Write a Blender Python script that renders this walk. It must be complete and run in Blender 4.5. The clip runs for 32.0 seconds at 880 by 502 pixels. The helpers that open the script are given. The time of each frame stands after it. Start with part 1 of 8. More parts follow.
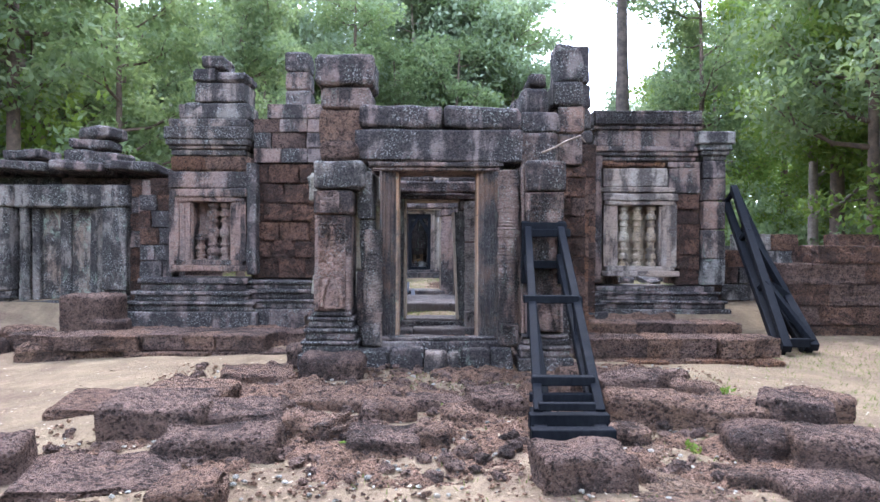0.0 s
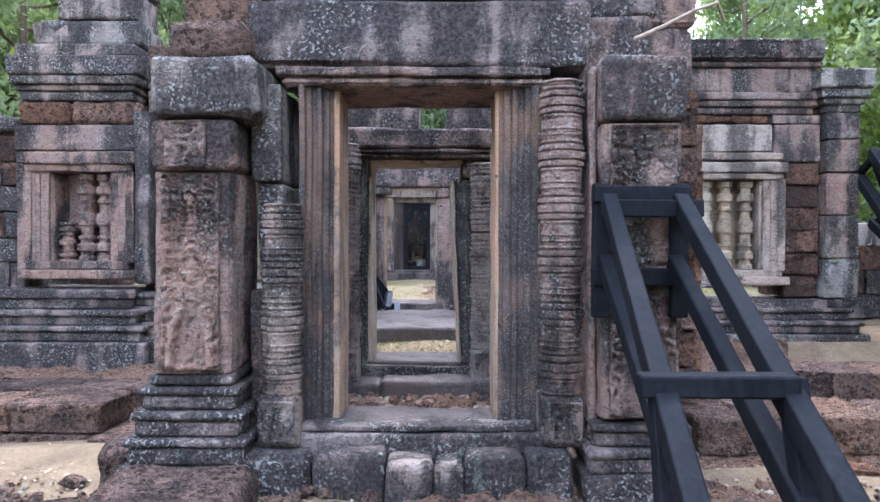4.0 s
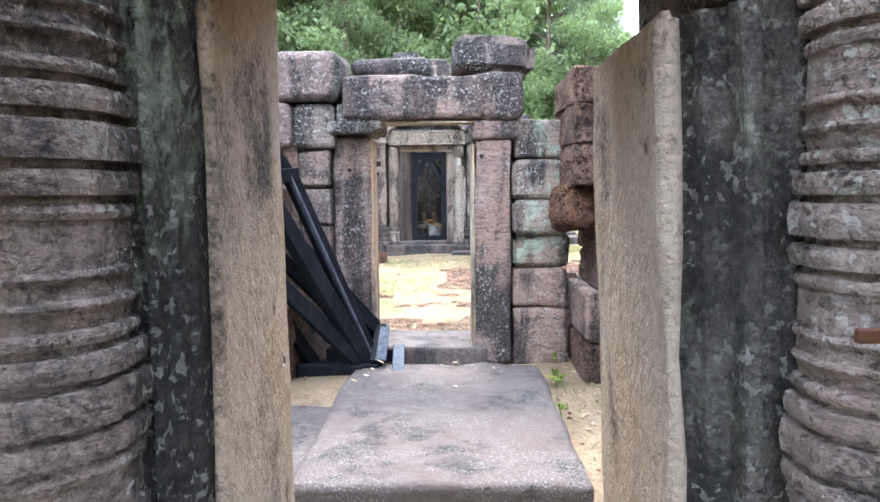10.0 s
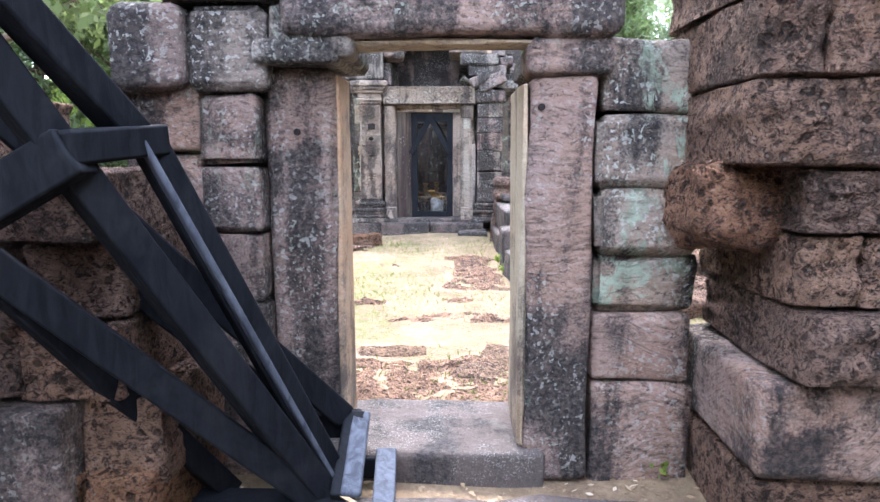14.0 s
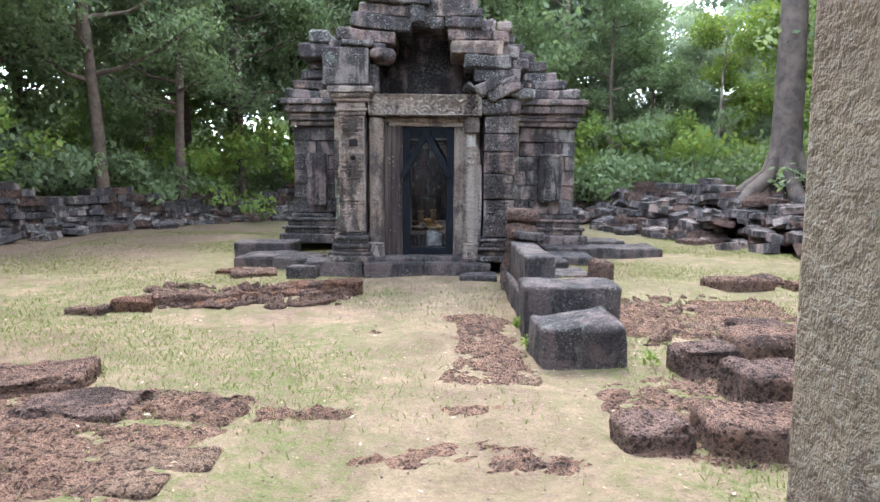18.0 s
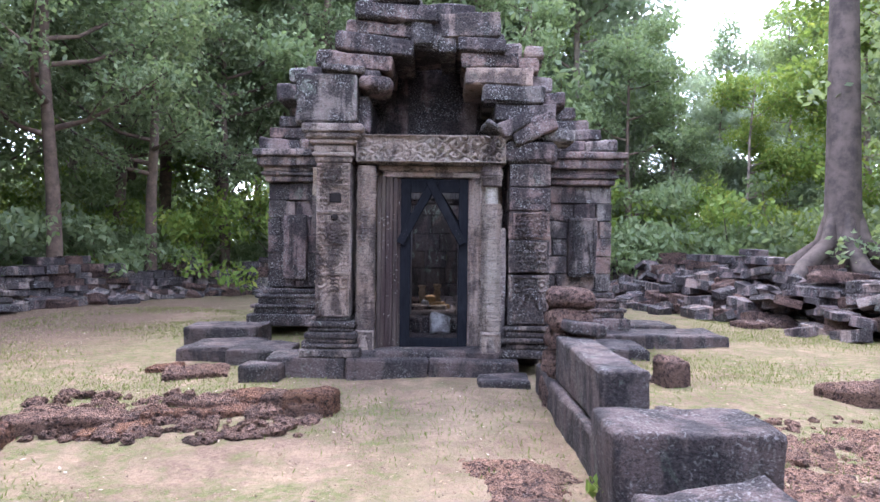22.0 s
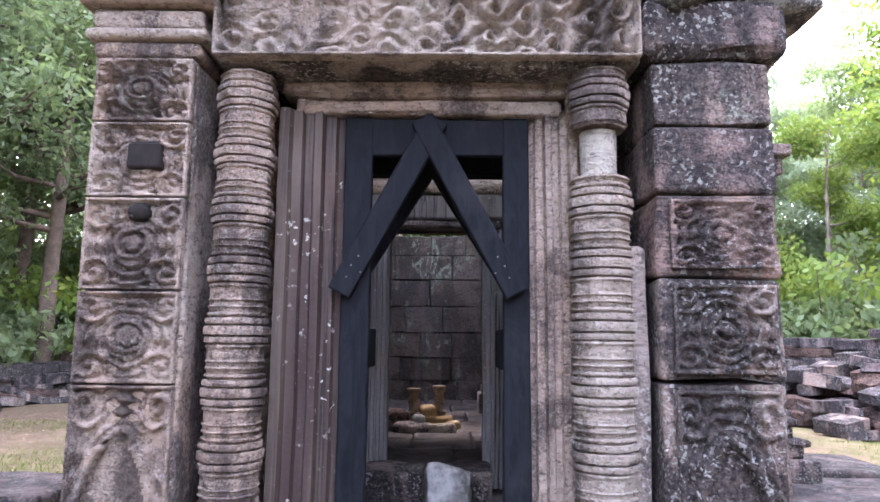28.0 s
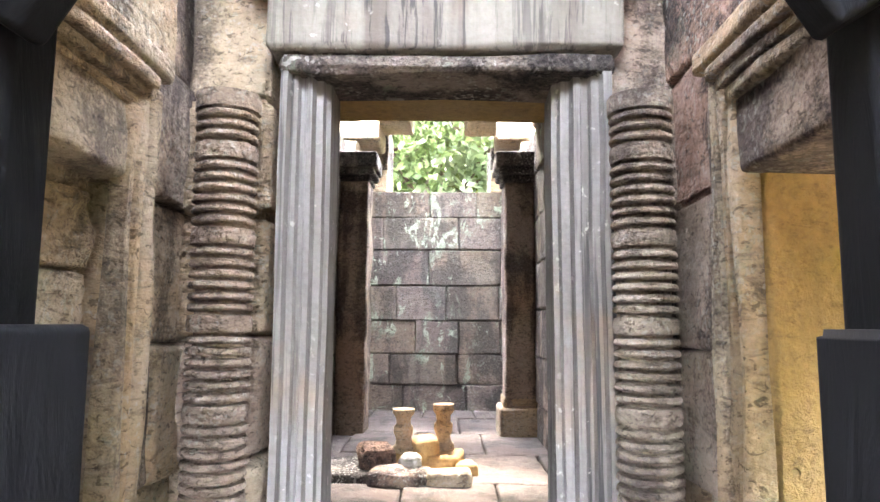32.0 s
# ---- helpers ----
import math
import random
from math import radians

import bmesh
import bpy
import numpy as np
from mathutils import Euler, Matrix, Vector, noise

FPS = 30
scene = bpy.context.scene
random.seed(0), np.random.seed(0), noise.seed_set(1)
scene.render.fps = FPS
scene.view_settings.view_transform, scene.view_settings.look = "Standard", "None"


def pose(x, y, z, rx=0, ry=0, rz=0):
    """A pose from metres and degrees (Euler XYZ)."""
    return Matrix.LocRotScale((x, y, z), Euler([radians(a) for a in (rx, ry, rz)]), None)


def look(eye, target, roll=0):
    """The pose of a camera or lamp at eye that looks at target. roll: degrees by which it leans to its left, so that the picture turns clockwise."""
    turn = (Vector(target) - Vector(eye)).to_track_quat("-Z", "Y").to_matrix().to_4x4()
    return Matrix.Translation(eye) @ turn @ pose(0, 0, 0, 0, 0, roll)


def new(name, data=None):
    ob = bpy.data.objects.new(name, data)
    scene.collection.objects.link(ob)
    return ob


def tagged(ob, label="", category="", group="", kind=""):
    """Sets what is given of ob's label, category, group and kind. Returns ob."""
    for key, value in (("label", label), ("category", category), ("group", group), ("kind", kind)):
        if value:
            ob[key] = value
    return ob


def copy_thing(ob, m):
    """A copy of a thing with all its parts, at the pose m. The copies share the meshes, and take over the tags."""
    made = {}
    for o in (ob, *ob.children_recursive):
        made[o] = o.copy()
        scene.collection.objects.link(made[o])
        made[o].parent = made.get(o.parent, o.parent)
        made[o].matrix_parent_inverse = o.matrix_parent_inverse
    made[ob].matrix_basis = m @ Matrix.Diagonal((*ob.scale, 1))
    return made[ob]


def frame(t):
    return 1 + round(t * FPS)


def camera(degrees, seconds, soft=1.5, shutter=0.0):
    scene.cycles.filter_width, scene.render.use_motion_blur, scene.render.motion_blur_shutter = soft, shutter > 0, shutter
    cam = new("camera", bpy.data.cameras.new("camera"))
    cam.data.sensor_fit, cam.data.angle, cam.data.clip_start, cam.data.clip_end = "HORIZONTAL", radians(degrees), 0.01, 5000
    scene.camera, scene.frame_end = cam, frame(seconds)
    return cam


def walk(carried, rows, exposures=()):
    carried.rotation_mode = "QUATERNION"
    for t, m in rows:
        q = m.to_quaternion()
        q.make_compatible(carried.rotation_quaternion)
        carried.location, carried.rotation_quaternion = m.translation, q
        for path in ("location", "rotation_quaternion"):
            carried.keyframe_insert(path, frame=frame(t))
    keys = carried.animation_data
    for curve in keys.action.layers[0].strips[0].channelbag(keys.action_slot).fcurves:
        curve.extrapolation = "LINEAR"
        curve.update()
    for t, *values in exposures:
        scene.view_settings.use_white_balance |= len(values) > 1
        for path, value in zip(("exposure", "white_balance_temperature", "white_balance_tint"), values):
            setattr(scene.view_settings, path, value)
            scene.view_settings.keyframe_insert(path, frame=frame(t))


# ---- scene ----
cam = camera(68.4, 32.0)
PATH = [
    (0.0, pose(-0.088, 1.458, 1.434, 89.52, -0.23, -0.43)),
    (0.5, pose(-0.089, 1.975, 1.433, 89.50, -0.22, -0.41)),
    (1.0, pose(-0.068, 2.519, 1.432, 89.44, -0.18, -0.35)),
    (1.5, pose(-0.081, 3.045, 1.424, 89.44, -0.18, -0.30)),
    (2.0, pose(-0.058, 3.530, 1.446, 89.33, -0.23, -0.24)),
    (2.5, pose(-0.005, 4.071, 1.432, 89.30, -0.24, -0.17)),
    (3.0, pose(0.029, 4.496, 1.409, 89.25, -0.20, -0.14)),
    (3.5, pose(0.085, 4.955, 1.407, 89.20, -0.21, -0.04)),
    (5.5, pose(0.096, 6.931, 1.382, 89.14, -0.06, 0.55)),
    (6.0, pose(0.063, 7.456, 1.375, 89.07, -0.10, 0.61)),
    (6.5, pose(0.023, 7.868, 1.419, 88.88, 0.00, 0.80)),
    (7.0, pose(-0.033, 8.316, 1.465, 88.57, 0.34, 0.94)),
    (7.5, pose(-0.033, 8.713, 1.476, 88.19, 0.58, 0.99)),
    (8.0, pose(-0.049, 9.023, 1.492, 87.66, 0.56, 0.99)),
    (8.5, pose(-0.060, 9.317, 1.521, 87.11, 0.56, 0.97)),
    (9.0, pose(-0.068, 9.559, 1.625, 86.56, 0.55, 0.99)),
    (9.5, pose(-0.095, 9.832, 1.671, 85.79, 0.49, 1.01)),
    (10.0, pose(-0.147, 10.121, 1.665, 84.82, 0.54, 0.98)),
    (10.5, pose(-0.158, 10.385, 1.598, 84.05, 0.59, 1.00)),
    (11.0, pose(-0.173, 10.643, 1.592, 83.30, 0.54, 1.00)),
    (11.5, pose(-0.204, 10.870, 1.623, 82.75, 0.52, 0.98)),
    (12.0, pose(-0.230, 11.135, 1.624, 82.21, 0.37, 0.95)),
    (12.5, pose(-0.250, 11.473, 1.665, 81.85, 0.28, 0.95)),
    (13.0, pose(-0.266, 11.778, 1.689, 81.78, 0.22, 0.96)),
    (13.5, pose(-0.281, 12.061, 1.719, 81.69, 0.19, 0.97)),
    (15.5, pose(-0.253, 13.294, 1.803, 82.09, -0.40, 0.89)),
    (16.0, pose(-0.318, 13.624, 1.867, 82.15, -0.50, 0.63)),
    (16.5, pose(-0.339, 13.962, 1.880, 82.31, -0.48, 0.70)),
    (17.0, pose(-0.337, 14.322, 1.859, 82.52, -0.45, 0.64)),
    (17.5, pose(-0.319, 14.629, 1.809, 82.91, -0.45, 0.73)),
    (18.0, pose(-0.331, 14.866, 1.769, 83.67, -0.44, 0.78)),
    (18.5, pose(-0.331, 15.144, 1.771, 84.94, -0.46, 0.80)),
    (19.0, pose(-0.362, 15.416, 1.779, 86.08, -0.60, 0.79)),
    (19.5, pose(-0.418, 15.709, 1.811, 87.28, -0.67, 0.76)),
    (20.0, pose(-0.462, 15.944, 1.808, 88.04, -0.74, 0.72)),
    (20.5, pose(-0.500, 16.230, 1.791, 88.45, -0.76, 0.67)),
    (21.0, pose(-0.490, 16.623, 1.745, 88.98, -0.74, 0.70)),
    (21.5, pose(-0.478, 17.071, 1.727, 89.42, -0.72, 0.67)),
    (22.0, pose(-0.503, 17.489, 1.722, 89.94, -0.73, 0.66)),
    (22.5, pose(-0.497, 17.940, 1.680, 90.52, -0.68, 0.63)),
    (23.0, pose(-0.512, 18.343, 1.666, 91.19, -0.60, 0.57)),
    (23.5, pose(-0.522, 18.753, 1.711, 91.85, -0.57, 0.48)),
    (24.0, pose(-0.529, 19.190, 1.707, 92.98, -0.49, 0.36)),
    (24.5, pose(-0.565, 19.653, 1.677, 93.64, -0.40, 0.35)),
    (25.0, pose(-0.579, 20.074, 1.686, 94.31, -0.42, 0.34)),
    (25.5, pose(-0.599, 20.497, 1.690, 94.99, -0.36, 0.36)),
    (27.5, pose(-0.621, 22.149, 1.617, 97.73, -0.63, 0.69)),
    (28.0, pose(-0.616, 22.584, 1.612, 97.66, -0.57, 0.59)),
    (28.5, pose(-0.616, 23.022, 1.612, 97.69, -0.56, 0.68)),
    (29.0, pose(-0.614, 23.482, 1.623, 97.55, -0.68, 0.74)),
    (29.5, pose(-0.613, 23.879, 1.649, 97.32, -0.83, 0.76)),
    (30.0, pose(-0.639, 24.323, 1.661, 97.15, -0.71, 0.79)),
    (30.5, pose(-0.639, 24.699, 1.669, 96.88, -0.69, 0.76)),
    (31.0, pose(-0.672, 24.973, 1.671, 96.81, -0.52, 0.68)),
    (31.5, pose(-0.684, 25.195, 1.689, 96.54, -0.67, 0.72)),
    (32.0, pose(-0.678, 25.433, 1.658, 96.43, -0.36, 0.60)),
]
EXPOSURES = [(0, 2.8, 5800, 16), (3.5, 3.08, 5800, 16), (6, 3.55, 6350, 16), (7.5, 3.75, 6550, 16), (9, 4.2, 6350, 10), (11, 3.8, 6350, 13), (13, 3.95, 6200, 16), (15.5, 3.58, 6400, 12), (17, 3.32, 6500, 8), (19, 3.05, 5900, 20), (25, 3.5, 5950, 28), (28, 3.95, 6200, 28), (30, 5.05, 6500, 12), (31, 6.2, 7300, 16), (32, 6.9, 7400, 16)]
walk(cam, PATH, EXPOSURES)
SUN_EL, SUN_AZ, SUN_STRENGTH, SUN_SIZE, SKY_STRENGTH, SKY_COLOUR = 58.0, -6.0, 0.5, 12.0, 0.15, 0.55
CLOUD = (2.0, 2.2, 2.55, 1.0)  # an even milky veil over the whole sky


# ---- world and sun ----
world = bpy.data.worlds.new("sky")
scene.world = world
world.use_nodes = True
wn = world.node_tree.nodes
sky = wn.new("ShaderNodeTexSky")
sky.sky_type = "NISHITA"
sky.sun_disc = False
sky.sun_elevation = radians(SUN_EL)
sky.sun_rotation = radians(SUN_AZ)
sky.air_density, sky.dust_density = 1.0, 0.6
veil = wn.new("ShaderNodeHueSaturation")
veil.inputs["Saturation"].default_value = SKY_COLOUR
world.node_tree.links.new(sky.outputs[0], veil.inputs["Color"])
cloud = wn.new("ShaderNodeMix")
cloud.data_type, cloud.blend_type = "RGBA", "ADD"
cloud.inputs[0].default_value = 1.0
cloud.inputs[7].default_value = CLOUD
world.node_tree.links.new(veil.outputs[0], cloud.inputs[6])
world.node_tree.links.new(cloud.outputs[2], wn["Background"].inputs[0])
wn["Background"].inputs[1].default_value = SKY_STRENGTH
sun = new("sun", bpy.data.lights.new("sun", "SUN"))
sun.data.energy, sun.data.angle, sun.data.color = SUN_STRENGTH, radians(SUN_SIZE), (1.0, 0.95, 0.88)
az, el = radians(SUN_AZ), radians(SUN_EL)
sun_from = Vector((math.sin(az) * math.cos(el), math.cos(az) * math.cos(el), math.sin(el))) * 60
sun.matrix_world = look(sun_from, (0, 0, 0))


# ---- materials ----
class Nodes:
    """Short spelling for building a node tree."""

    def __init__(self, name):
        self.mat = bpy.data.materials.new(name)
        self.mat.use_nodes = True
        self.t = self.mat.node_tree
        self.bsdf = self.t.nodes["Principled BSDF"]
        self.out = self.t.nodes["Material Output"]
        self.pos = self.t.nodes.new("ShaderNodeNewGeometry").outputs["Position"]
        self.rand = self.t.nodes.new("ShaderNodeObjectInfo").outputs["Random"]

    def put(self, socket, value):
        if isinstance(value, bpy.types.NodeSocket):
            self.t.links.new(value, socket)
        elif isinstance(value, tuple):
            socket.default_value = (*value, 1.0) if len(value) == 3 and socket.type == "RGBA" else value
        else:
            socket.default_value = value

    def scaled(self, sx, sy, sz):
        n = self.t.nodes.new("ShaderNodeVectorMath")
        n.operation = "MULTIPLY"
        self.put(n.inputs[0], self.pos)
        n.inputs[1].default_value = (sx, sy, sz)
        return n.outputs[0]

    def shifted(self, far):
        """The place, moved by a random way for each object."""
        n = self.t.nodes.new("ShaderNodeVectorMath")
        n.operation = "ADD"
        self.put(n.inputs[0], self.pos)
        m = self.t.nodes.new("ShaderNodeMath")
        m.operation = "MULTIPLY"
        self.put(m.inputs[0], self.rand)
        m.inputs[1].default_value = far
        self.put(n.inputs[1], m.outputs[0])
        return n.outputs[0]

    def noise(self, scale, detail=4.0, rough=0.6, vec=None, warp=0.0):
        n = self.t.nodes.new("ShaderNodeTexNoise")
        self.put(n.inputs["Vector"], vec or self.pos)
        n.inputs["Scale"].default_value, n.inputs["Detail"].default_value = scale, detail
        n.inputs["Roughness"].default_value, n.inputs["Distortion"].default_value = rough, warp
        return n.outputs["Fac"]

    def cells(self, scale, vec=None, feature="F1", jitter=1.0):
        n = self.t.nodes.new("ShaderNodeTexVoronoi")
        n.feature = feature
        self.put(n.inputs["Vector"], vec or self.pos)
        n.inputs["Scale"].default_value, n.inputs["Randomness"].default_value = scale, jitter
        return n.outputs["Distance"]

    def ramp(self, value, a, b, lo=0.0, hi=1.0):
        n = self.t.nodes.new("ShaderNodeMapRange")
        n.interpolation_type = "SMOOTHSTEP"
        self.put(n.inputs[0], value)
        for k, v in enumerate((a, b, lo, hi)):
            self.put(n.inputs[k + 1], v)
        return n.outputs[0]

    def calc(self, op, a, b=0.0):
        n = self.t.nodes.new("ShaderNodeMath")
        n.operation = op
        self.put(n.inputs[0], a), self.put(n.inputs[1], b)
        return n.outputs[0]

    def mix(self, fac, a, b, kind="MIX"):
        n = self.t.nodes.new("ShaderNodeMix")
        n.data_type, n.blend_type = "RGBA", kind
        self.put(n.inputs[0], fac), self.put(n.inputs[6], a), self.put(n.inputs[7], b)
        return n.outputs[2]

    def bump(self, height, strength, dist, prior=None):
        n = self.t.nodes.new("ShaderNodeBump")
        n.inputs["Strength"].default_value, n.inputs["Distance"].default_value = strength, dist
        self.put(n.inputs["Height"], height)
        if prior:
            self.put(n.inputs["Normal"], prior)
        return n.outputs[0]

    def done(self, color, rough, normal=None, spec=0.3):
        self.put(self.bsdf.inputs["Base Color"], color)
        self.put(self.bsdf.inputs["Roughness"], rough)
        self.bsdf.inputs["Specular IOR Level"].default_value = spec
        if normal:
            self.put(self.bsdf.inputs["Normal"], normal)
        return self.mat


def sandstone(name, light, warm, grime, pale, film=(0.018, 0.017, 0.019), green=0.3, smooth=False, chisel=False):
    """Weathered sandstone: two stone tints, black algae film, ragged pale and green lichen, pits, tool marks."""
    n = Nodes(name)
    own = n.shifted(9.0)
    big, mid, fine = n.noise(0.9, 5, 0.65, own), n.noise(5.0, 5, 0.65), n.noise(45, 4, 0.7)
    base = n.mix(n.ramp(big, 0.35, 0.62), light, warm)
    base = n.mix(n.calc("MULTIPLY", n.rand, 0.5), base, n.mix(0.5, warm, (0.16, 0.115, 0.10)))
    base = n.mix(n.ramp(fine, 0.3, 0.75, 0.0, 0.5), base, n.mix(0.6, base, (0.07, 0.055, 0.05)))
    streak = n.noise(1.0, 4, 0.55, n.scaled(4.2, 4.2, 0.7), 0.5)
    patch = n.noise(2.4, 4, 0.55, own, 0.5)
    grainy = n.noise(18.0, 6, 0.78, warp=0.6)
    level = n.calc("ADD", n.calc("ADD", n.calc("MULTIPLY", streak, 0.50), n.calc("MULTIPLY", patch, 0.40)), n.calc("ADD", n.calc("MULTIPLY", n.calc("SUBTRACT", grainy, 0.5), 0.17), n.calc("MULTIPLY", n.calc("SUBTRACT", n.noise(95.0, 2, 0.6), 0.5), 0.14)))
    black = n.calc("MULTIPLY", n.ramp(level, 0.475 - grime * 0.15, 0.585 - grime * 0.15), n.ramp(fine, 0.36, 0.64, 1.0, 0.80))
    base = n.mix(n.ramp(grainy, 0.54, 0.66, 0.0, 0.3), base, n.mix(0.7, base, (0.045, 0.036, 0.036)))
    grit = n.noise(34.0, 3, 0.6, n.scaled(1.0, 1.0, 1.7), 0.8)
    base = n.mix(n.ramp(grit, 0.55, 0.68, 0.0, 0.10 if smooth else 0.35), base, n.mix(0.35, light, (0.55, 0.50, 0.44)))
    if chisel:
        rot = n.t.nodes.new("ShaderNodeVectorRotate")
        rot.rotation_type = "Y_AXIS"
        n.put(rot.inputs["Vector"], n.pos)
        n.put(rot.inputs["Angle"], n.ramp(n.noise(0.7, 2), 0.3, 0.7, -0.2, 0.75))
        mul = n.t.nodes.new("ShaderNodeVectorMath")
        mul.operation = "MULTIPLY"
        n.put(mul.inputs[0], rot.outputs[0])
        mul.inputs[1].default_value = (11.0, 14.0, 46.0)
        tool = n.noise(1.0, 3, 0.55, mul.outputs[0], 0.5)
        # highlights painted on tool mark ridges, shade in their grooves
        base = n.mix(n.ramp(tool, 0.54, 0.70, 0.0, 0.45), base, n.mix(0.4, light, (0.5, 0.46, 0.42)))
        base = n.mix(n.ramp(tool, 0.46, 0.32, 0.0, 0.6), base, n.mix(0.8, base, film))
    base = n.mix(black, base, n.mix(n.ramp(fine, 0.42, 0.62), film, n.mix(0.4, film, (0.085, 0.072, 0.068))))
    base = n.mix(n.ramp(grit, 0.44, 0.33, 0.0, 0.2 if smooth else 0.6), base, (0.022, 0.019, 0.018))
    run = n.noise(1.0, 7, 0.75, n.scaled(5.0, 5.0, 2.6), 0.7)
    lo = 0.59 - 0.12 * max(green - 0.4, 0)
    moss = n.calc("MULTIPLY", n.calc("MULTIPLY", n.ramp(run, lo, lo + 0.05), n.ramp(n.noise(1.1, 3, 0.5, own), 0.40, 0.55)), n.ramp(grainy, 0.36, 0.58, 0.1, min(1.0, green * 1.1)))
    base = n.mix(moss, base, n.mix(n.ramp(mid, 0.4, 0.6), (0.22, 0.28, 0.21), (0.37, 0.43, 0.34)))
    fleck = n.calc("MULTIPLY", n.ramp(n.noise(130.0 if smooth else 52.0, 2, 0.5, warp=0.3), 0.57, 0.62), n.ramp(n.noise(2.2, 5, 0.7), 0.43, 0.57))
    scab = n.calc("MULTIPLY", n.ramp(n.noise(10.0, 6, 0.62, own, 0.5), 0.645, 0.67), n.ramp(n.noise(1.5, 4, 0.6, own), 0.50, 0.60))
    if smooth:
        scab = n.calc("MULTIPLY", scab, 0.0)
    crust = n.calc("MULTIPLY", n.ramp(n.noise(3.4, 8, 0.82, warp=0.35), 0.655 - 0.05 * pale, 0.685 - 0.05 * pale), 0.35)
    base = n.mix(n.calc("MULTIPLY", n.calc("MAXIMUM", n.calc("MAXIMUM", fleck, scab), crust), pale * 0.92), base, n.mix(n.ramp(mid, 0.45, 0.6), (0.50, 0.50, 0.47), (0.40, 0.435, 0.385)))
    h1 = n.bump(n.noise(7.0, 6, 0.75), 0.6 if smooth else 1.0, 0.05)
    if smooth:
        flow = n.noise(1.0, 6, 0.7, n.scaled(6.0, 6.0, 3.2), 1.2)
        hole = n.ramp(n.cells(11.0), 0.16, 0.10)
        hole = n.calc("MULTIPLY", hole, n.ramp(n.noise(3.0, 3), 0.56, 0.64))
        base = n.mix(n.ramp(flow, 0.50, 0.66, 0.0, 0.3), base, n.mix(0.55, base, (0.10, 0.085, 0.07)))
        base = n.mix(n.calc("MULTIPLY", hole, 0.75), base, (0.07, 0.055, 0.045))
        h1 = n.bump(flow, 0.4, 0.02, n.bump(hole, 0.8, -0.02, h1))
    else:
        bed = n.noise(1.0, 5, 0.65, n.scaled(4.5, 4.5, 15.0), 2.2)
        h1 = n.bump(bed, 0.6, 0.04, h1)
        # bedding hollows darkened in colour, standing in for shade the relief lacks
        base = n.mix(n.ramp(bed, 0.48, 0.34, 0.0, 0.5), base, n.mix(0.75, base, (0.03, 0.025, 0.025)))
    if chisel:
        h1 = n.bump(tool, 0.9, 0.02, h1)
    h2 = n.bump(grainy, 0.4 if smooth else 0.8, 0.03, h1)
    h3 = n.bump(fine, 0.5, 0.006, h2)
    return n.done(base, n.ramp(mid, 0.3, 0.7, 0.72, 0.95), h3)


def streaked(name, stone, wash, drip, foot):
    """Smooth dressed stone with white lime wash and black drips running down it, rusty near places of wear."""
    n = Nodes(name)
    run = n.noise(1.0, 6, 0.65, n.scaled(34.0, 34.0, 0.9), 0.25)
    wide = n.noise(1.0, 4, 0.6, n.scaled(5.0, 5.0, 0.4), 0.3)
    mid, fine = n.noise(4.0, 5, 0.65), n.noise(50, 4, 0.7)
    base = n.mix(n.ramp(wide, 0.36, 0.60), stone, wash)
    base = n.mix(n.ramp(n.noise(1.6, 4, 0.6), 0.56, 0.70, 0.0, 0.5), base, foot)
    base = n.mix(n.calc("MULTIPLY", n.ramp(run, 0.52, 0.60), n.ramp(wide, 0.60, 0.42, 0.25, 0.95)), base, drip)
    base = n.mix(n.ramp(fine, 0.35, 0.75, 0.0, 0.35), base, n.mix(0.6, base, (0.06, 0.055, 0.05)))
    base = n.mix(n.calc("MULTIPLY", n.ramp(n.noise(28.0, 3, 0.6), 0.62, 0.68), n.ramp(mid, 0.45, 0.6, 0.0, 0.7)), base, (0.5, 0.5, 0.46))
    return n.done(base, n.ramp(mid, 0.3, 0.7, 0.6, 0.85), n.bump(fine, 0.4, 0.005, n.bump(mid, 0.5, 0.02)))


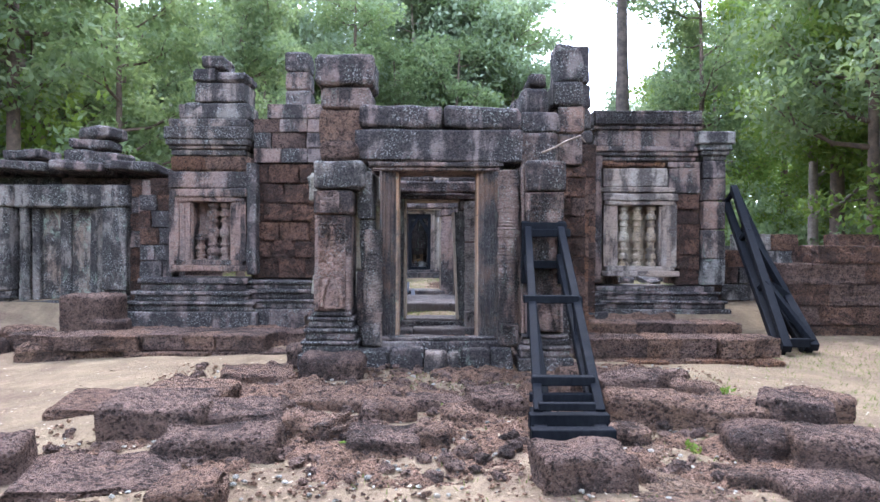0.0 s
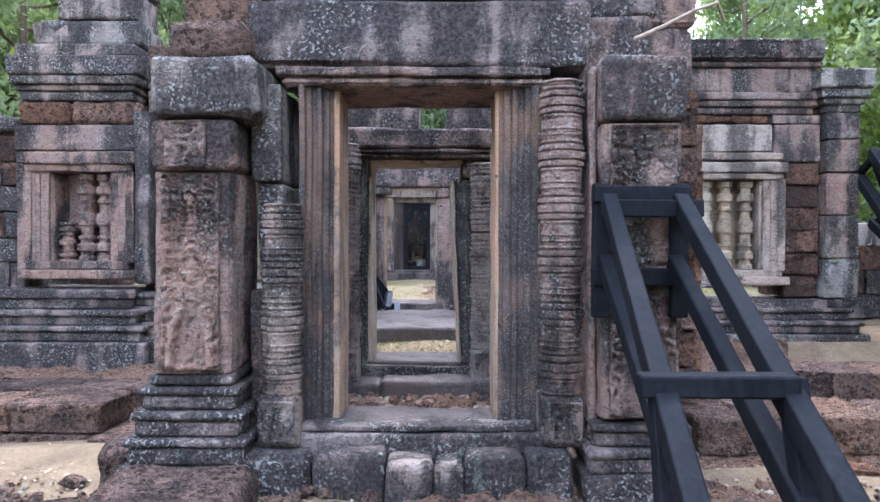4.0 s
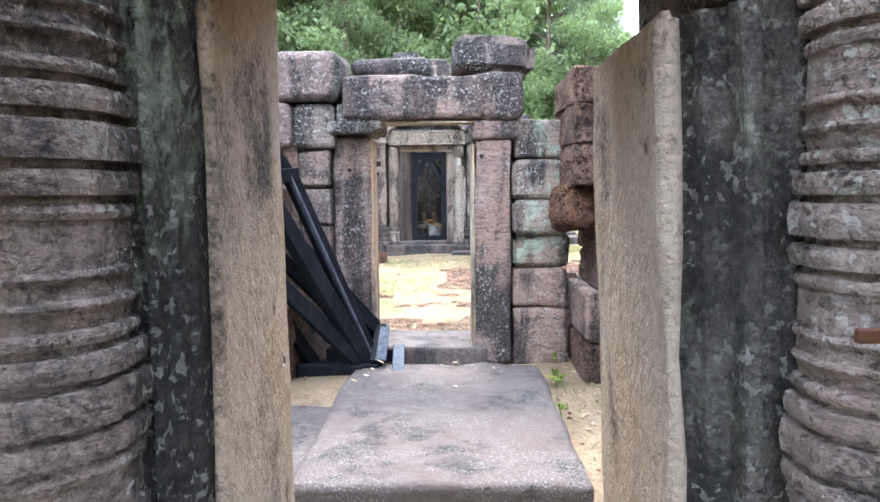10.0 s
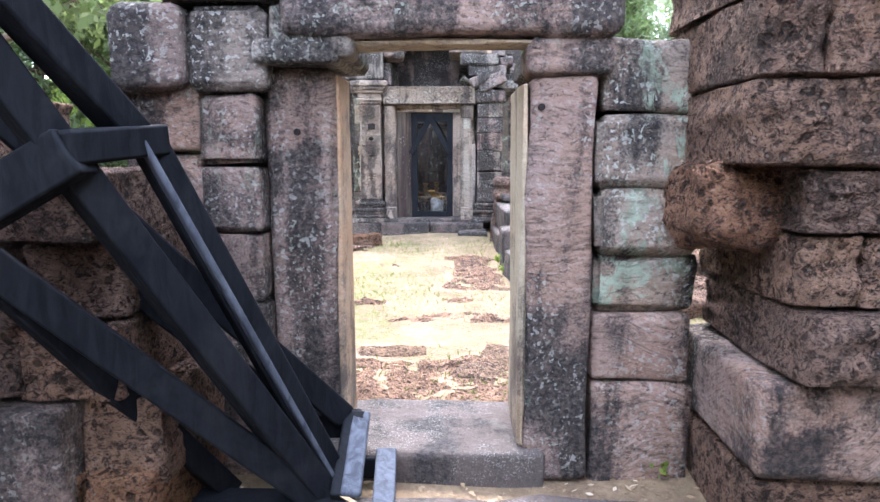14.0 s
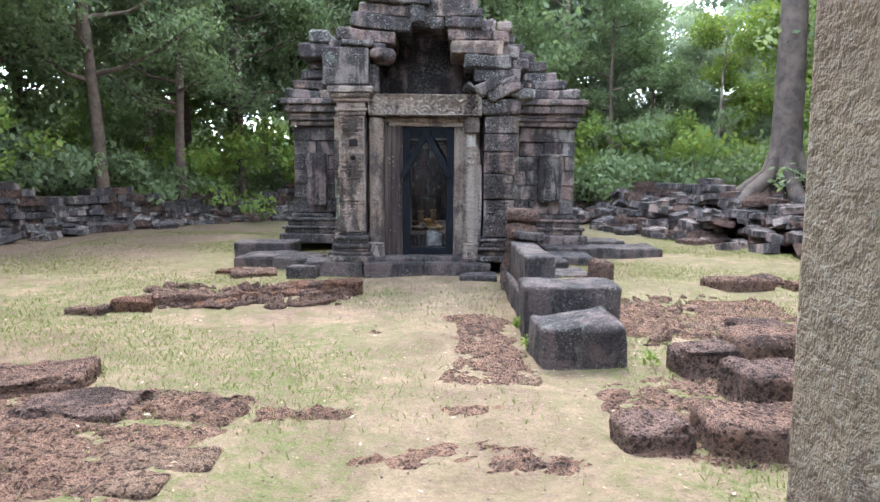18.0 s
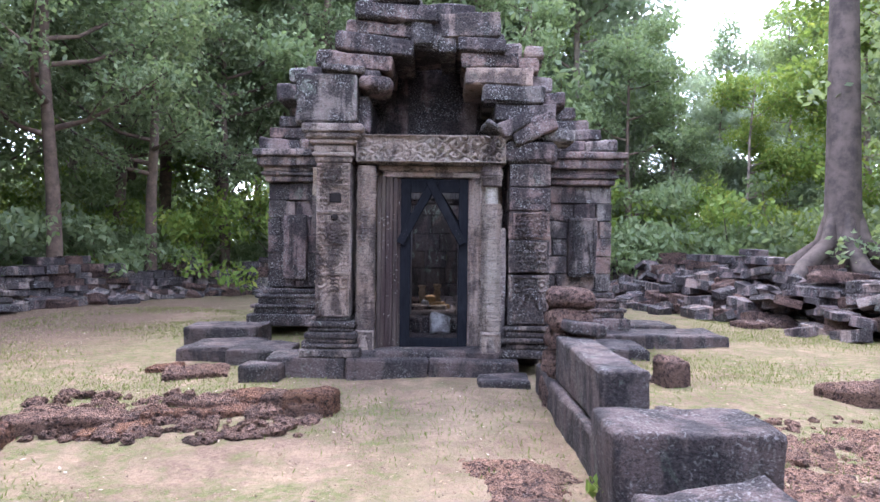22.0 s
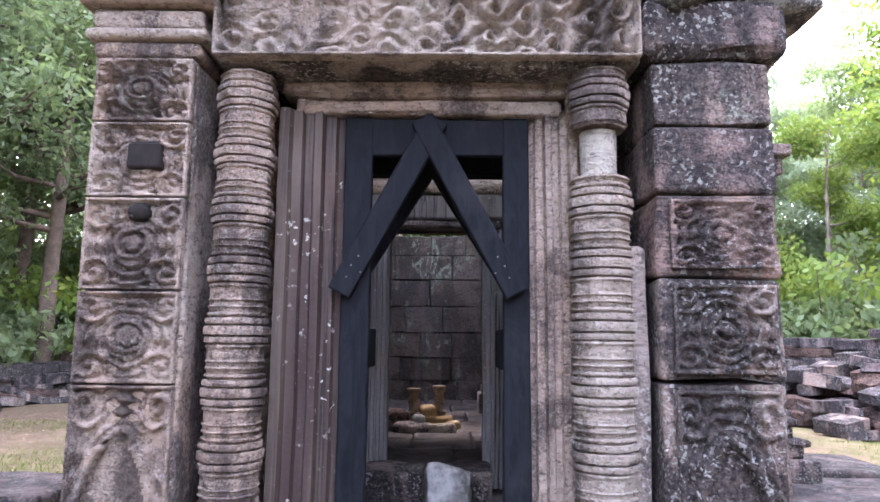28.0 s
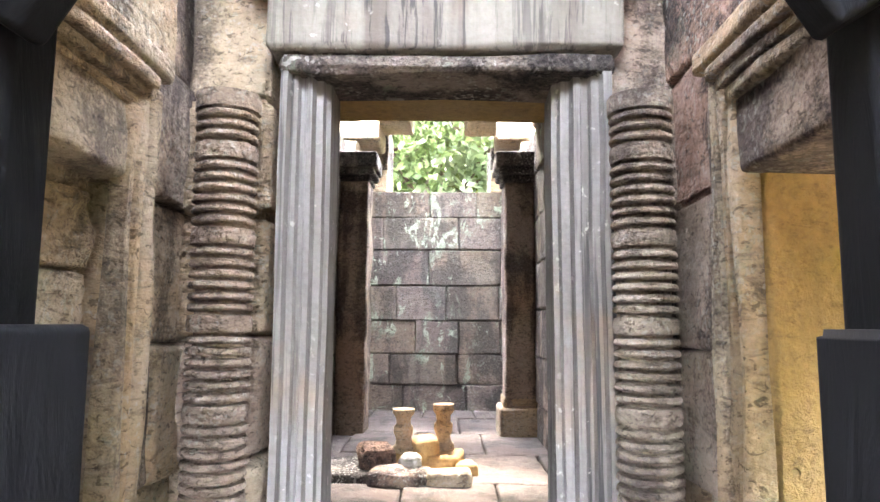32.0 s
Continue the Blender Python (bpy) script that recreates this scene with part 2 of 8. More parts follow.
def laterite(name, light, dark, grime=0.5, ochre=0.4, speck=0.5):
    """Pitted red-brown laterite with dark film and a few pale lichens."""
    n = Nodes(name)
    big, mid = n.noise(1.3, 5, 0.65), n.noise(11, 5, 0.7)
    pore = n.noise(19.0, 7, 0.8, n.scaled(1.0, 1.0, 1.2), 1.2)
    base = n.mix(n.ramp(mid, 0.35, 0.65), dark, light)
    base = n.mix(n.calc("MULTIPLY", n.ramp(big, 0.5, 0.66), ochre), base, (0.36, 0.19, 0.10))
    base = n.mix(n.calc("MULTIPLY", n.rand, 0.5), base, n.mix(0.4, dark, (0.20, 0.12, 0.10)))
    base = n.mix(n.ramp(pore, 0.50, 0.40, 0.0, 0.9), base, (0.026, 0.018, 0.016))
    base = n.mix(n.ramp(pore, 0.56, 0.66, 0.0, 0.75), base, n.mix(0.5, light, (0.50, 0.33, 0.24)))
    worm = n.noise(34.0, 4, 0.65, n.scaled(1.0, 1.0, 1.6), 2.2)
    base = n.mix(n.ramp(worm, 0.47, 0.38, 0.0, 0.85), base, (0.03, 0.02, 0.018))
    base = n.mix(n.ramp(worm, 0.56, 0.64, 0.0, 0.5), base, n.mix(0.5, light, (0.46, 0.33, 0.27)))
    film = n.calc("ADD", n.noise(1.4, 6, 0.72, n.shifted(7.0), 0.6), n.calc("MULTIPLY", n.calc("SUBTRACT", worm, 0.5), -0.18))
    base = n.mix(n.calc("MULTIPLY", n.ramp(film, 0.58 - grime * 0.2, 0.70 - grime * 0.16), 0.72), base, (0.034, 0.027, 0.026))
    pit = n.calc("MULTIPLY", n.ramp(n.calc("ADD", n.cells(21.0), n.calc("MULTIPLY", n.calc("SUBTRACT", mid, 0.5), 0.5)), 0.36, 0.22), n.ramp(n.noise(4.5, 3), 0.38, 0.52))
    base = n.mix(n.calc("MULTIPLY", pit, 0.65), base, (0.022, 0.015, 0.013))
    lich = n.calc("MULTIPLY", n.ramp(n.cells(24.0), 0.20, 0.12), n.ramp(n.noise(2.7, 3), 0.50, 0.60))
    bits = n.calc("MULTIPLY", n.ramp(n.cells(42.0), 0.26, 0.18), n.ramp(n.noise(5.0, 3), 0.41, 0.54))
    base = n.mix(n.calc("MULTIPLY", n.calc("MAXIMUM", lich, bits), speck * 0.7), base, (0.40, 0.34, 0.30))
    h1 = n.bump(n.noise(9.0, 6, 0.75), 1.0, 0.05)
    h2 = n.bump(n.ramp(worm, 0.36, 0.62), 1.0, 0.025, n.bump(n.ramp(pore, 0.36, 0.60), 1.0, 0.04, h1))
    h3 = n.bump(pit, 1.0, -0.03, n.bump(n.noise(70, 3, 0.7), 0.6, 0.008, h2))
    return n.done(base, 0.92, h3, 0.2)


M = {}
M["stone"] = sandstone("weathered_sandstone", (0.378, 0.323, 0.287), (0.415, 0.299, 0.238), 0.84, 0.6)
M["stone_red"] = sandstone("rosy_sandstone", (0.378, 0.275, 0.238), (0.427, 0.256, 0.189), 0.42, 0.5, green=0.15, chisel=True)
M["stone_black"] = sandstone("black_filmed_sandstone", (0.268, 0.226, 0.207), (0.268, 0.189, 0.171), 0.84, 0.6, film=(0.016, 0.0155, 0.018))
M["stone_grey"] = sandstone("lichened_grey_sandstone", (0.326, 0.308, 0.277), (0.308, 0.255, 0.22), 0.76, 0.7, green=0.5)
M["stone_purple"] = sandstone("dark_purple_sandstone", (0.305, 0.226, 0.207), (0.354, 0.232, 0.183), 0.62, 0.55, green=0.35, chisel=True)
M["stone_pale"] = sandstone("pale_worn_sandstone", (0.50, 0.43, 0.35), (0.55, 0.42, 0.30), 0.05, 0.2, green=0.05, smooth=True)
M["stone_ochre"] = sandstone("ochre_sandstone", (0.56, 0.49, 0.385), (0.57, 0.415, 0.26), 0.10, 0.45, film=(0.13, 0.105, 0.085), green=0.3)
# the gold tone is sunlight painted into the stone colour
M["stone_gold"] = sandstone("sunlit_gold_sandstone", (0.50, 0.36, 0.175), (0.52, 0.33, 0.125), -1.0, 0.0, green=0.0, smooth=True)
M["stone_mossy"] = sandstone("green_streaked_sandstone", (0.317, 0.281, 0.25), (0.39, 0.268, 0.189), 0.62, 0.8, green=1.0)
M["stone_charcoal"] = sandstone("charcoal_filmed_sandstone", (0.15, 0.146, 0.138), (0.178, 0.164, 0.146), 0.85, 0.5, film=(0.026, 0.027, 0.028), green=0.7)
M["stone_lichen"] = sandstone("lichen_covered_sandstone", (0.50, 0.49, 0.43), (0.48, 0.43, 0.34), 0.10, 0.6, green=0.3)
M["stone_umber"] = sandstone("umber_sandstone", (0.161, 0.14, 0.115), (0.182, 0.14, 0.101), 0.45, 0.12, film=(0.05, 0.042, 0.036), green=0.9)
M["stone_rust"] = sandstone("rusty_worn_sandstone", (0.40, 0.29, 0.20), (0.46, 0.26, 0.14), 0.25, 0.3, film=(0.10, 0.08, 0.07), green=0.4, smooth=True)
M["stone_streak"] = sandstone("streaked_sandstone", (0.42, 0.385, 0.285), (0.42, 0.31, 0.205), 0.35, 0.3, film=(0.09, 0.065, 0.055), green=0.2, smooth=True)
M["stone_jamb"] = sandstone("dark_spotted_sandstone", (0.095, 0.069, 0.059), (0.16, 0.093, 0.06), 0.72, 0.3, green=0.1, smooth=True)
M["stone_lime"] = streaked("whitish_streaked_sandstone", (0.15, 0.145, 0.14), (0.25, 0.25, 0.25), (0.035, 0.036, 0.04), (0.34, 0.24, 0.16))
M["stone_stain"] = streaked("brown_stained_sandstone", (0.034, 0.02, 0.018), (0.085, 0.066, 0.052), (0.013, 0.009, 0.009), (0.085, 0.055, 0.04))
M["stone_drip"] = streaked("black_dripped_sandstone", (0.10, 0.085, 0.072), (0.21, 0.20, 0.175), (0.028, 0.026, 0.028), (0.26, 0.17, 0.12))
M["stone_damp"] = sandstone("damp_green_sandstone", (0.189, 0.158, 0.14), (0.168, 0.133, 0.115), 0.55, 0.25, film=(0.05, 0.045, 0.043), green=0.95)
M["slab"] = sandstone("floor_slab_sandstone", (0.072, 0.062, 0.06), (0.083, 0.066, 0.061), 0.22, 0.30, green=0.05, smooth=True)
M["stone_tan"] = sandstone("tan_sandstone", (0.464, 0.403, 0.348), (0.476, 0.354, 0.275), 0.46, 0.28, film=(0.075, 0.058, 0.052), green=0.1)
M["stone_weathered"] = sandstone("green_and_ochre_weathered_sandstone", (0.48, 0.46, 0.37), (0.40, 0.27, 0.17), 0.12, 0.5, film=(0.12, 0.10, 0.08), green=0.9)
M["slab_dark"] = sandstone("dark_step_sandstone", (0.115, 0.098, 0.092), (0.12, 0.088, 0.078), 0.6, 0.3, film=(0.02, 0.019, 0.02), green=0.2)
M["stone_dusky"] = sandstone("dusky_carved_sandstone", (0.381, 0.344, 0.312), (0.366, 0.283, 0.251), 0.22, 0.7, film=(0.032, 0.030, 0.031), green=0.2)
M["stone_buff"] = sandstone("buff_carved_sandstone", (0.43, 0.38, 0.32), (0.42, 0.33, 0.26), 0.22, 0.4, film=(0.10, 0.08, 0.07), green=0.1)
M["paver"] = laterite("worn_dusty_laterite", (0.416, 0.278, 0.187), (0.252, 0.161, 0.11), 0.2, 0.3)
M["laterite_rubble"] = laterite("crumbling_laterite", (0.53, 0.321, 0.214), (0.265, 0.155, 0.104), 0.15, 0.35, 0.6)
M["laterite"] = laterite("laterite", (0.45, 0.275, 0.19), (0.225, 0.14, 0.105), 0.36)
M["laterite_dark"] = laterite("dark_laterite", (0.37, 0.24, 0.19), (0.18, 0.12, 0.098), 0.52, 0.2)
M["laterite_wall"] = laterite("dark_stained_laterite_masonry", (0.40, 0.215, 0.14), (0.19, 0.105, 0.075), 0.85, 0.35, 0.5)
M["laterite_red"] = laterite("red_laterite", (0.404, 0.204, 0.114), (0.214, 0.108, 0.068), 0.15, 0.7)


def timber_mat(name="black_painted_timber", lift=1.0):
    n = Nodes(name)
    grain = n.noise(3.0, 5, 0.65, n.scaled(6.0, 6.0, 1.3), 1.5)
    worn = n.ramp(n.noise(2.4, 5, 0.7, warp=0.7), 0.50, 0.72)
    base = n.mix(n.ramp(grain, 0.3, 0.7), tuple(lift * c for c in (0.006, 0.0068, 0.009)), tuple(lift * c for c in (0.013, 0.0145, 0.018)))
    base = n.mix(n.calc("MULTIPLY", worn, 0.14), base, (0.06, 0.06, 0.064))
    return n.done(base, n.ramp(grain, 0.3, 0.7, 0.55, 0.8), n.bump(grain, 0.5, 0.006), 0.05)


def plain_mat(name, a, b, scale, rough, bump=0.3, metal=0.0):
    n = Nodes(name)
    f = n.noise(scale, 5, 0.65)
    m = n.done(n.mix(n.ramp(f, 0.3, 0.7), a, b), rough, n.bump(f, bump, 0.01))
    n.bsdf.inputs["Metallic"].default_value = metal
    return m


M["timber"] = timber_mat()
# lighter timber: a grey offcut, and painted lit edges of the black prop
M["timber_grey"] = timber_mat("grey_and_lit_timber", 7.0)
M["iron"] = plain_mat("rusty_iron", (0.13, 0.055, 0.03), (0.07, 0.04, 0.03), 30, 0.75, 0.4, 0.4)
M["nail"] = plain_mat("dull_nail_steel", (0.12, 0.115, 0.115), (0.07, 0.07, 0.07), 30, 0.6, 0.1, 0.5)
M["root"] = plain_mat("dry_root", (0.30, 0.24, 0.19), (0.20, 0.15, 0.12), 25, 0.85)
M["bark"] = plain_mat("grey_brown_bark", (0.17, 0.12, 0.088), (0.085, 0.063, 0.05), 6, 0.9, 0.9)
M["bark_pale"] = plain_mat("pale_bark", (0.28, 0.23, 0.18), (0.13, 0.10, 0.085), 4, 0.9, 0.9)
M["bark_grey"] = plain_mat("grey_buttress_bark", (0.125, 0.098, 0.08), (0.05, 0.04, 0.034), 3, 0.9, 0.9)
M["white_stone"] = plain_mat("whitish_broken_stone", (0.50, 0.50, 0.49), (0.12, 0.115, 0.11), 9, 0.85, 0.9)


def leaf_mat(name, a, b, c, glow=0.45):
    """Leaves: three greens by island, light passing through."""
    n = Nodes(name)
    isl = n.t.nodes.new("ShaderNodeNewGeometry").outputs["Random Per Island"]
    col = n.mix(n.ramp(isl, 0.0, 0.6), a, b)
    col = n.mix(n.ramp(isl, 0.75, 1.0), col, c)
    col = n.mix(n.calc("MULTIPLY", n.rand, 0.45), col, n.mix(0.5, a, (0.09, 0.12, 0.02)))
    n.done(col, 0.55, None, 0.25)
    tr = n.t.nodes.new("ShaderNodeBsdfTranslucent")
    n.put(tr.inputs[0], n.mix(0.5, col, (0.22, 0.30, 0.05)))
    ms = n.t.nodes.new("ShaderNodeMixShader")
    ms.inputs[0].default_value = glow
    n.t.links.new(n.bsdf.outputs[0], ms.inputs[1])
    n.t.links.new(tr.outputs[0], ms.inputs[2])
    n.t.links.new(ms.outputs[0], n.out.inputs[0])
    return n.mat


M["leaf"] = leaf_mat("forest_leaves", (0.18, 0.245, 0.14), (0.25, 0.325, 0.18), (0.35, 0.40, 0.22), 0.55)
M["leaf_dark"] = leaf_mat("deep_green_leaves", (0.162, 0.222, 0.138), (0.234, 0.3, 0.18), (0.36, 0.408, 0.228), 0.55)
M["leaf_bright"] = leaf_mat("sunny_leaves", (0.13, 0.22, 0.05), (0.20, 0.28, 0.06), (0.30, 0.32, 0.06), 0.5)
M["grass"] = leaf_mat("short_grass", (0.125, 0.165, 0.042), (0.205, 0.225, 0.075), (0.36, 0.31, 0.16), 0.35)
M["litter"] = leaf_mat("dry_fallen_leaves", (0.17, 0.105, 0.07), (0.36, 0.25, 0.16), (0.58, 0.50, 0.40), 0.1)
# air haze painted into the leaf colour of the far trees
M["leaf_far"] = leaf_mat("haze_tinted_far_leaves", (0.333, 0.414, 0.31), (0.402, 0.483, 0.356), (0.483, 0.54, 0.38), 0.5)


def ground_mat():
    n = Nodes("sandy_ground")
    big, mid, fine = n.noise(0.35, 5, 0.65, warp=0.5), n.noise(2.2, 6, 0.7, warp=0.4), n.noise(26, 5, 0.75)
    sand = n.mix(n.ramp(mid, 0.35, 0.65), (0.305, 0.228, 0.148), (0.222, 0.162, 0.105))
    sand = n.mix(n.ramp(fine, 0.45, 0.68, 0.0, 0.6), sand, (0.17, 0.112, 0.082))
    dirt = n.ramp(n.noise(1.1, 7, 0.75, warp=0.8), 0.42, 0.66)
    sand = n.mix(n.calc("MULTIPLY", dirt, n.ramp(fine, 0.36, 0.56, 0.25, 0.85)), sand, (0.13, 0.082, 0.062))
    sep = n.t.nodes.new("ShaderNodeSeparateXYZ")
    n.put(sep.inputs[0], n.pos)
    yard = n.ramp(sep.outputs[1], 15.5, 17.5)
    green = n.calc("MULTIPLY", n.ramp(n.calc("ADD", n.calc("MULTIPLY", big, 0.55), n.calc("MULTIPLY", mid, 0.45)), 0.39, 0.50), n.calc("ADD", 0.15, n.calc("MULTIPLY", yard, 0.75)))
    green = n.calc("MULTIPLY", green, n.ramp(n.noise(8.0, 7, 0.75, warp=0.6), 0.40, 0.60, 0.12, 1.0))
    lane = n.ramp(n.calc("ADD", n.calc("ABSOLUTE", n.calc("ADD", sep.outputs[0], 0.1)), n.calc("MULTIPLY", n.calc("SUBTRACT", mid, 0.5), 3.0)), 0.3, 1.3, 0.35, 1.0)
    base = n.mix(n.calc("MULTIPLY", green, lane), sand, n.mix(n.ramp(fine, 0.3, 0.7), (0.085, 0.105, 0.034), (0.165, 0.175, 0.066)))
    # leaf-litter soil, darkened in colour for the shade under the west trees
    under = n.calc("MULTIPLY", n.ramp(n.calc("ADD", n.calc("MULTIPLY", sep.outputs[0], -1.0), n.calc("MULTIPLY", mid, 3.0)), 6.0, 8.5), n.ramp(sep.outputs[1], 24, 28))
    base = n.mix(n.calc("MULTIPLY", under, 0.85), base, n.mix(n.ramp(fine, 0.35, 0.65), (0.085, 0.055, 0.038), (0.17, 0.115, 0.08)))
    far = n.calc("MAXIMUM", n.ramp(n.calc("ABSOLUTE", sep.outputs[0]), 9, 14), n.ramp(sep.outputs[1], 33, 38))
    base = n.mix(n.calc("MULTIPLY", far, 0.85), base, n.mix(n.ramp(mid, 0.3, 0.7), (0.13, 0.085, 0.055), (0.10, 0.12, 0.045)))
    grit = n.ramp(n.cells(30.0), 0.15, 0.08)
    base = n.mix(n.calc("MULTIPLY", grit, n.ramp(mid, 0.45, 0.6, 0.0, 0.7)), base, (0.15, 0.095, 0.075))
    pebble = n.ramp(n.noise(44.0, 3, 0.6), 0.56, 0.64)
    base = n.mix(n.calc("MULTIPLY", pebble, n.ramp(mid, 0.38, 0.58, 0.1, 0.65)), base, n.mix(n.ramp(fine, 0.4, 0.6), (0.11, 0.07, 0.052), (0.36, 0.28, 0.21)))
    b = n.bump(pebble, 0.6, 0.012, n.bump(n.noise(14, 6, 0.75), 0.9, 0.04))
    return n.done(base, 0.95, n.bump(fine, 0.6, 0.01, b), 0.15)


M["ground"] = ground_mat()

# ---- mesh helpers ----
rng = np.random.default_rng(7)


def wob(p, seed, f=3.0):
    """Smooth cheap noise in about -1..1 at points p (n x 3)."""
    r = np.random.default_rng(seed)
    v = np.zeros(len(p))
    for k in range(5):
        d = r.normal(size=3) * f * (1.0 + 0.75 * k)
        v += np.sin(p @ d + r.uniform(0, 6.28)) / (1 + 0.55 * k)
    return v / 2.4


def mesh_of(name, verts, faces, mat, smooth=True):
    me = bpy.data.meshes.new(name)
    me.from_pydata([tuple(v) for v in verts], [], [tuple(f) for f in faces])
    me.materials.append(mat)
    if smooth:
        me.polygons.foreach_set("use_smooth", np.ones(len(me.polygons), bool))
    me.update()
    return me


def put(name, me, parent=None, label="", m=None):
    ob = new(name, me)
    if m is not None:
        ob.matrix_basis = m
    if parent is not None:
        ob.parent = parent
    if label:
        ob["label"] = label
    return ob


def thing(name, label="", category="", group="", kind="", at=(0, 0, 0)):
    ob = new(name)
    ob.location = at
    ob.empty_display_size = 0.1
    tagged(ob, label, category, group, kind)
    bpy.context.view_layer.update()
    return ob


def lines(h, r, seg):
    inner = h - r
    k = max(1, int(round(2 * inner / seg)))
    mid = np.linspace(-inner, inner, k + 1)
    tight = min(0.4 * r, 0.012)
    if 2 * inner / k > 4 * tight:
        mid = np.concatenate([[-inner, -inner + tight], mid[1:-1], [inner - tight, inner]])
    return np.concatenate([[-h], mid, [h]])


def shell(nx, ny, nz):
    """Quads over the surface of a lattice box, with the lattice places."""
    ids, places, faces = {}, [], []

    def at(i, j, k):
        if (i, j, k) not in ids:
            ids[i, j, k] = len(places)
            places.append((i, j, k))
        return ids[i, j, k]

    for i in range(nx - 1):
        for j in range(ny - 1):
            faces.append([at(i, j, 0), at(i, j + 1, 0), at(i + 1, j + 1, 0), at(i + 1, j, 0)])
            faces.append([at(i, j, nz - 1), at(i + 1, j, nz - 1), at(i + 1, j + 1, nz - 1), at(i, j + 1, nz - 1)])
    for i in range(nx - 1):
        for k in range(nz - 1):
            faces.append([at(i, 0, k), at(i + 1, 0, k), at(i + 1, 0, k + 1), at(i, 0, k + 1)])
            faces.append([at(i, ny - 1, k), at(i, ny - 1, k + 1), at(i + 1, ny - 1, k + 1), at(i + 1, ny - 1, k)])
    for j in range(ny - 1):
        for k in range(nz - 1):
            faces.append([at(0, j, k), at(0, j, k + 1), at(0, j + 1, k + 1), at(0, j + 1, k)])
            faces.append([at(nx - 1, j, k), at(nx - 1, j + 1, k), at(nx - 1, j + 1, k + 1), at(nx - 1, j, k + 1)])
    return np.array(places), faces


SHELLS = {}


def rock_mesh(name, sx, sy, sz, mat, r=0.03, rough=0.012, seg=0.3, seed=0, chip=0.0):
    """A worn block of true size: rounded edges, uneven faces, chipped corners."""
    r = min(r, 0.4 * min(sx, sy, sz))
    ax = [lines(s / 2, r, seg) for s in (sx, sy, sz)]
    key = tuple(len(a) for a in ax)
    if key not in SHELLS:
        SHELLS[key] = shell(*key)
    idx, faces = SHELLS[key]
    p = np.stack([ax[k][idx[:, k]] for k in range(3)], 1)
    half = np.array([sx, sy, sz]) / 2
    q = np.clip(p, -half + r, half - r)
    d = p - q
    ln = np.linalg.norm(d, axis=1)
    nrm = d / np.maximum(ln, 1e-6)[:, None]
    w = wob(p, seed, 5.0)
    w = w + 0.6 * wob(p, seed + 11, 13.0)
    p = q + nrm * (r + rough * w)[:, None]
    if chip:
        c = np.clip(wob(p, seed + 5, 2.2) - 0.25, 0, 1) * chip
        edge = (np.abs(d) > r * 0.5).sum(1) >= 2
        p -= nrm * (c * edge)[:, None]
    return mesh_of(name, p, faces, mat)


SEED = [100]


def block(x0, x1, y0, y1, z0, z1, mat="stone", parent=None, name="stone", r=0.017, rough=0.012, seg=0.17, turn=(0, 0, 0), chip=0.05, label=""):
    """One block between the given limits."""
    SEED[0] += 1
    me = rock_mesh(name, x1 - x0, y1 - y0, z1 - z0, M[mat], r, rough, seg, SEED[0], chip)
    return put(name, me, parent, label, pose((x0 + x1) / 2, (y0 + y1) / 2, (z0 + z1) / 2, *turn))


POOL = {}


def pooled(kind, mat):
    """Shared unit blocks: eight shapes of each kind."""
    key = (kind, mat)
    if key not in POOL:
        r, rough, chip = {"fine": (0.03, 0.012, 0.06), "rough": (0.034, 0.034, 0.20)}[kind]
        POOL[key] = [rock_mesh("stone", 1, 1, 1, M[mat], r, rough, 0.24 if kind == "fine" else 0.15, 900 + k, chip) for k in range(8)]
    return POOL[key]


def quick(x0, x1, y0, y1, z0, z1, mat, parent, kind="fine", name="stone", turn=(0, 0, 0)):
    me = pooled(kind, mat)[rng.integers(8)]
    ob = put(name, me, parent)
    ob.matrix_basis = pose((x0 + x1) / 2, (y0 + y1) / 2, (z0 + z1) / 2, *turn) @ Matrix.Diagonal((x1 - x0, y1 - y0, z1 - z0, 1))
    return ob


def courses(parent, axis, a0, a1, f0, f1, heights, z0, length, mats, kind="fine", holes=(), top=None, gap=0.008, jit=0.012, name="stone"):
    """A wall of stone courses along x or y, f0..f1 thick. holes: (a0, a1, z0, z1). top: wall height by place."""
    z = z0
    for row, h in enumerate(heights):
        a = a0
        first = True
        while a < a1 - 1e-3:
            ln = length * rng.uniform(0.7, 1.35) * (0.55 if first and row % 2 else 1.0)
            first = False
            b = min(a1, a + ln)
            if a1 - b < length * 0.35:
                b = a1
            spans = [(a, b)]
            for h0, h1, g0, g1 in holes:
                if z + h * 0.5 > g0 and z + h * 0.5 < g1:
                    nxt = []
                    for s0, s1 in spans:
                        if s1 <= h0 or s0 >= h1:
                            nxt.append((s0, s1))
                        else:
                            if s0 < h0:
                                nxt.append((s0, h0))
                            if s1 > h1:
                                nxt.append((h1, s1))
                    spans = nxt
            for s0, s1 in spans:
                if s1 - s0 < 0.04 or (top and z + h * 0.55 > top((s0 + s1) / 2)):
                    continue
                d0, d1 = rng.uniform(-jit, jit, 2)
                mat = mats[rng.integers(len(mats))] if not isinstance(mats, str) else mats
                lim = (s0 + gap / 2, s1 - gap / 2, f0 + d0, f1 + d1) if axis == "x" else (f0 + d0, f1 + d1, s0 + gap / 2, s1 - gap / 2)
                quick(*lim, z + gap / 2, z + h - gap / 2, mat, parent, kind, name, tuple(rng.uniform(-0.5, 0.5, 3)))
            a = b
        z += h
    return z


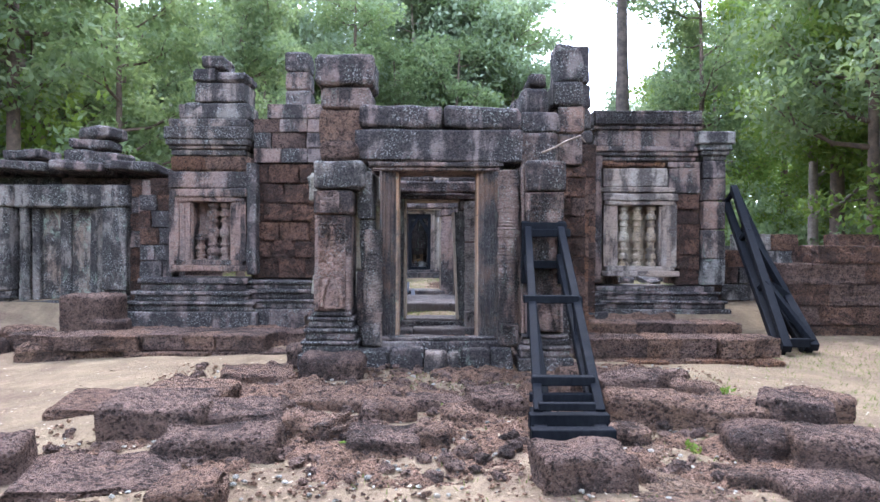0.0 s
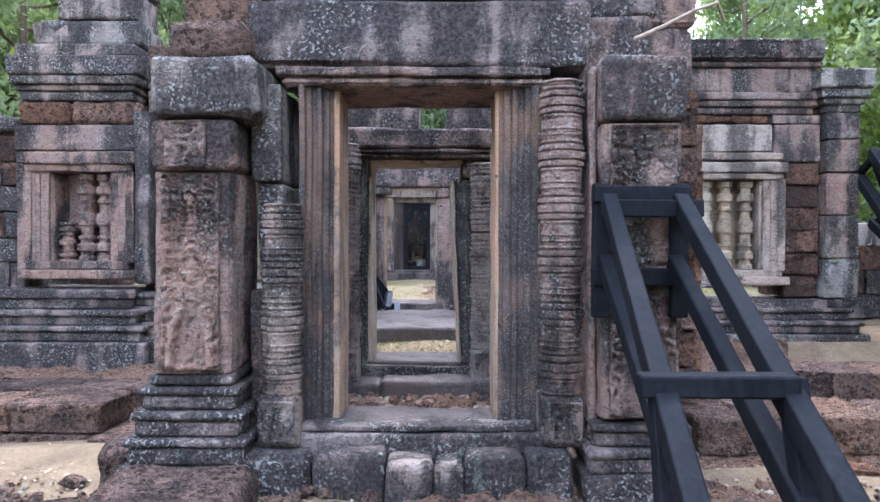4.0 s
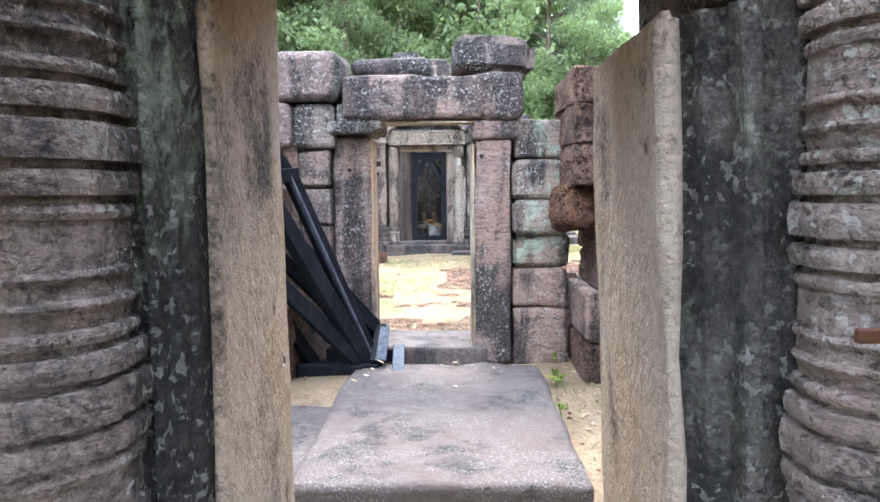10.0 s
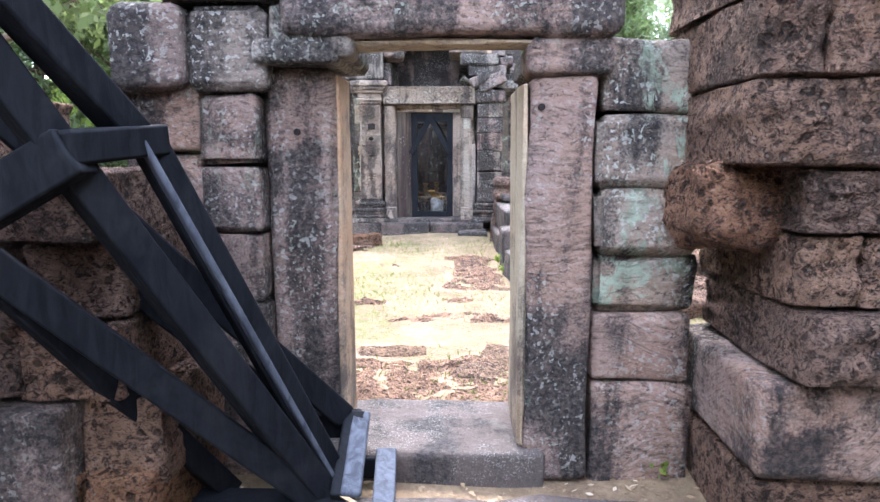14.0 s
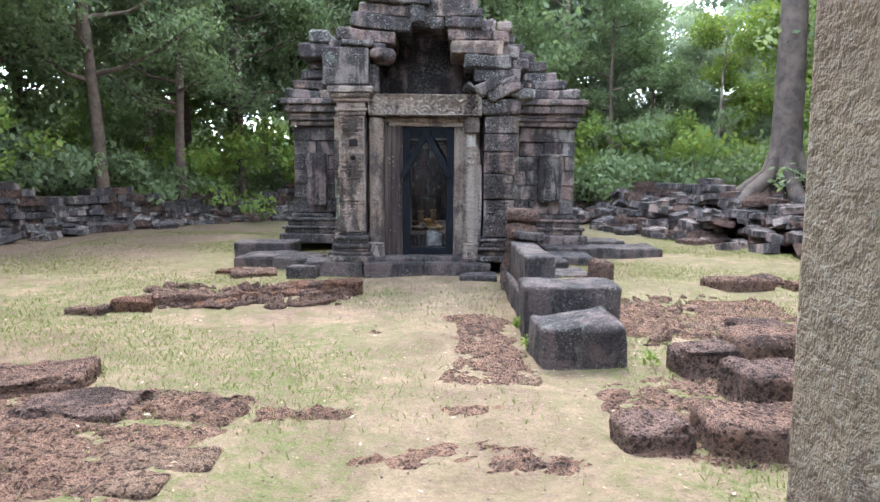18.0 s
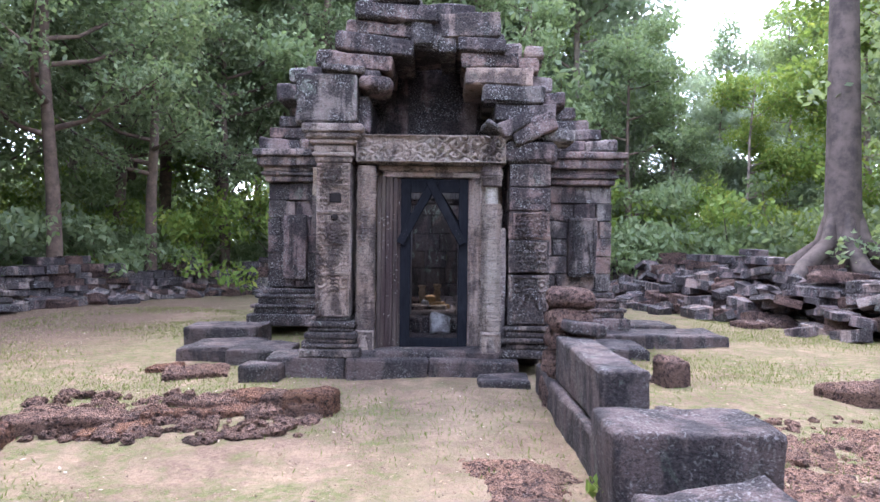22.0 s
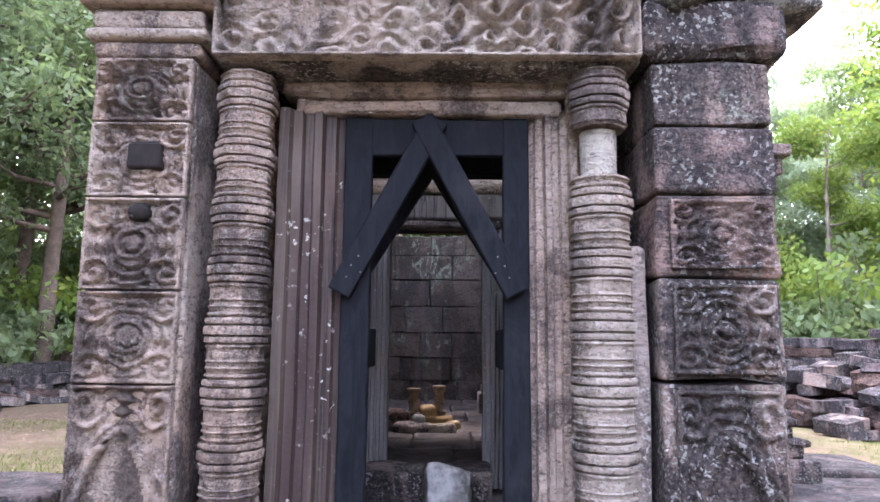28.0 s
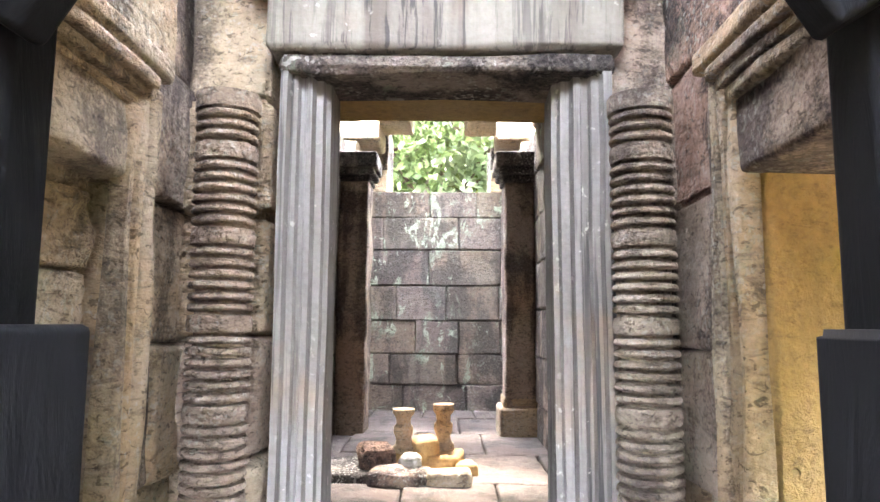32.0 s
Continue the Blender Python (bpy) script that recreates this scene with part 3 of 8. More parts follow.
def beam_mesh(length, w, h, seed=0, mat="timber"):
    return rock_mesh("beam", w, h, length, M[mat], 0.008, 0.0025, 0.5, seed, 0.004)


def beam(p0, p1, w, h, parent, name="beam", up=(0, 0, 1), label="", mat="timber"):
    """A timber from p0 to p1."""
    a, b = Vector(p0), Vector(p1)
    z = (b - a).normalized()
    x = Vector(up).cross(z)
    x = x.normalized() if x.length > 1e-4 else Vector((1, 0, 0))
    y = z.cross(x)
    SEED[0] += 1
    m = Matrix((x, y, z)).transposed().to_4x4()
    m.translation = (a + b) / 2
    return put(name, beam_mesh((b - a).length, w, h, SEED[0], mat), parent, label, m)


def lathe(name, rings, mat, parent, at, sides=16, label="", worn=0.006, flat=False):
    """A turned shaft from (z, radius) rings."""
    SEED[0] += 1
    n = len(rings)
    ang = np.linspace(0, 2 * math.pi, sides, endpoint=False) + math.pi / sides
    z = np.array([q[0] for q in rings])
    r = np.array([q[1] for q in rings])
    v = np.stack([np.outer(r, np.cos(ang)).ravel(), np.outer(r, np.sin(ang)).ravel(), np.repeat(z, sides)], 1)
    w = wob(v, SEED[0], 6.0)
    v[:, :2] *= (1 + worn * 8 * w)[:, None]
    f = [[i * sides + j, i * sides + (j + 1) % sides, (i + 1) * sides + (j + 1) % sides, (i + 1) * sides + j] for i in range(n - 1) for j in range(sides)]
    f += [list(range(sides))[::-1], [(n - 1) * sides + j for j in range(sides)]]
    me = mesh_of(name, v, f, M[mat], not flat)
    me.set_sharp_from_angle(angle=radians(31))
    return put(name, me, parent, label, pose(*at))


def ringed(h, r, groups, seed=0, foot=0.28):
    """Rings of a Khmer colonnette: plain drums between groups of fillets and beads."""
    q = [(0, r * 1.06), (foot, r * 1.06), (foot + 0.01, r * 0.86)]
    step = (h - foot) / groups
    for g in range(groups):
        z = foot + g * step
        seq = [(0.00, 0.90), (0.22, 0.89), (0.23, 0.83), (0.245, 0.83), (0.25, 0.98), (0.31, 1.0), (0.315, 0.83), (0.345, 0.83), (0.35, 0.98), (0.38, 0.98), (0.385, 0.84), (0.41, 0.84), (0.415, 1.02), (0.49, 1.05), (0.50, 0.84), (0.525, 0.84), (0.53, 1.04), (0.56, 1.06), (0.66, 1.06), (0.69, 1.04), (0.695, 0.84), (0.72, 0.84), (0.725, 1.02), (0.79, 1.04), (0.80, 0.83), (0.83, 0.83), (0.835, 0.98), (0.87, 0.98), (0.875, 0.83), (0.905, 0.83), (0.91, 0.97), (0.96, 0.97), (0.97, 0.84)] if step > 0.2 else [(0.00, 0.86), (0.16, 0.84), (0.18, 0.95), (0.22, 0.95), (0.23, 0.84), (0.27, 0.84), (0.28, 1.0), (0.36, 1.02), (0.37, 0.86), (0.42, 0.86), (0.43, 1.04), (0.55, 1.08), (0.57, 0.88), (0.62, 0.88), (0.63, 1.0), (0.71, 1.02), (0.72, 0.84), (0.77, 0.84), (0.78, 0.95), (0.83, 0.95), (0.85, 0.86)]
        q += [(z + s * step, r * k) for s, k in seq]
    q += [(h, r * 0.9)]
    return q


def colonnette(parent, at, h, r, mat, groups, label="", foot=0.26, name="colonnette"):
    """An octagonal Khmer colonnette: faceted drums between bands of fillets, pearls and scrolls, on a square foot."""
    SEED[0] += 1
    step = (h - foot) / groups
    seq = [(0.05, 0.085, 0.97, 1), (0.28, 0.33, 0.97, 1), (0.37, 0.46, 1.02, 2), (0.50, 0.64, 1.04, 3), (0.68, 0.77, 1.02, 2), (0.81, 0.86, 0.97, 1), (0.94, 0.975, 0.97, 1)]
    rings = [(foot * 0.98, 0.88, 0)]
    for g in range(groups):
        z = foot + g * step
        for a, b, k, kind in seq:
            drum = 0.925 if a < 0.29 or a > 0.9 else 0.88
            rings += [(z + (a - 0.006) * step, drum, 0), (z + a * step, k, kind), (z + (a + b) / 2 * step, k * 1.025, kind), (z + b * step, k, kind), (z + (b + 0.006) * step, drum, 0)]
    rings.append((h, 0.9, 0))
    m = 56
    ang = np.arange(m) * 2 * math.pi / m
    octo = math.cos(math.pi / 8) / np.cos((ang + math.pi / 8) % (math.pi / 4) - math.pi / 8)
    octo = octo / octo.mean()
    v = []
    for z, k, kind in rings:
        q = r * k * (octo if kind in (0, 3) else 0.45 + 0.55 * octo)
        if kind == 2:
            q = q * (0.985 + 0.035 * np.abs(np.cos(ang * 14)))
        if kind == 3:
            q = q * (1 + 0.028 * np.cos(ang * 16))
        v.append(np.stack([q * np.cos(ang), q * np.sin(ang), 0 * ang + z], 1))
    v = np.vstack(v)
    v[:, :2] *= (1 + 0.003 * wob(v, SEED[0], 5.0) - 0.03 * np.clip(wob(v, SEED[0] + 1, 4.0) - 0.62, 0, 1))[:, None]
    f = [[i * m + j, i * m + (j + 1) % m, (i + 1) * m + (j + 1) % m, (i + 1) * m + j] for i in range(len(rings) - 1) for j in range(m)]
    f += [list(range(m))[::-1], [(len(rings) - 1) * m + j for j in range(m)]]
    me = mesh_of(name, v, f, M[mat])
    me.set_sharp_from_angle(angle=radians(38))
    ob = put(name, me, parent, label, pose(*at))
    if foot > 0.15:
        x, y, z = at
        block(x - r * 0.97, x + r * 0.97, y - r * 0.97, y + r * 0.97, z - 0.02, z + foot, mat, parent, "colonnette_foot", r=0.012, rough=0.006, seg=0.12, chip=0.03)
        carved(parent, x - r * 0.85, x + r * 0.85, z + 0.01, z + foot - 0.02, y - r * 0.97 - 0.004, mat, 0.016, 0.09, arch=foot * 0.62, name="niche_panel", res=0.008)
    return ob


def prism(name, pts, z0, z1, mat, parent, label="", seg=0.25, seed=None):
    """A moulding: a plan outline (x, y) drawn up from z0 to z1, slightly uneven."""
    SEED[0] += 1
    k = max(2, int((z1 - z0) / seg) + 1)
    zs = np.linspace(z0, z1, k)
    n = len(pts)
    v = np.array([(x, y, z) for z in zs for x, y in pts])
    w = wob(v, SEED[0], 5.0) * 0.004
    v[:, 0] += w
    v[:, 1] += wob(v, SEED[0] + 3, 5.0) * 0.004
    f = [[i * n + j, i * n + (j + 1) % n, (i + 1) * n + (j + 1) % n, (i + 1) * n + j] for i in range(k - 1) for j in range(n)]
    f += [list(range(n))[::-1], [(k - 1) * n + j for j in range(n)]]
    return put(name, mesh_of(name, v, f, M[mat], False), parent, label)


def stacked(parent, x0, x1, y0, y1, layers, z0, mat, name="moulding"):
    """Mouldings on top of one another: (height, how far it stands out)."""
    z = z0
    for h, o in layers:
        block(x0 - o, x1 + o, y0 - o, y1 + o, z, z + h - 0.003, mat, parent, name, r=min(0.02, h * 0.35), rough=0.006, seg=0.4, chip=0.02)
        z += h
    return z


def carved(parent, x0, x1, z0, z1, y, mat, depth=0.03, cell=0.16, arch=None, name="carved_panel", label="", res=0.014):
    """A relief of scrolls and rosettes that faces the walker; arch: height of a niche at its foot."""
    SEED[0] += 1
    nx, nz = max(8, int((x1 - x0) / res)), max(8, int((z1 - z0) / res))
    X, Z = np.meshgrid(np.linspace(x0, x1, nx), np.linspace(z0, z1, nz))
    pw = np.stack([X.ravel(), Z.ravel(), 0 * X.ravel()], 1)
    u = (X - x0) / cell + 0.22 * wob(pw, SEED[0] + 7, 11.0).reshape(X.shape)
    v = (Z - z0) / cell * 0.86 + 0.22 * wob(pw, SEED[0] + 8, 11.0).reshape(X.shape)
    v2 = v + 0.5 * (np.floor(u) % 2)
    cu, cv = u - np.floor(u) - 0.5, v2 - np.floor(v2) - 0.5
    rad, ang = np.hypot(cu, cv), np.arctan2(cv, cu)
    sgn = np.where(np.floor(u) % 2 > 0, 1, -1)
    h = 0.45 + 0.65 * np.cos(rad * 15 + sgn * 1.0 * ang) * np.exp(-rad * 0.8)
    wide = x1 - x0
    if wide < 0.6:
        rows = max(1, round((z1 - z0) / (wide * 0.92)))
        a2 = np.abs(X - (x0 + x1) / 2) / (wide / 2)
        b2 = ((Z - z0) / (z1 - z0) * rows) % 1.0 * 2 - 1
        q = np.hypot(a2, b2) + 0.05 * wob(pw, SEED[0] + 9, 16.0).reshape(X.shape)
        t2 = np.arctan2(b2, a2)
        leaf = np.cos(t2 * 8) * np.clip((q - 0.40) / 0.2, 0, 1)
        c2 = np.hypot(a2 - 0.72, np.abs(b2) - 0.66)
        curl = np.cos(c2 * 26 + np.arctan2(np.abs(b2) - 0.66, a2 - 0.72))
        h = np.where(q < 0.20, 0.95, np.where(q < 0.27, -0.1, np.where(q < 0.38, 0.9, 0.35 + 0.40 * leaf + 0.45 * np.cos(q * 34 + 3 * t2) * (q > 0.45))))
        h = np.where(c2 < 0.36, 0.35 + 0.6 * curl, h)
    p = np.stack([X.ravel(), Z.ravel(), 0 * X.ravel()], 1)
    w = wob(p, SEED[0], 9.0).reshape(X.shape)
    h = h + 0.35 * w + 0.22 * wob(p, SEED[0] + 1, 34.0).reshape(X.shape)
    worn = np.clip(wob(p, SEED[0] + 2, 2.5).reshape(X.shape) * 0.5 + 0.72, 0.15, 1)
    h *= worn
    if arch:
        c, half = (x0 + x1) / 2, (x1 - x0) * 0.36
        up = (Z - z0) / arch
        width = half * np.sqrt(np.clip(1 - np.clip(up - 0.25, 0, 2) ** 1.5, 0, 1))
        inside = (np.abs(X - c) < width) & (up < 1.2) & (up > 0.05)
        rim = (np.abs(np.abs(X - c) - width) < 0.022) & (up < 1.1)
        h = np.where(inside, -0.5 + 0.3 * np.exp(-((X - c) / (half * 0.45)) ** 2) * (up < 0.7), h)
        h = np.where(rim, 1.1, h)
    edge = np.minimum(np.minimum(X - x0, x1 - X), np.minimum(Z - z0, z1 - Z))
    h = np.where(edge < 0.012, 0.7, h)
    Y = y - 1.35 * depth * h
    vt = np.stack([X.ravel(), Y.ravel(), Z.ravel()], 1)
    f = [[a * nx + b, a * nx + b + 1, (a + 1) * nx + b + 1, (a + 1) * nx + b] for a in range(nz - 1) for b in range(nx - 1)]
    # sides and back
    ring = [b for b in range(nx)] + [a * nx + nx - 1 for a in range(1, nz)] + [(nz - 1) * nx + b for b in range(nx - 2, -1, -1)] + [a * nx for a in range(nz - 2, 0, -1)]
    back = len(vt)
    extra = vt[ring].copy()
    extra[:, 1] = y + depth * 0.8
    vt = np.vstack([vt, extra])
    m = len(ring)
    f += [[ring[i], back + i, back + (i + 1) % m, ring[(i + 1) % m]] for i in range(m)]
    f.append([back + i for i in range(m)][::-1])
    ob = put(name, mesh_of(name, vt, f, M[mat]), parent, label)
    if parent.parent is not None:
        ob.matrix_basis = parent.matrix_basis.inverted()
    return ob


def jamb_plan(xo, xi, y0, y1):
    """Plan of a door jamb with stepped mouldings on its front; xo outer edge, xi edge of the opening."""
    d = 1 if xi > xo else -1
    w = abs(xi - xo)
    steps = [(0.0, 0.0), (0.16, 0.0), (0.20, 0.035), (0.34, 0.035), (0.38, 0.06), (0.50, 0.06), (0.54, 0.045), (0.66, 0.045), (0.70, 0.085), (0.86, 0.085), (0.90, 0.11), (1.0, 0.12)]
    pts = [(xo + d * w * s, y0 + o) for s, o in steps] + [(xi, y1), (xo, y1)]
    return pts if d > 0 else pts[::-1]


# ---- ground ----
def rise(x, y):
    """Height of the ground."""
    s = lambda v, a, b: np.clip((v - a) / (b - a), 0, 1) ** 2 * (3 - 2 * np.clip((v - a) / (b - a), 0, 1))
    side = s(np.abs(x), 1.75, 2.3) * (1 - s(y, 13.1, 13.7))
    z = (0.12 * s(y, 9.6, 11.0) + 0.12 * s(y, 11.5, 12.6)) * (1 - side) + 0.11 * s(y, 13.2, 14.4) - 0.11 * s(y, 15.6, 18.0) + 0.0 * x
    z = z - 0.10 * s(np.abs(x), 2.5, 5.0) * (1 - s(y, 9.0, 13.0))
    z = z + 0.03 * np.sin(x * 0.7 + 1) * np.sin(y * 0.6) + 0.016 * np.sin(x * 2.3 + y * 1.1) + 0.008 * np.sin(x * 5.1 - y * 4.3)
    return z + 0.5 * s(np.abs(x), 14, 40) + 0.4 * s(y, 38, 70)


def build_ground():
    def axis(lo, hi, step):
        mid = np.arange(lo, hi + step, step)
        out = np.array([1.5, 4, 9, 20, 45, 100, 220, 500])
        return np.concatenate([lo - out[::-1], mid, hi + out])
    gx, gy = axis(-13, 13, 0.2), axis(2, 38, 0.2)
    X, Y = np.meshgrid(gx, gy)
    Z = rise(X, Y)
    n = len(gx)
    v = np.stack([X.ravel(), Y.ravel(), Z.ravel()], 1)
    a = (np.arange(len(gy) - 1)[:, None] * n + np.arange(n - 1)[None]).ravel()
    f = np.stack([a, a + 1, a + n + 1, a + n], 1).tolist()
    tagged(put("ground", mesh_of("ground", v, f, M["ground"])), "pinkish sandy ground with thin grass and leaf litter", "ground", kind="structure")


build_ground()


def laterite_stones(rows, label, group, mats=("laterite",), z0=None, name="laterite_block"):
    """Loose blocks: x, y of the middle, size across, size deep, height, turn."""
    for x, y, sx, sy, h, rz in rows:
        SEED[0] += 1
        me = rock_mesh(name, sx, sy, h + 0.12, M[mats[SEED[0] % len(mats)]], min(0.05, h * 0.3), 0.030, 0.085, SEED[0], 0.14)
        base = float(rise(np.array(x), np.array(y))) if z0 is None else z0
        ob = put(name, me, None, "", pose(x, y, base + h / 2 - 0.06, rng.uniform(-4, 4), rng.uniform(-4, 4), rz))
        tagged(ob, label, "stone", group)


def bed_height(x, y, x0, x1, y0, y1, seed, relief, soft=0.35, lift=0.0):
    """Surface of a worn laterite pavement: uneven stones with grooves between them, lost in the sand at its rim."""
    r = np.random.default_rng(seed)
    gx, gy = np.meshgrid(np.arange(x0 - 0.5, x1 + 0.5, 0.55), np.arange(y0 - 0.5, y1 + 0.5, 0.42))
    cx = gx.ravel() + r.uniform(-0.2, 0.2, gx.size) + 0.27 * (np.arange(gx.shape[0]) % 2)[:, None].repeat(gx.shape[1], 1).ravel()
    cy = gy.ravel() + r.uniform(-0.13, 0.13, gx.size)
    hh, tx, ty = r.uniform(-0.5, 1.0, gx.size), r.normal(size=gx.size), r.normal(size=gx.size)
    p = np.stack([x, y, 0 * x], 1)
    wx, wy = x + 0.06 * wob(p, seed + 1, 5.0), y + 0.06 * wob(p, seed + 2, 5.0)
    d = np.maximum(np.abs(wx[:, None] - cx) / 0.55, np.abs(wy[:, None] - cy) / 0.42)
    o = np.argsort(d, 1)[:, :2]
    k = np.arange(len(x))
    i, gap = o[:, 0], d[k, o[:, 1]] - d[k, o[:, 0]]
    top = hh[i] + 0.9 * tx[i] * (wx - cx[i]) + 0.9 * ty[i] * (wy - cy[i])
    groove = np.clip(gap / 0.16, 0, 1) ** 0.6
    rim = np.minimum(np.minimum(x - x0, x1 - x), np.minimum(y - y0, y1 - y)) + soft * wob(p, seed + 3, 1.3 if soft > 0.2 else 3.0)
    m = np.clip(rim / soft, 0, 1)
    fine = 0.013 * wob(p, seed + 4, 9.0) + 0.009 * wob(p, seed + 5, 24.0) + 0.006 * r.normal(size=len(x))
    return rise(x, y) - 0.07 * (1 - m) + m * lift + m * (relief * top * groove - 0.03 * (1 - groove) + 0.012) + fine * (0.4 + m)


BED = (-2.7, 2.6, 5.2, 9.25, 31, 0.055)


def bed_z(x, y):
    return float(rise(np.array(x), np.array(y))) + 0.015


def laterite_bed(label, area, step):
    x0, x1, y0, y1 = area[:4]
    gx, gy = np.arange(x0 - 0.3, x1 + 0.3, step), np.arange(y0 - 0.3, y1 + 0.3, step)
    X, Y = np.meshgrid(gx, gy)
    z = bed_height(X.ravel(), Y.ravel(), *area)
    n = len(gx)
    a = (np.arange(len(gy) - 1)[:, None] * n + np.arange(n - 1)[None]).ravel()
    f = np.stack([a, a + 1, a + n + 1, a + n], 1).tolist()
    me = mesh_of("pavement", np.stack([X.ravel(), Y.ravel(), z], 1), f, M["laterite_rubble"], False)
    tagged(put("pavement", me), label, "paving", kind="structure")


laterite_bed("broken laterite pavement crumbling into the sand", BED, 0.04)
laterite_bed("laterite terrace before the west window bay", (-5.2, -1.7, 10.3, 12.6, 35, 0.045, 0.25, 0.05), 0.05)
laterite_bed("laterite terrace before the east window bay", (1.75, 4.3, 10.0, 13.5, 36, 0.04, 0.3, 0.06), 0.05)
laterite_bed("worn laterite paving inside the court doorway", (-1.3, 0.9, 15.6, 17.2, 33, 0.02), 0.04)
for k, (x0, x1, y0, y1) in enumerate(((-0.55, 0.6, 19.5, 22.3), (-1.05, 0.65, 18.08, 18.5), (-1.65, -0.85, 18.75, 19.15), (-0.5, 0.25, 18.85, 19.4), (-3.9, -1.5, 17.3, 19.5), (0.6, 3.9, 20.9, 23.2), (-1.55, -0.6, 20.85, 21.5), (0.6, 1.7, 18.3, 20.0), (3.7, 5.3, 24.2, 25.1))):
    laterite_bed("worn laterite paving flush with the court", (x0, x1, y0, y1, 40 + k, 0.022, 0.24, 0.004), 0.045)

# ---- porch with the first door ----
porch = thing("entrance_porch", "ruined sandstone entrance porch with carved pilasters and mossy lintel", "gateway", at=(0, 9, 0))
porch.location = (0, 0, 0)
for x0, x1, d in ((-1.05, -0.62, 0), (-0.62, -0.22, 0.01), (-0.22, 0.05, -0.05), (0.05, 0.22, -0.07), (0.22, 0.56, 0), (0.56, 0.82, 0.01)):
    block(x0 + 0.004, x1 - 0.004, 8.93 + d, 9.30, -0.10, 0.235 + d * 0.5, "stone_black" if d > -0.03 else "stone", porch, "step", r=0.035, rough=0.014, chip=0.06)
block(-0.84, 0.68, 9.12, 9.34, 0.02, 0.30, "stone_black", porch, "sill_moulding", r=0.02)
block(-0.80, 0.64, 9.16, 9.32, 0.30, 0.335, "stone_black", porch, "sill_moulding", r=0.01)
block(-0.62, 0.46, 9.36, 9.84, 0.02, 0.275, "slab", porch, "sill", r=0.02, label="pale worn door sill")
prism("jamb", jamb_plan(-0.76, -0.57, 9.30, 9.80), 0.28, 2.335, "stone_jamb", porch, "dark rosy door jamb with upright mouldings")
prism("jamb", jamb_plan(0.67, 0.44, 9.30, 9.80), 0.28, 2.335, "stone_jamb", porch, "dark rosy door jamb with upright mouldings")
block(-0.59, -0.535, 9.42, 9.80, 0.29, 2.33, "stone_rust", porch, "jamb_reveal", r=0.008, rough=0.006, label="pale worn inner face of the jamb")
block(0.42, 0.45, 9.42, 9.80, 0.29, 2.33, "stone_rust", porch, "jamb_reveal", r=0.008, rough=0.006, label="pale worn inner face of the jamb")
block(-1.02, -0.845, 9.20, 9.8, 0.30, 1.12, "stone_red", porch, "pilaster_stone")
block(-1.02, -0.845, 9.20, 9.8, 1.75, 2.32, "stone_grey", porch, "pilaster_stone", chip=0.06)
block(-0.99, -0.845, 9.26, 9.8, 1.13, 1.74, "stone_grey", porch, "pilaster_stone", chip=0.06)
colonnette(porch, (-0.83, 9.18, 0.26), 1.36, 0.115, "stone", 4, "broken ringed colonnette")
colonnette(porch, (0.785, 9.20, 0.26), 2.07, 0.125, "stone_purple", 6, "tall ringed colonnette")
block(0.93, 0.975, 9.10, 9.9, 0.2, 2.40, "stone_red", porch, "pilaster_stone")
# lintel and the stones on it
block(-1.06, 0.97, 9.27, 10.0, 2.44, 2.84, "stone_black", porch, "lintel", r=0.03, rough=0.016, seg=0.15, chip=0.08, label="cracked dark sandstone lintel")
block(-0.86, 0.70, 9.30, 9.98, 2.338, 2.385, "stone_red", porch, "lintel_moulding", r=0.012)
block(-0.90, 0.74, 9.27, 9.99, 2.388, 2.44, "stone_purple", porch, "lintel_moulding", r=0.012)
block(-1.02, -0.005, 9.30, 9.95, 2.86, 3.14, "stone_black", porch, "coping_stone", r=0.06, rough=0.02, seg=0.15, chip=0.10, turn=(0, 1.0, 0))
block(0.0, 0.96, 9.32, 9.98, 2.85, 3.13, "stone_black", porch, "coping_stone", r=0.06, rough=0.02, seg=0.15, chip=0.10, turn=(0, 2.2, 0))
# left pilaster
z = stacked(porch, -1.52, -1.08, 9.02, 9.5, ((0.20, 0.14), (0.10, 0.10), (0.05, 0.12), (0.09, 0.07), (0.05, 0.09), (0.08, 0.04), (0.05, 0.06), (0.07, 0.02)), -0.02, "stone_black")
shaft = block(-1.50, -1.07, 9.0, 9.5, z, 1.79, "stone_red", porch, "pilaster_shaft", r=0.015)
carved(shaft, -1.44, -1.13, z + 0.03, 1.77, 8.99, "stone_red", 0.035, 0.15, arch=0.30, label="rosy carved panel with an arched niche")
shaft = block(-1.51, -1.05, 8.98, 9.5, 1.795, 2.07, "stone_red", porch, "pilaster_shaft", r=0.03, chip=0.06)
carved(shaft, -1.42, -1.2, 1.81, 2.05, 8.975, "stone_red", 0.02, 0.11, res=0.012)
block(-1.50, -0.92, 8.94, 9.6, 2.08, 2.42, "stone_grey", porch, "capital", r=0.04, rough=0.016, chip=0.07, label="blocky lichened capital")
block(-1.46, -1.02, 9.1, 9.8, 2.43, 2.66, "laterite_dark", porch, "stone", r=0.06, rough=0.03)
# right pilaster
stacked(porch, 0.99, 1.40, 9.02, 9.5, ((0.16, 0.12), (0.08, 0.08), (0.06, 0.10), (0.08, 0.05), (0.05, 0.07)), -0.02, "stone_black")
shaft = block(0.98, 1.41, 8.99, 9.6, 0.42, 2.06, "stone_red", porch, "pilaster_shaft", r=0.015)
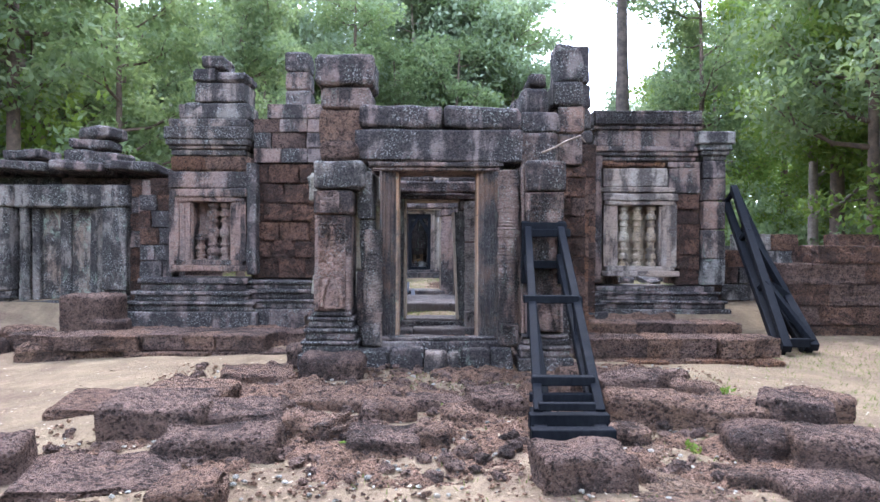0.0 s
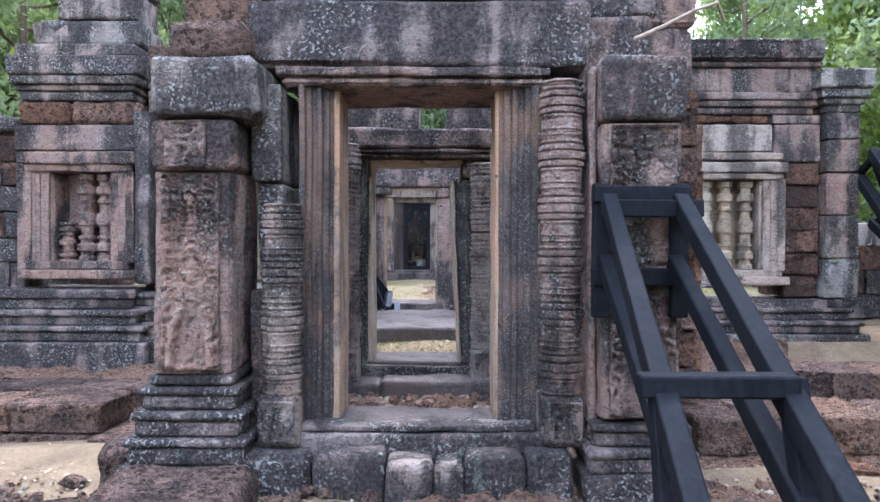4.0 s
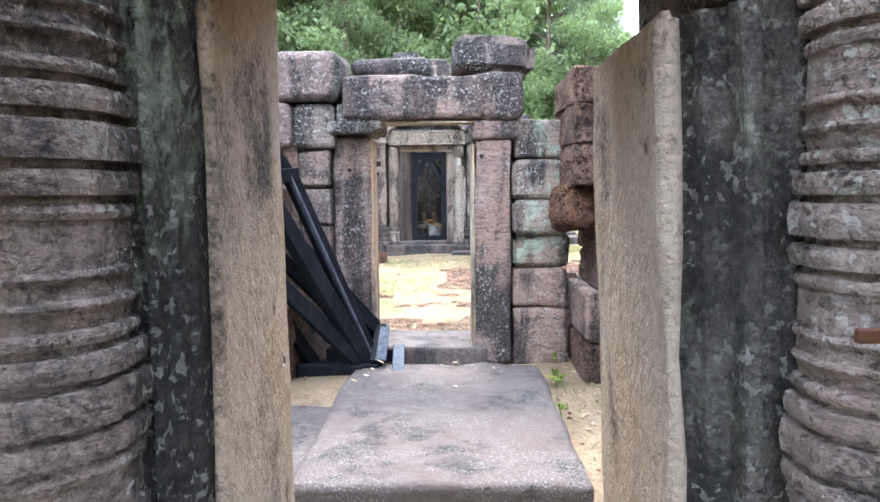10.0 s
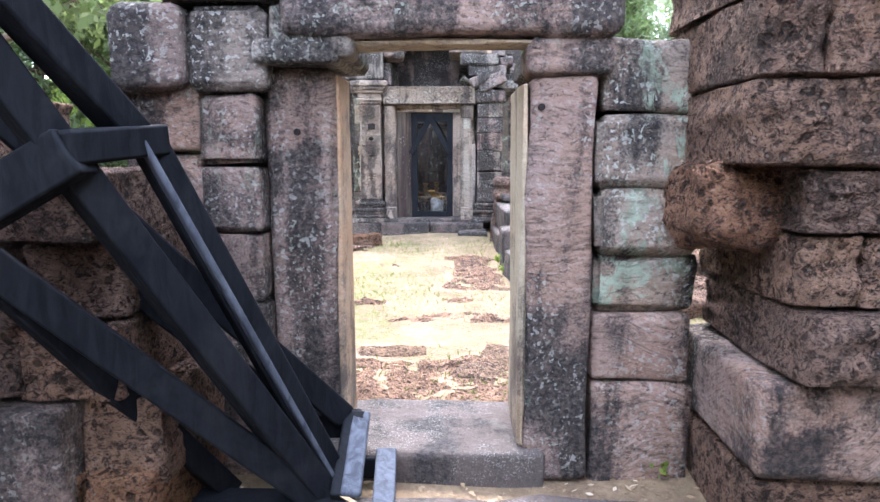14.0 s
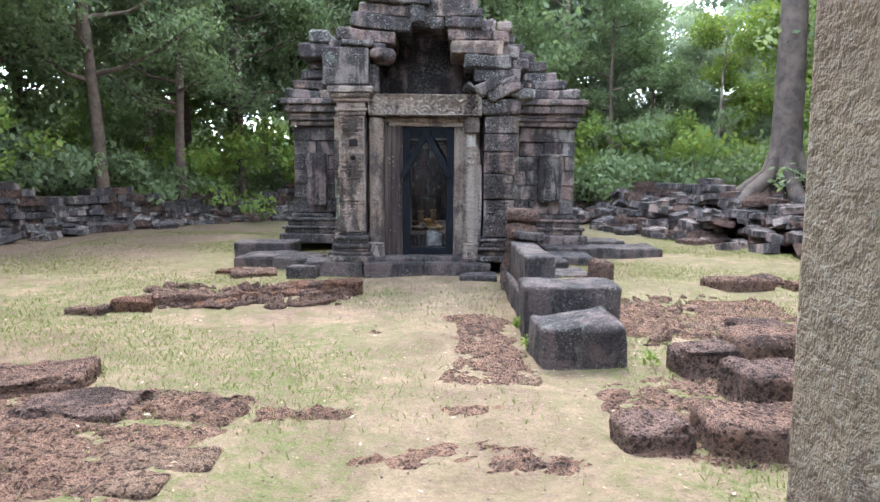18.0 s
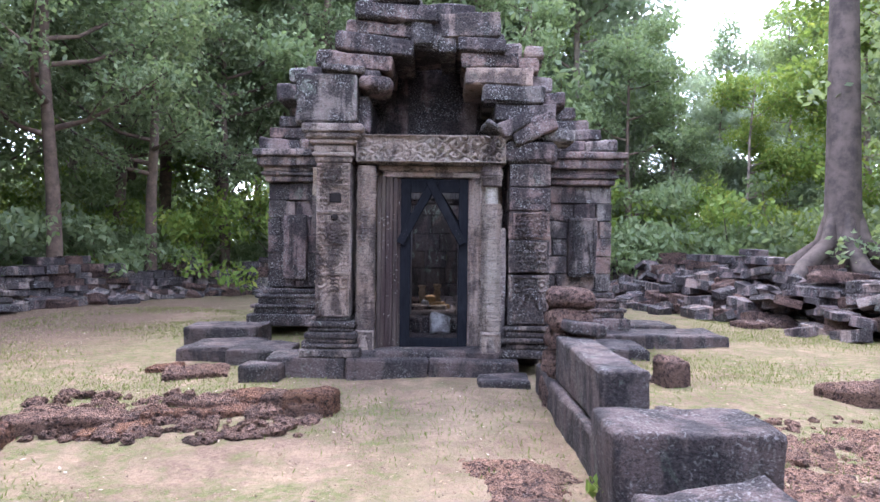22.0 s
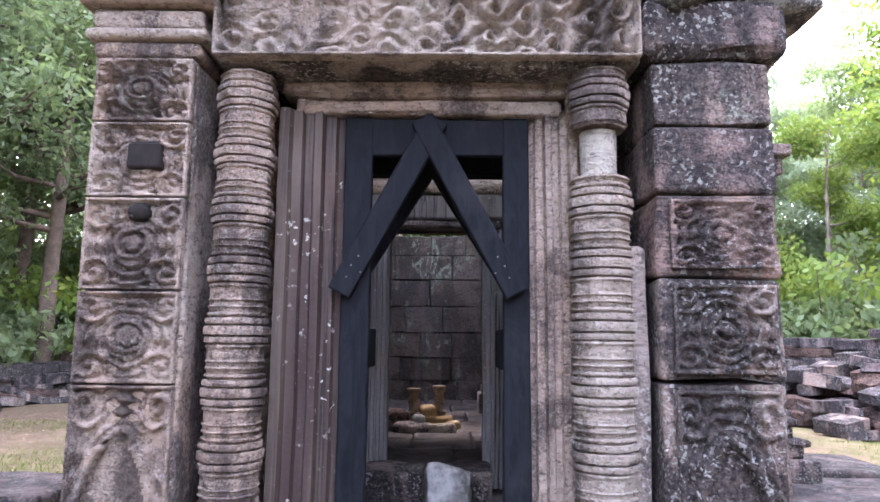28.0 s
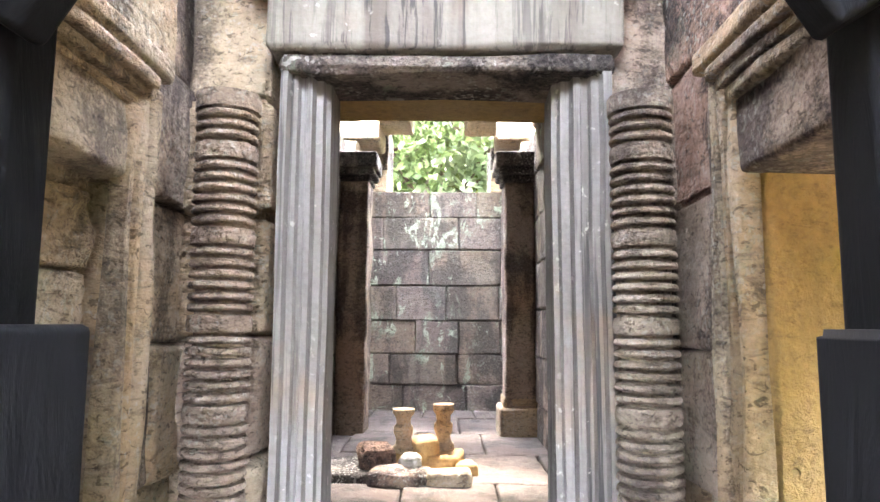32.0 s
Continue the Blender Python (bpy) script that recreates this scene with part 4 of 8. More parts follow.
carved(shaft, 1.02, 1.37, 0.45, 2.04, 8.98, "stone_red", 0.035, 0.15, arch=0.28, label="rosy carved scroll panel")
block(0.97, 1.43, 8.96, 9.6, 2.07, 2.42, "stone_purple", porch, "capital", r=0.03, chip=0.06)
# stones above the pilasters
block(-1.53, -0.92, 9.5, 10.2, 2.66, 3.12, "laterite", porch, "stone", r=0.06, rough=0.03)
block(-1.52, -0.90, 9.5, 10.2, 3.13, 3.40, "stone_purple", porch, "stone", r=0.04, chip=0.08)
block(-1.58, -0.86, 9.45, 10.2, 3.41, 3.80, "stone_black", porch, "stone", r=0.06, rough=0.02, chip=0.1)
block(0.98, 1.45, 9.6, 10.3, 2.43, 2.86, "stone_purple", porch, "stone", r=0.04, chip=0.08)
block(1.0, 1.50, 9.7, 10.3, 2.87, 3.15, "stone_black", porch, "stone", r=0.04, chip=0.1)
block(1.02, 1.40, 9.9, 10.5, 3.16, 3.52, "stone_black", porch, "stone", r=0.07, rough=0.03, chip=0.1)
block(1.12, 1.36, 9.9, 10.4, 3.53, 3.68, "stone_black", porch, "stone", r=0.05, rough=0.03, chip=0.1)
block(1.51, 1.86, 10.0, 10.6, 2.5, 2.92, "stone_purple", porch, "stone", r=0.03)
block(1.52, 1.88, 10.0, 10.6, 2.93, 3.28, "stone_red", porch, "stone", r=0.02)
block(1.46, 1.86, 10.0, 10.6, 3.29, 3.60, "stone_black", porch, "stone", r=0.04, chip=0.1)
block(1.52, 1.86, 10.05, 10.5, 3.61, 4.08, "stone_black", porch, "stone", r=0.05, rough=0.03, chip=0.14, turn=(0, -3, 0))
courses(porch, "x", 1.46, 1.9, 10.0, 10.6, (0.26,) * 9 + (0.14,), 0.0, 0.4, ("laterite_wall", "laterite_dark"), "rough")

# porch side walls: the one on the west has a window
side_w = thing("wall_west_porch", "block wall of the porch with a deep square window", "wall", kind="structure")
courses(side_w, "y", 9.96, 10.77, -1.62, -0.86, (0.40, 0.38), 0.0, 0.42, ("stone_lichen", "stone_grey", "stone_lichen"))
block(-1.72, -0.83, 9.96, 10.775, 0.785, 1.06, "stone_lichen", side_w, "window_sill", r=0.03, rough=0.02, seg=0.12, chip=0.06)
block(-1.75, -0.80, 10.78, 10.985, 0.0, 0.70, "stone_grey", side_w, "stone", r=0.02, chip=0.06)
block(-1.75, -0.81, 10.785, 10.99, 0.705, 1.06, "stone_lichen", side_w, "stone", r=0.025, chip=0.08)
block(-1.75, -0.80, 10.78, 10.98, 1.065, 2.0, "stone_weathered", side_w, "window_jamb", r=0.03, rough=0.022, seg=0.10, chip=0.10, label="pale green and ochre weathered window jamb")
block(-1.75, -0.82, 9.97, 10.985, 2.01, 2.36, "stone_lichen", side_w, "window_head", r=0.03, rough=0.02, chip=0.08)
side_e = thing("wall_east_porch", "low broken sandstone wall beside the porch", "wall", kind="structure")
courses(side_e, "y", 9.96, 11.05, 1.20, 1.75, (0.34, 0.36), 0.0, 0.45, ("stone", "stone_black"))
courses(side_e, "y", 10.05, 11.2, 1.76, 1.95, (0.32,) * 7, 0.0, 0.42, ("laterite", "laterite_red"), "rough")
block(0.86, 1.5, 10.5, 11.0, 0.0, 0.52, "stone_black", side_e, "stone", r=0.03, chip=0.08)
block(0.90, 1.52, 10.56, 11.02, 0.525, 0.86, "stone", side_e, "stone", r=0.03, chip=0.08)
block(1.04, 1.28, 10.6, 10.8, 0.865, 0.97, "stone_black", side_e, "fallen_piece", r=0.05, rough=0.03)

# ---- main front wall of the gateway ----
front = thing("wall_gate_east", "laterite front wall of the gateway", "wall", kind="structure")
courses(front, "x", 2.0, 2.86, 13.3, 14.1, (0.30,) * 11, 0.0, 0.46, ("laterite_wall", "laterite_wall", "laterite_dark", "laterite_wall"), "rough")
for x0, x1, z0, z1, m in ((2.12, 2.78, 3.30, 3.55, "stone_purple"), (2.15, 2.76, 3.56, 3.95, "stone_red"), (2.1, 2.75, 3.96, 4.4, "stone_black"), (2.12, 2.74, 4.41, 5.12, "stone_black"), (1.3, 2.1, 3.30, 3.7, "stone_black"), (1.35, 1.9, 3.71, 4.15, "stone_black")):
    block(x0, x1, 13.3, 14.0, z0, z1, m, front, "stone", r=0.05, rough=0.025, chip=0.12)
frontw = thing("wall_gate_west", "laterite front wall of the gateway with fallen courses", "wall", kind="structure")
courses(frontw, "x", -3.36, -2.05, 12.95, 13.6, (0.36, 0.30, 0.34, 0.32, 0.36, 0.34), 0.85, 0.52, ("laterite_wall", "laterite_wall", "laterite_wall"), "rough")
courses(frontw, "x", -3.3, -2.1, 12.9, 13.6, (0.26, 0.28, 0.24, 0.26), 2.88, 0.55, ("stone_black", "stone_purple", "laterite_dark"), top=lambda a: 3.95 - 0.15 * abs(a + 2.4) * 3)
stacked(frontw, -3.3, -2.25, 12.75, 13.5, ((0.38, 0.22), (0.10, 0.14), (0.06, 0.17), (0.10, 0.08), (0.07, 0.12), (0.08, 0.05), (0.07, 0.08)), -0.04, "stone_black")
for z0, z1, m in ((3.9, 4.25, "stone_black"), (4.26, 4.6, "stone_purple"), (4.61, 4.95, "stone_black")):
    block(-2.84, -2.38, 13.3, 13.8, z0, z1, m, frontw, "stone", r=0.04, rough=0.02, chip=0.1)
block(-2.9, -2.3, 13.3, 13.9, 3.4, 3.9, "stone_purple", frontw, "stone", r=0.05)


def baluster(parent, x, y, z0, z1, mat, r=0.085):
    h = z1 - z0
    seq = [(0, 1), (0.05, 1), (0.06, 0.7), (0.11, 0.7), (0.12, 1.05), (0.19, 1.1), (0.21, 0.72), (0.25, 0.7), (0.26, 0.95), (0.29, 0.95), (0.30, 0.62), (0.40, 0.72), (0.42, 1.0), (0.46, 1.05), (0.50, 1.05), (0.54, 1.0), (0.56, 0.72), (0.66, 0.62), (0.67, 0.95), (0.70, 0.95), (0.71, 0.72), (0.76, 0.7), (0.78, 1.1), (0.86, 1.05), (0.87, 0.7), (0.93, 0.7), (0.94, 1), (1, 1)]
    return lathe("baluster", [(s * h, r * k) for s, k in seq], mat, parent, (x, y, z0), 14, "turned stone baluster")


def bay(parent, x0, x1, y, win, base, mats, balusters, broken=()):
    """A bay with a moulded base, a framed window and stone balusters. win: x0, x1, z0, z1 of the opening."""
    a0, a1, b0, b1 = win
    main, jamb, lat, bal = mats
    zb = stacked(parent, x0, x1, y, y + 0.6, ((base[0][0] + 0.10, base[0][1]),) + base[1:], -0.04, "stone_black")
    fw = 0.30
    for k, (o, d) in enumerate(((0.0, 0.0), (0.07, -0.025), (0.14, -0.05))):
        w = fw - 0.09 * k
        pa = prism("window_jamb", [(a0 - w, y - 0.02 + d * -0.6), (a0 - (w - 0.09), y - 0.02 + d * -0.6), (a0 - (w - 0.09), y + 0.35), (a0 - w, y + 0.35)], b0 - 0.02, b1 + 0.02, jamb, parent)
        pb = prism("window_jamb", [(a1 + (w - 0.09), y - 0.02 + d * -0.6), (a1 + w, y - 0.02 + d * -0.6), (a1 + w, y + 0.35), (a1 + (w - 0.09), y + 0.35)], b0 - 0.02, b1 + 0.02, jamb, parent)
    block(a0 - 0.04, a0, y + 0.06, y + 0.36, b0, b1, jamb, parent, "window_jamb", r=0.01)
    block(a1, a1 + 0.04, y + 0.06, y + 0.36, b0, b1, jamb, parent, "window_jamb", r=0.01)
    block(a0 - 0.28, a1 + 0.28, y - 0.03, y + 0.4, b1 + 0.02, b1 + 0.10, jamb, parent, "window_head", r=0.012)
    block(a0 - 0.32, a1 + 0.32, y - 0.06, y + 0.4, b1 + 0.103, b1 + 0.24, jamb, parent, "window_head", r=0.02, chip=0.05)
    block(a0 - 0.26, a1 + 0.26, y - 0.05, y + 0.4, b0 - 0.09, b0 - 0.003, jamb, parent, "window_sill", r=0.012)
    block(a0 - 0.34, a1 + 0.34, y - 0.08, y + 0.4, b0 - 0.20, b0 - 0.093, jamb, parent, "window_sill", r=0.02)
    block(a0 - 0.05, a1 + 0.05, y + 0.37, y + 0.5, b0 - 0.1, b1 + 0.1, bal, parent, "blind_back", r=0.02, rough=0.02, seg=0.14)
    for k in range(balusters):
        x = a0 + (a1 - a0) * (k + 0.5) / balusters
        top = b0 + (b1 - b0) * (0.45 if k in broken else 1.0)
        baluster(parent, x, y + 0.17, b0, top, bal, min(0.095, (a1 - a0) / balusters * 0.45))
    return zb


# west wing
wing_w = thing("window_bay", "ruined sandstone window bay with balusters, one broken", "window bay")
bay(wing_w, -5.05, -3.45, 12.72, (-4.31, -3.67, 1.17, 2.16), ((0.24, 0.36), (0.11, 0.26), (0.06, 0.30), (0.10, 0.18), (0.07, 0.22), (0.12, 0.10), (0.10, 0.14)), ("stone", "stone_red", "laterite", "stone_red"), 3, (0,))
block(-4.72, -4.62, 12.75, 13.3, 0.95, 2.42, "stone_red", wing_w, "pilaster_stone", r=0.02)
block(-3.36, -3.2, 12.70, 13.3, 0.92, 2.86, "stone_black", wing_w, "pilaster_stone", r=0.02)
block(-4.72, -3.36, 12.72, 13.4, 2.42, 2.70, "stone_purple", wing_w, "stone", chip=0.06)
block(-4.70, -4.1, 12.74, 13.4, 2.71, 2.98, "laterite_red", wing_w, "stone", r=0.05, rough=0.03)
block(-4.09, -3.3, 12.74, 13.4, 2.71, 2.98, "laterite", wing_w, "stone", r=0.05, rough=0.03)
stacked(wing_w, -4.66, -3.42, 12.78, 13.5, ((0.10, 0.02), (0.07, 0.06), (0.10, 0.10), (0.22, 0.12), (0.14, 0.06)), 2.99, "stone", "cornice")
for x0, x1, z0, z1, m in ((-4.5, -3.35, 3.63, 3.92, "stone_grey"), (-4.6, -4.15, 3.63, 3.9, "stone"), (-4.32, -3.42, 3.93, 4.28, "stone"), (-4.35, -3.95, 4.29, 4.52, "stone_black"), (-3.94, -3.4, 4.29, 4.46, "stone_black"), (-4.2, -3.8, 4.53, 4.75, "stone_black")):
    block(x0, x1, 12.85, 13.5, z0, z1, m, wing_w, "stone", r=0.04, rough=0.02, chip=0.1)
courses(wing_w, "x", -5.3, -4.73, 12.9, 13.5, (0.3, 0.28, 0.3, 0.3, 0.28, 0.3, 0.28), 0.85, 0.4, ("laterite_wall", "stone_black"), "rough", top=lambda a: 2.0 + (a + 5.3) * 1.6)

# far west false door
false_door = thing("false_door", "lichened sandstone false door under a mossy lintel", "false door")
block(-8.2, -6.05, 13.95, 14.5, 2.14, 2.58, "stone_grey", false_door, "lintel", r=0.03, seg=0.2, chip=0.05)
block(-7.92, -6.68, 14.25, 14.5, 0.35, 2.13, "stone_mossy", false_door, "door_leaf", r=0.02, seg=0.2)
block(-7.42, -7.22, 14.18, 14.3, 0.35, 2.13, "stone_grey", false_door, "door_post", r=0.02)
for x in (-7.86, -6.74):
    block(x - 0.07, x + 0.07, 14.12, 14.4, 0.35, 2.13, "stone_grey", false_door, "jamb", r=0.015)
for x in (-8.04, -6.55):
    lathe("colonnette", ringed(1.85, 0.10, 8), "stone_grey", false_door, (x, 14.08, 0.28), 12)
for x0, x1 in ((-8.75, -8.2), (-6.44, -5.98)):
    block(x0, x1, 13.85, 14.5, 0.55, 2.13, "stone_grey", false_door, "pilaster", r=0.02)
    stacked(false_door, x0 + 0.04, x1 - 0.04, 13.9, 14.5, ((0.2, 0.08), (0.1, 0.04), (0.06, 0.07), (0.1, 0.02)), 0.08, "stone_grey")
    block(x0 - 0.03, x1 + 0.03, 13.82, 14.5, 2.14, 2.56, "stone_grey", false_door, "capital", r=0.04)
block(-8.3, -5.95, 13.85, 14.6, 0.02, 0.34, "stone_black", false_door, "base", r=0.03)
west = thing("wall_gate_far_west", "ruined gate wall under tilted roof slabs", "wall", kind="structure")
courses(west, "x", -11.5, -5.3, 14.5, 15.2, (0.34,) * 8, 0.05, 0.7, ("stone_black", "stone", "laterite_dark"), top=lambda a: 2.9 if a < -6 else 2.9 - (a + 6) * 0.3)
courses(west, "x", -5.98, -5.3, 14.0, 14.5, (0.33,) * 8, 0.05, 0.35, ("laterite_wall", "stone_purple"), "rough")
courses(west, "x", -6.2, -4.7, 15.0, 15.6, (0.33,) * 9, 0.05, 0.6, ("laterite_wall", "laterite_dark"), "rough")
for k in range(5):
    x = -10.6 + k * 1.05
    block(x, x + 1.02, 13.8, 15.0, 2.80, 2.98, "stone_black", west, "roof_slab", r=0.04, rough=0.02, chip=0.1, turn=(-4, 3.2, rng.uniform(-2, 2)))
for x0, x1, z0, z1 in ((-7.4, -6.8, 3.02, 3.3), (-6.9, -6.3, 3.0, 3.25), (-7.3, -6.5, 3.3, 3.52), (-7.1, -6.45, 3.52, 3.75), (-6.2, -5.7, 2.85, 3.05), (-8.6, -7.8, 3.1, 3.3)):
    block(x0, x1, 14.2, 14.9, z0, z1, "stone_black", west, "stone", r=0.05, rough=0.03, chip=0.1, turn=(0, rng.uniform(-4, 4), rng.uniform(-6, 6)))
laterite_stones(((-5.75, 12.2, 0.75, 0.5, 0.32, 4), (-5.7, 12.1, 0.85, 0.55, 0.62, -3), (-5.2, 11.7, 0.5, 0.4, 0.28, 12)), "dark laterite block fallen beside the window bay", "fallen blocks", ("laterite_dark",))

# east wing
wing_e = thing("window_bay", "sandstone window bay with three turned balusters and carved cornice", "window bay")
bay(wing_e, 3.05, 5.15, 13.80, (3.42, 4.22, 1.06, 2.2), ((0.20, 0.30), (0.10, 0.22), (0.06, 0.26), (0.10, 0.14), (0.06, 0.18), (0.10, 0.08)), ("stone", "stone_tan", "laterite", "stone_ochre"), 3)
block(2.88, 3.10, 13.8, 14.5, 0.75, 3.3, "stone_purple", wing_e, "pilaster_stone", chip=0.06)
courses(wing_e, "x", 4.52, 4.98, 13.82, 14.5, (0.29,) * 6, 0.70, 0.46, ("laterite_wall", "laterite_wall"), "rough")
block(3.06, 4.5, 13.78, 14.5, 2.47, 2.56, "stone_tan", wing_e, "stone")
block(3.12, 4.36, 13.80, 14.5, 2.57, 2.93, "stone_tan", wing_e, "stone", label="pale sandstone slab")
block(4.37, 4.98, 13.80, 14.5, 2.45, 2.93, "stone_purple", wing_e, "stone", chip=0.08)
for k in range(5):
    block(3.1 + k * 0.25, 3.345 + k * 0.25, 13.82, 14.4, 2.94, 3.06, "laterite_red", wing_e, "stone", r=0.04, rough=0.025)
block(4.36, 4.98, 13.80, 14.5, 2.94, 3.06, "stone_purple", wing_e, "stone")
stacked(wing_e, 3.02, 4.9, 13.84, 14.6, ((0.09, 0.0), (0.08, 0.05), (0.10, 0.08), (0.32, 0.03), (0.07, 0.08)), 3.07, "stone_purple", "cornice")
block(2.92, 4.98, 13.74, 14.6, 3.735, 4.02, "stone_black", wing_e, "cornice", r=0.03, chip=0.08)
for k in range(7):
    carved(wing_e, 2.95 + k * 0.29, 3.22 + k * 0.29, 3.76, 3.99, 13.73, "stone_black", 0.03, 0.14, res=0.016, name="carved_leaf")
for z0, z1, m in ((0.70, 1.2, "stone_grey"), (1.21, 1.75, "stone"), (1.76, 2.3, "stone_red"), (2.31, 2.72, "stone_purple"), (2.73, 3.06, "stone_black")):
    block(5.0, 5.42, 13.70, 14.5, z0, z1, m, wing_e, "pilaster_shaft", r=0.02, chip=0.06)
stacked(wing_e, 5.0, 5.42, 13.74, 14.5, ((0.10, 0.02), (0.08, 0.06), (0.12, 0.10), (0.24, 0.14)), 3.07, "stone_grey", "capital")
stacked(wing_e, 2.3, 2.9, 13.5, 14.3, ((0.2, 0.2), (0.1, 0.12), (0.06, 0.16), (0.1, 0.08), (0.06, 0.1)), 0.03, "stone_black")
rib = carved(wing_e, 3.9, 5.0, 0.56, 0.68, 13.68, "stone_black", 0.02, 0.07, res=0.014, name="carved_frieze")
east = thing("wall_far_east", "laterite enclosure wall with broken top", "wall", kind="structure")
courses(east, "x", 5.75, 15.0, 12.1, 12.9, (0.34, 0.32, 0.36, 0.34, 0.3), -0.2, 0.75, ("laterite_wall", "laterite_wall", "laterite_wall", "laterite_dark"), "rough", top=lambda a: 1.35 + 0.18 * math.sin(a * 1.9))
courses(east, "x", 5.4, 9.0, 14.6, 15.2, (0.34,) * 6, 0.0, 0.75, ("laterite_dark", "stone_grey", "laterite_wall"), "rough", top=lambda a: 1.7 + 0.2 * math.sin(a * 3))

# platforms of laterite before the wings
terrace = thing("laterite_kerb", "worn laterite kerb of the raised terrace", "kerb", kind="structure")
courses(terrace, "x", -5.4, -1.85, 9.95, 10.5, (0.17, 0.21), -0.14, 0.5, ("laterite", "laterite_dark"), "rough", jit=0.10, top=lambda a: 0.3 if a < -2.6 else 0.1)
courses(terrace, "x", -4.4, -1.75, 10.62, 11.1, (0.24,), -0.04, 0.6, ("laterite_dark",), "rough", jit=0.08)
courses(terrace, "x", 1.7, 4.25, 9.42, 10.2, (0.22,), -0.20, 0.5, ("laterite", "laterite_red"), "rough", jit=0.07)
courses(terrace, "x", 1.75, 4.35, 9.62, 10.2, (0.25,), 0.015, 0.42, ("laterite", "laterite_dark"), "rough", jit=0.08)
courses(terrace, "x", 1.9, 4.4, 10.9, 11.4, (0.34,), -0.02, 0.5, ("laterite_dark", "laterite"), "rough", jit=0.09, top=lambda a: 0.6 if math.sin(a * 7.0) > -0.45 else 0.0)

# loose laterite in the forecourt
laterite_stones(((-2.15, 6.35, 0.72, 0.55, 0.27, 8), (-2.15, 6.95, 0.70, 0.5, 0.24, -6), (-1.60, 6.45, 0.68, 0.52, 0.20, 5), (-1.22, 6.4, 0.30, 0.34, 0.18, 10), (-1.55, 5.9, 0.80, 0.42, 0.17, 2), (-0.98, 6.4, 0.5, 0.42, 0.16, -20), (-0.62, 6.85, 0.2, 0.4, 0.16, 0), (-0.40, 6.95, 0.3, 0.42, 0.14, 0), (-0.45, 6.1, 0.52, 0.42, 0.12, 3), (-0.10, 6.25, 0.30, 0.38, 0.12, -8), (0.45, 7.2, 0.48, 0.5, 0.16, 5), (0.12, 6.75, 0.26, 0.3, 0.1, 20), (0.0, 7.3, 0.7, 0.5, 0.08, 4), (-0.9, 7.35, 0.8, 0.5, 0.1, -4), (-1.2, 8.55, 0.66, 0.5, 0.22, 2)), "dark pitted laterite block lying in the sand", "forecourt blocks", ("laterite_dark", "laterite"))
laterite_stones(((0.80, 5.35, 0.55, 0.45, 0.21, 6), (1.62, 6.85, 0.55, 0.45, 0.26, -12), (1.62, 7.4, 0.6, 0.5, 0.3, 8), (1.40, 8.0, 0.5, 0.55, 0.25, 0), (2.0, 7.9, 0.4, 0.4, 0.22, 15), (2.15, 6.75, 0.95, 0.55, 0.2, -30), (2.75, 6.55, 0.55, 0.4, 0.26, -28), (3.05, 6.75, 0.42, 0.4, 0.24, 12), (2.2, 5.95, 0.5, 0.4, 0.2, -8), (2.35, 7.5, 0.42, 0.3, 0.16, -20), (2.6, 5.6, 0.7, 0.45, 0.22, -14), (1.85, 5.45, 0.36, 0.3, 0.08, 0), (2.2, 5.2, 0.55, 0.35, 0.1, 4), (1.35, 6.25, 0.3, 0.3, 0.14, 0)), "reddish laterite block tumbled before the porch", "forecourt blocks", ("laterite", "laterite_dark"))
laterite_stones(((-2.9, 5.45, 0.55, 0.5, 0.24, 20), (-1.45, 5.05, 0.42, 0.35, 0.12, 10), (-2.1, 5.4, 0.9, 0.6, 0.05, 14), (-1.95, 8.3, 0.75, 0.55, 0.14, 20), (-1.6, 9.2, 0.5, 0.4, 0.24, 5), (-5.3, 10.2, 0.6, 0.5, 0.2, 8), (-5.9, 10.8, 0.5, 0.4, 0.26, 15), (-6.3, 11.4, 0.6, 0.5, 0.2, 0), (-6.4, 10.4, 0.7, 0.5, 0.2, -9), (-6.9, 11.0, 0.6, 0.5, 0.25, 30), (-1.9, 11.4, 0.35, 0.3, 0.3, 0), (-2.8, 7.2, 1.1, 0.7, 0.04, 10)), "laterite block half sunk in the forecourt", "forecourt blocks", ("laterite", "laterite_dark"))


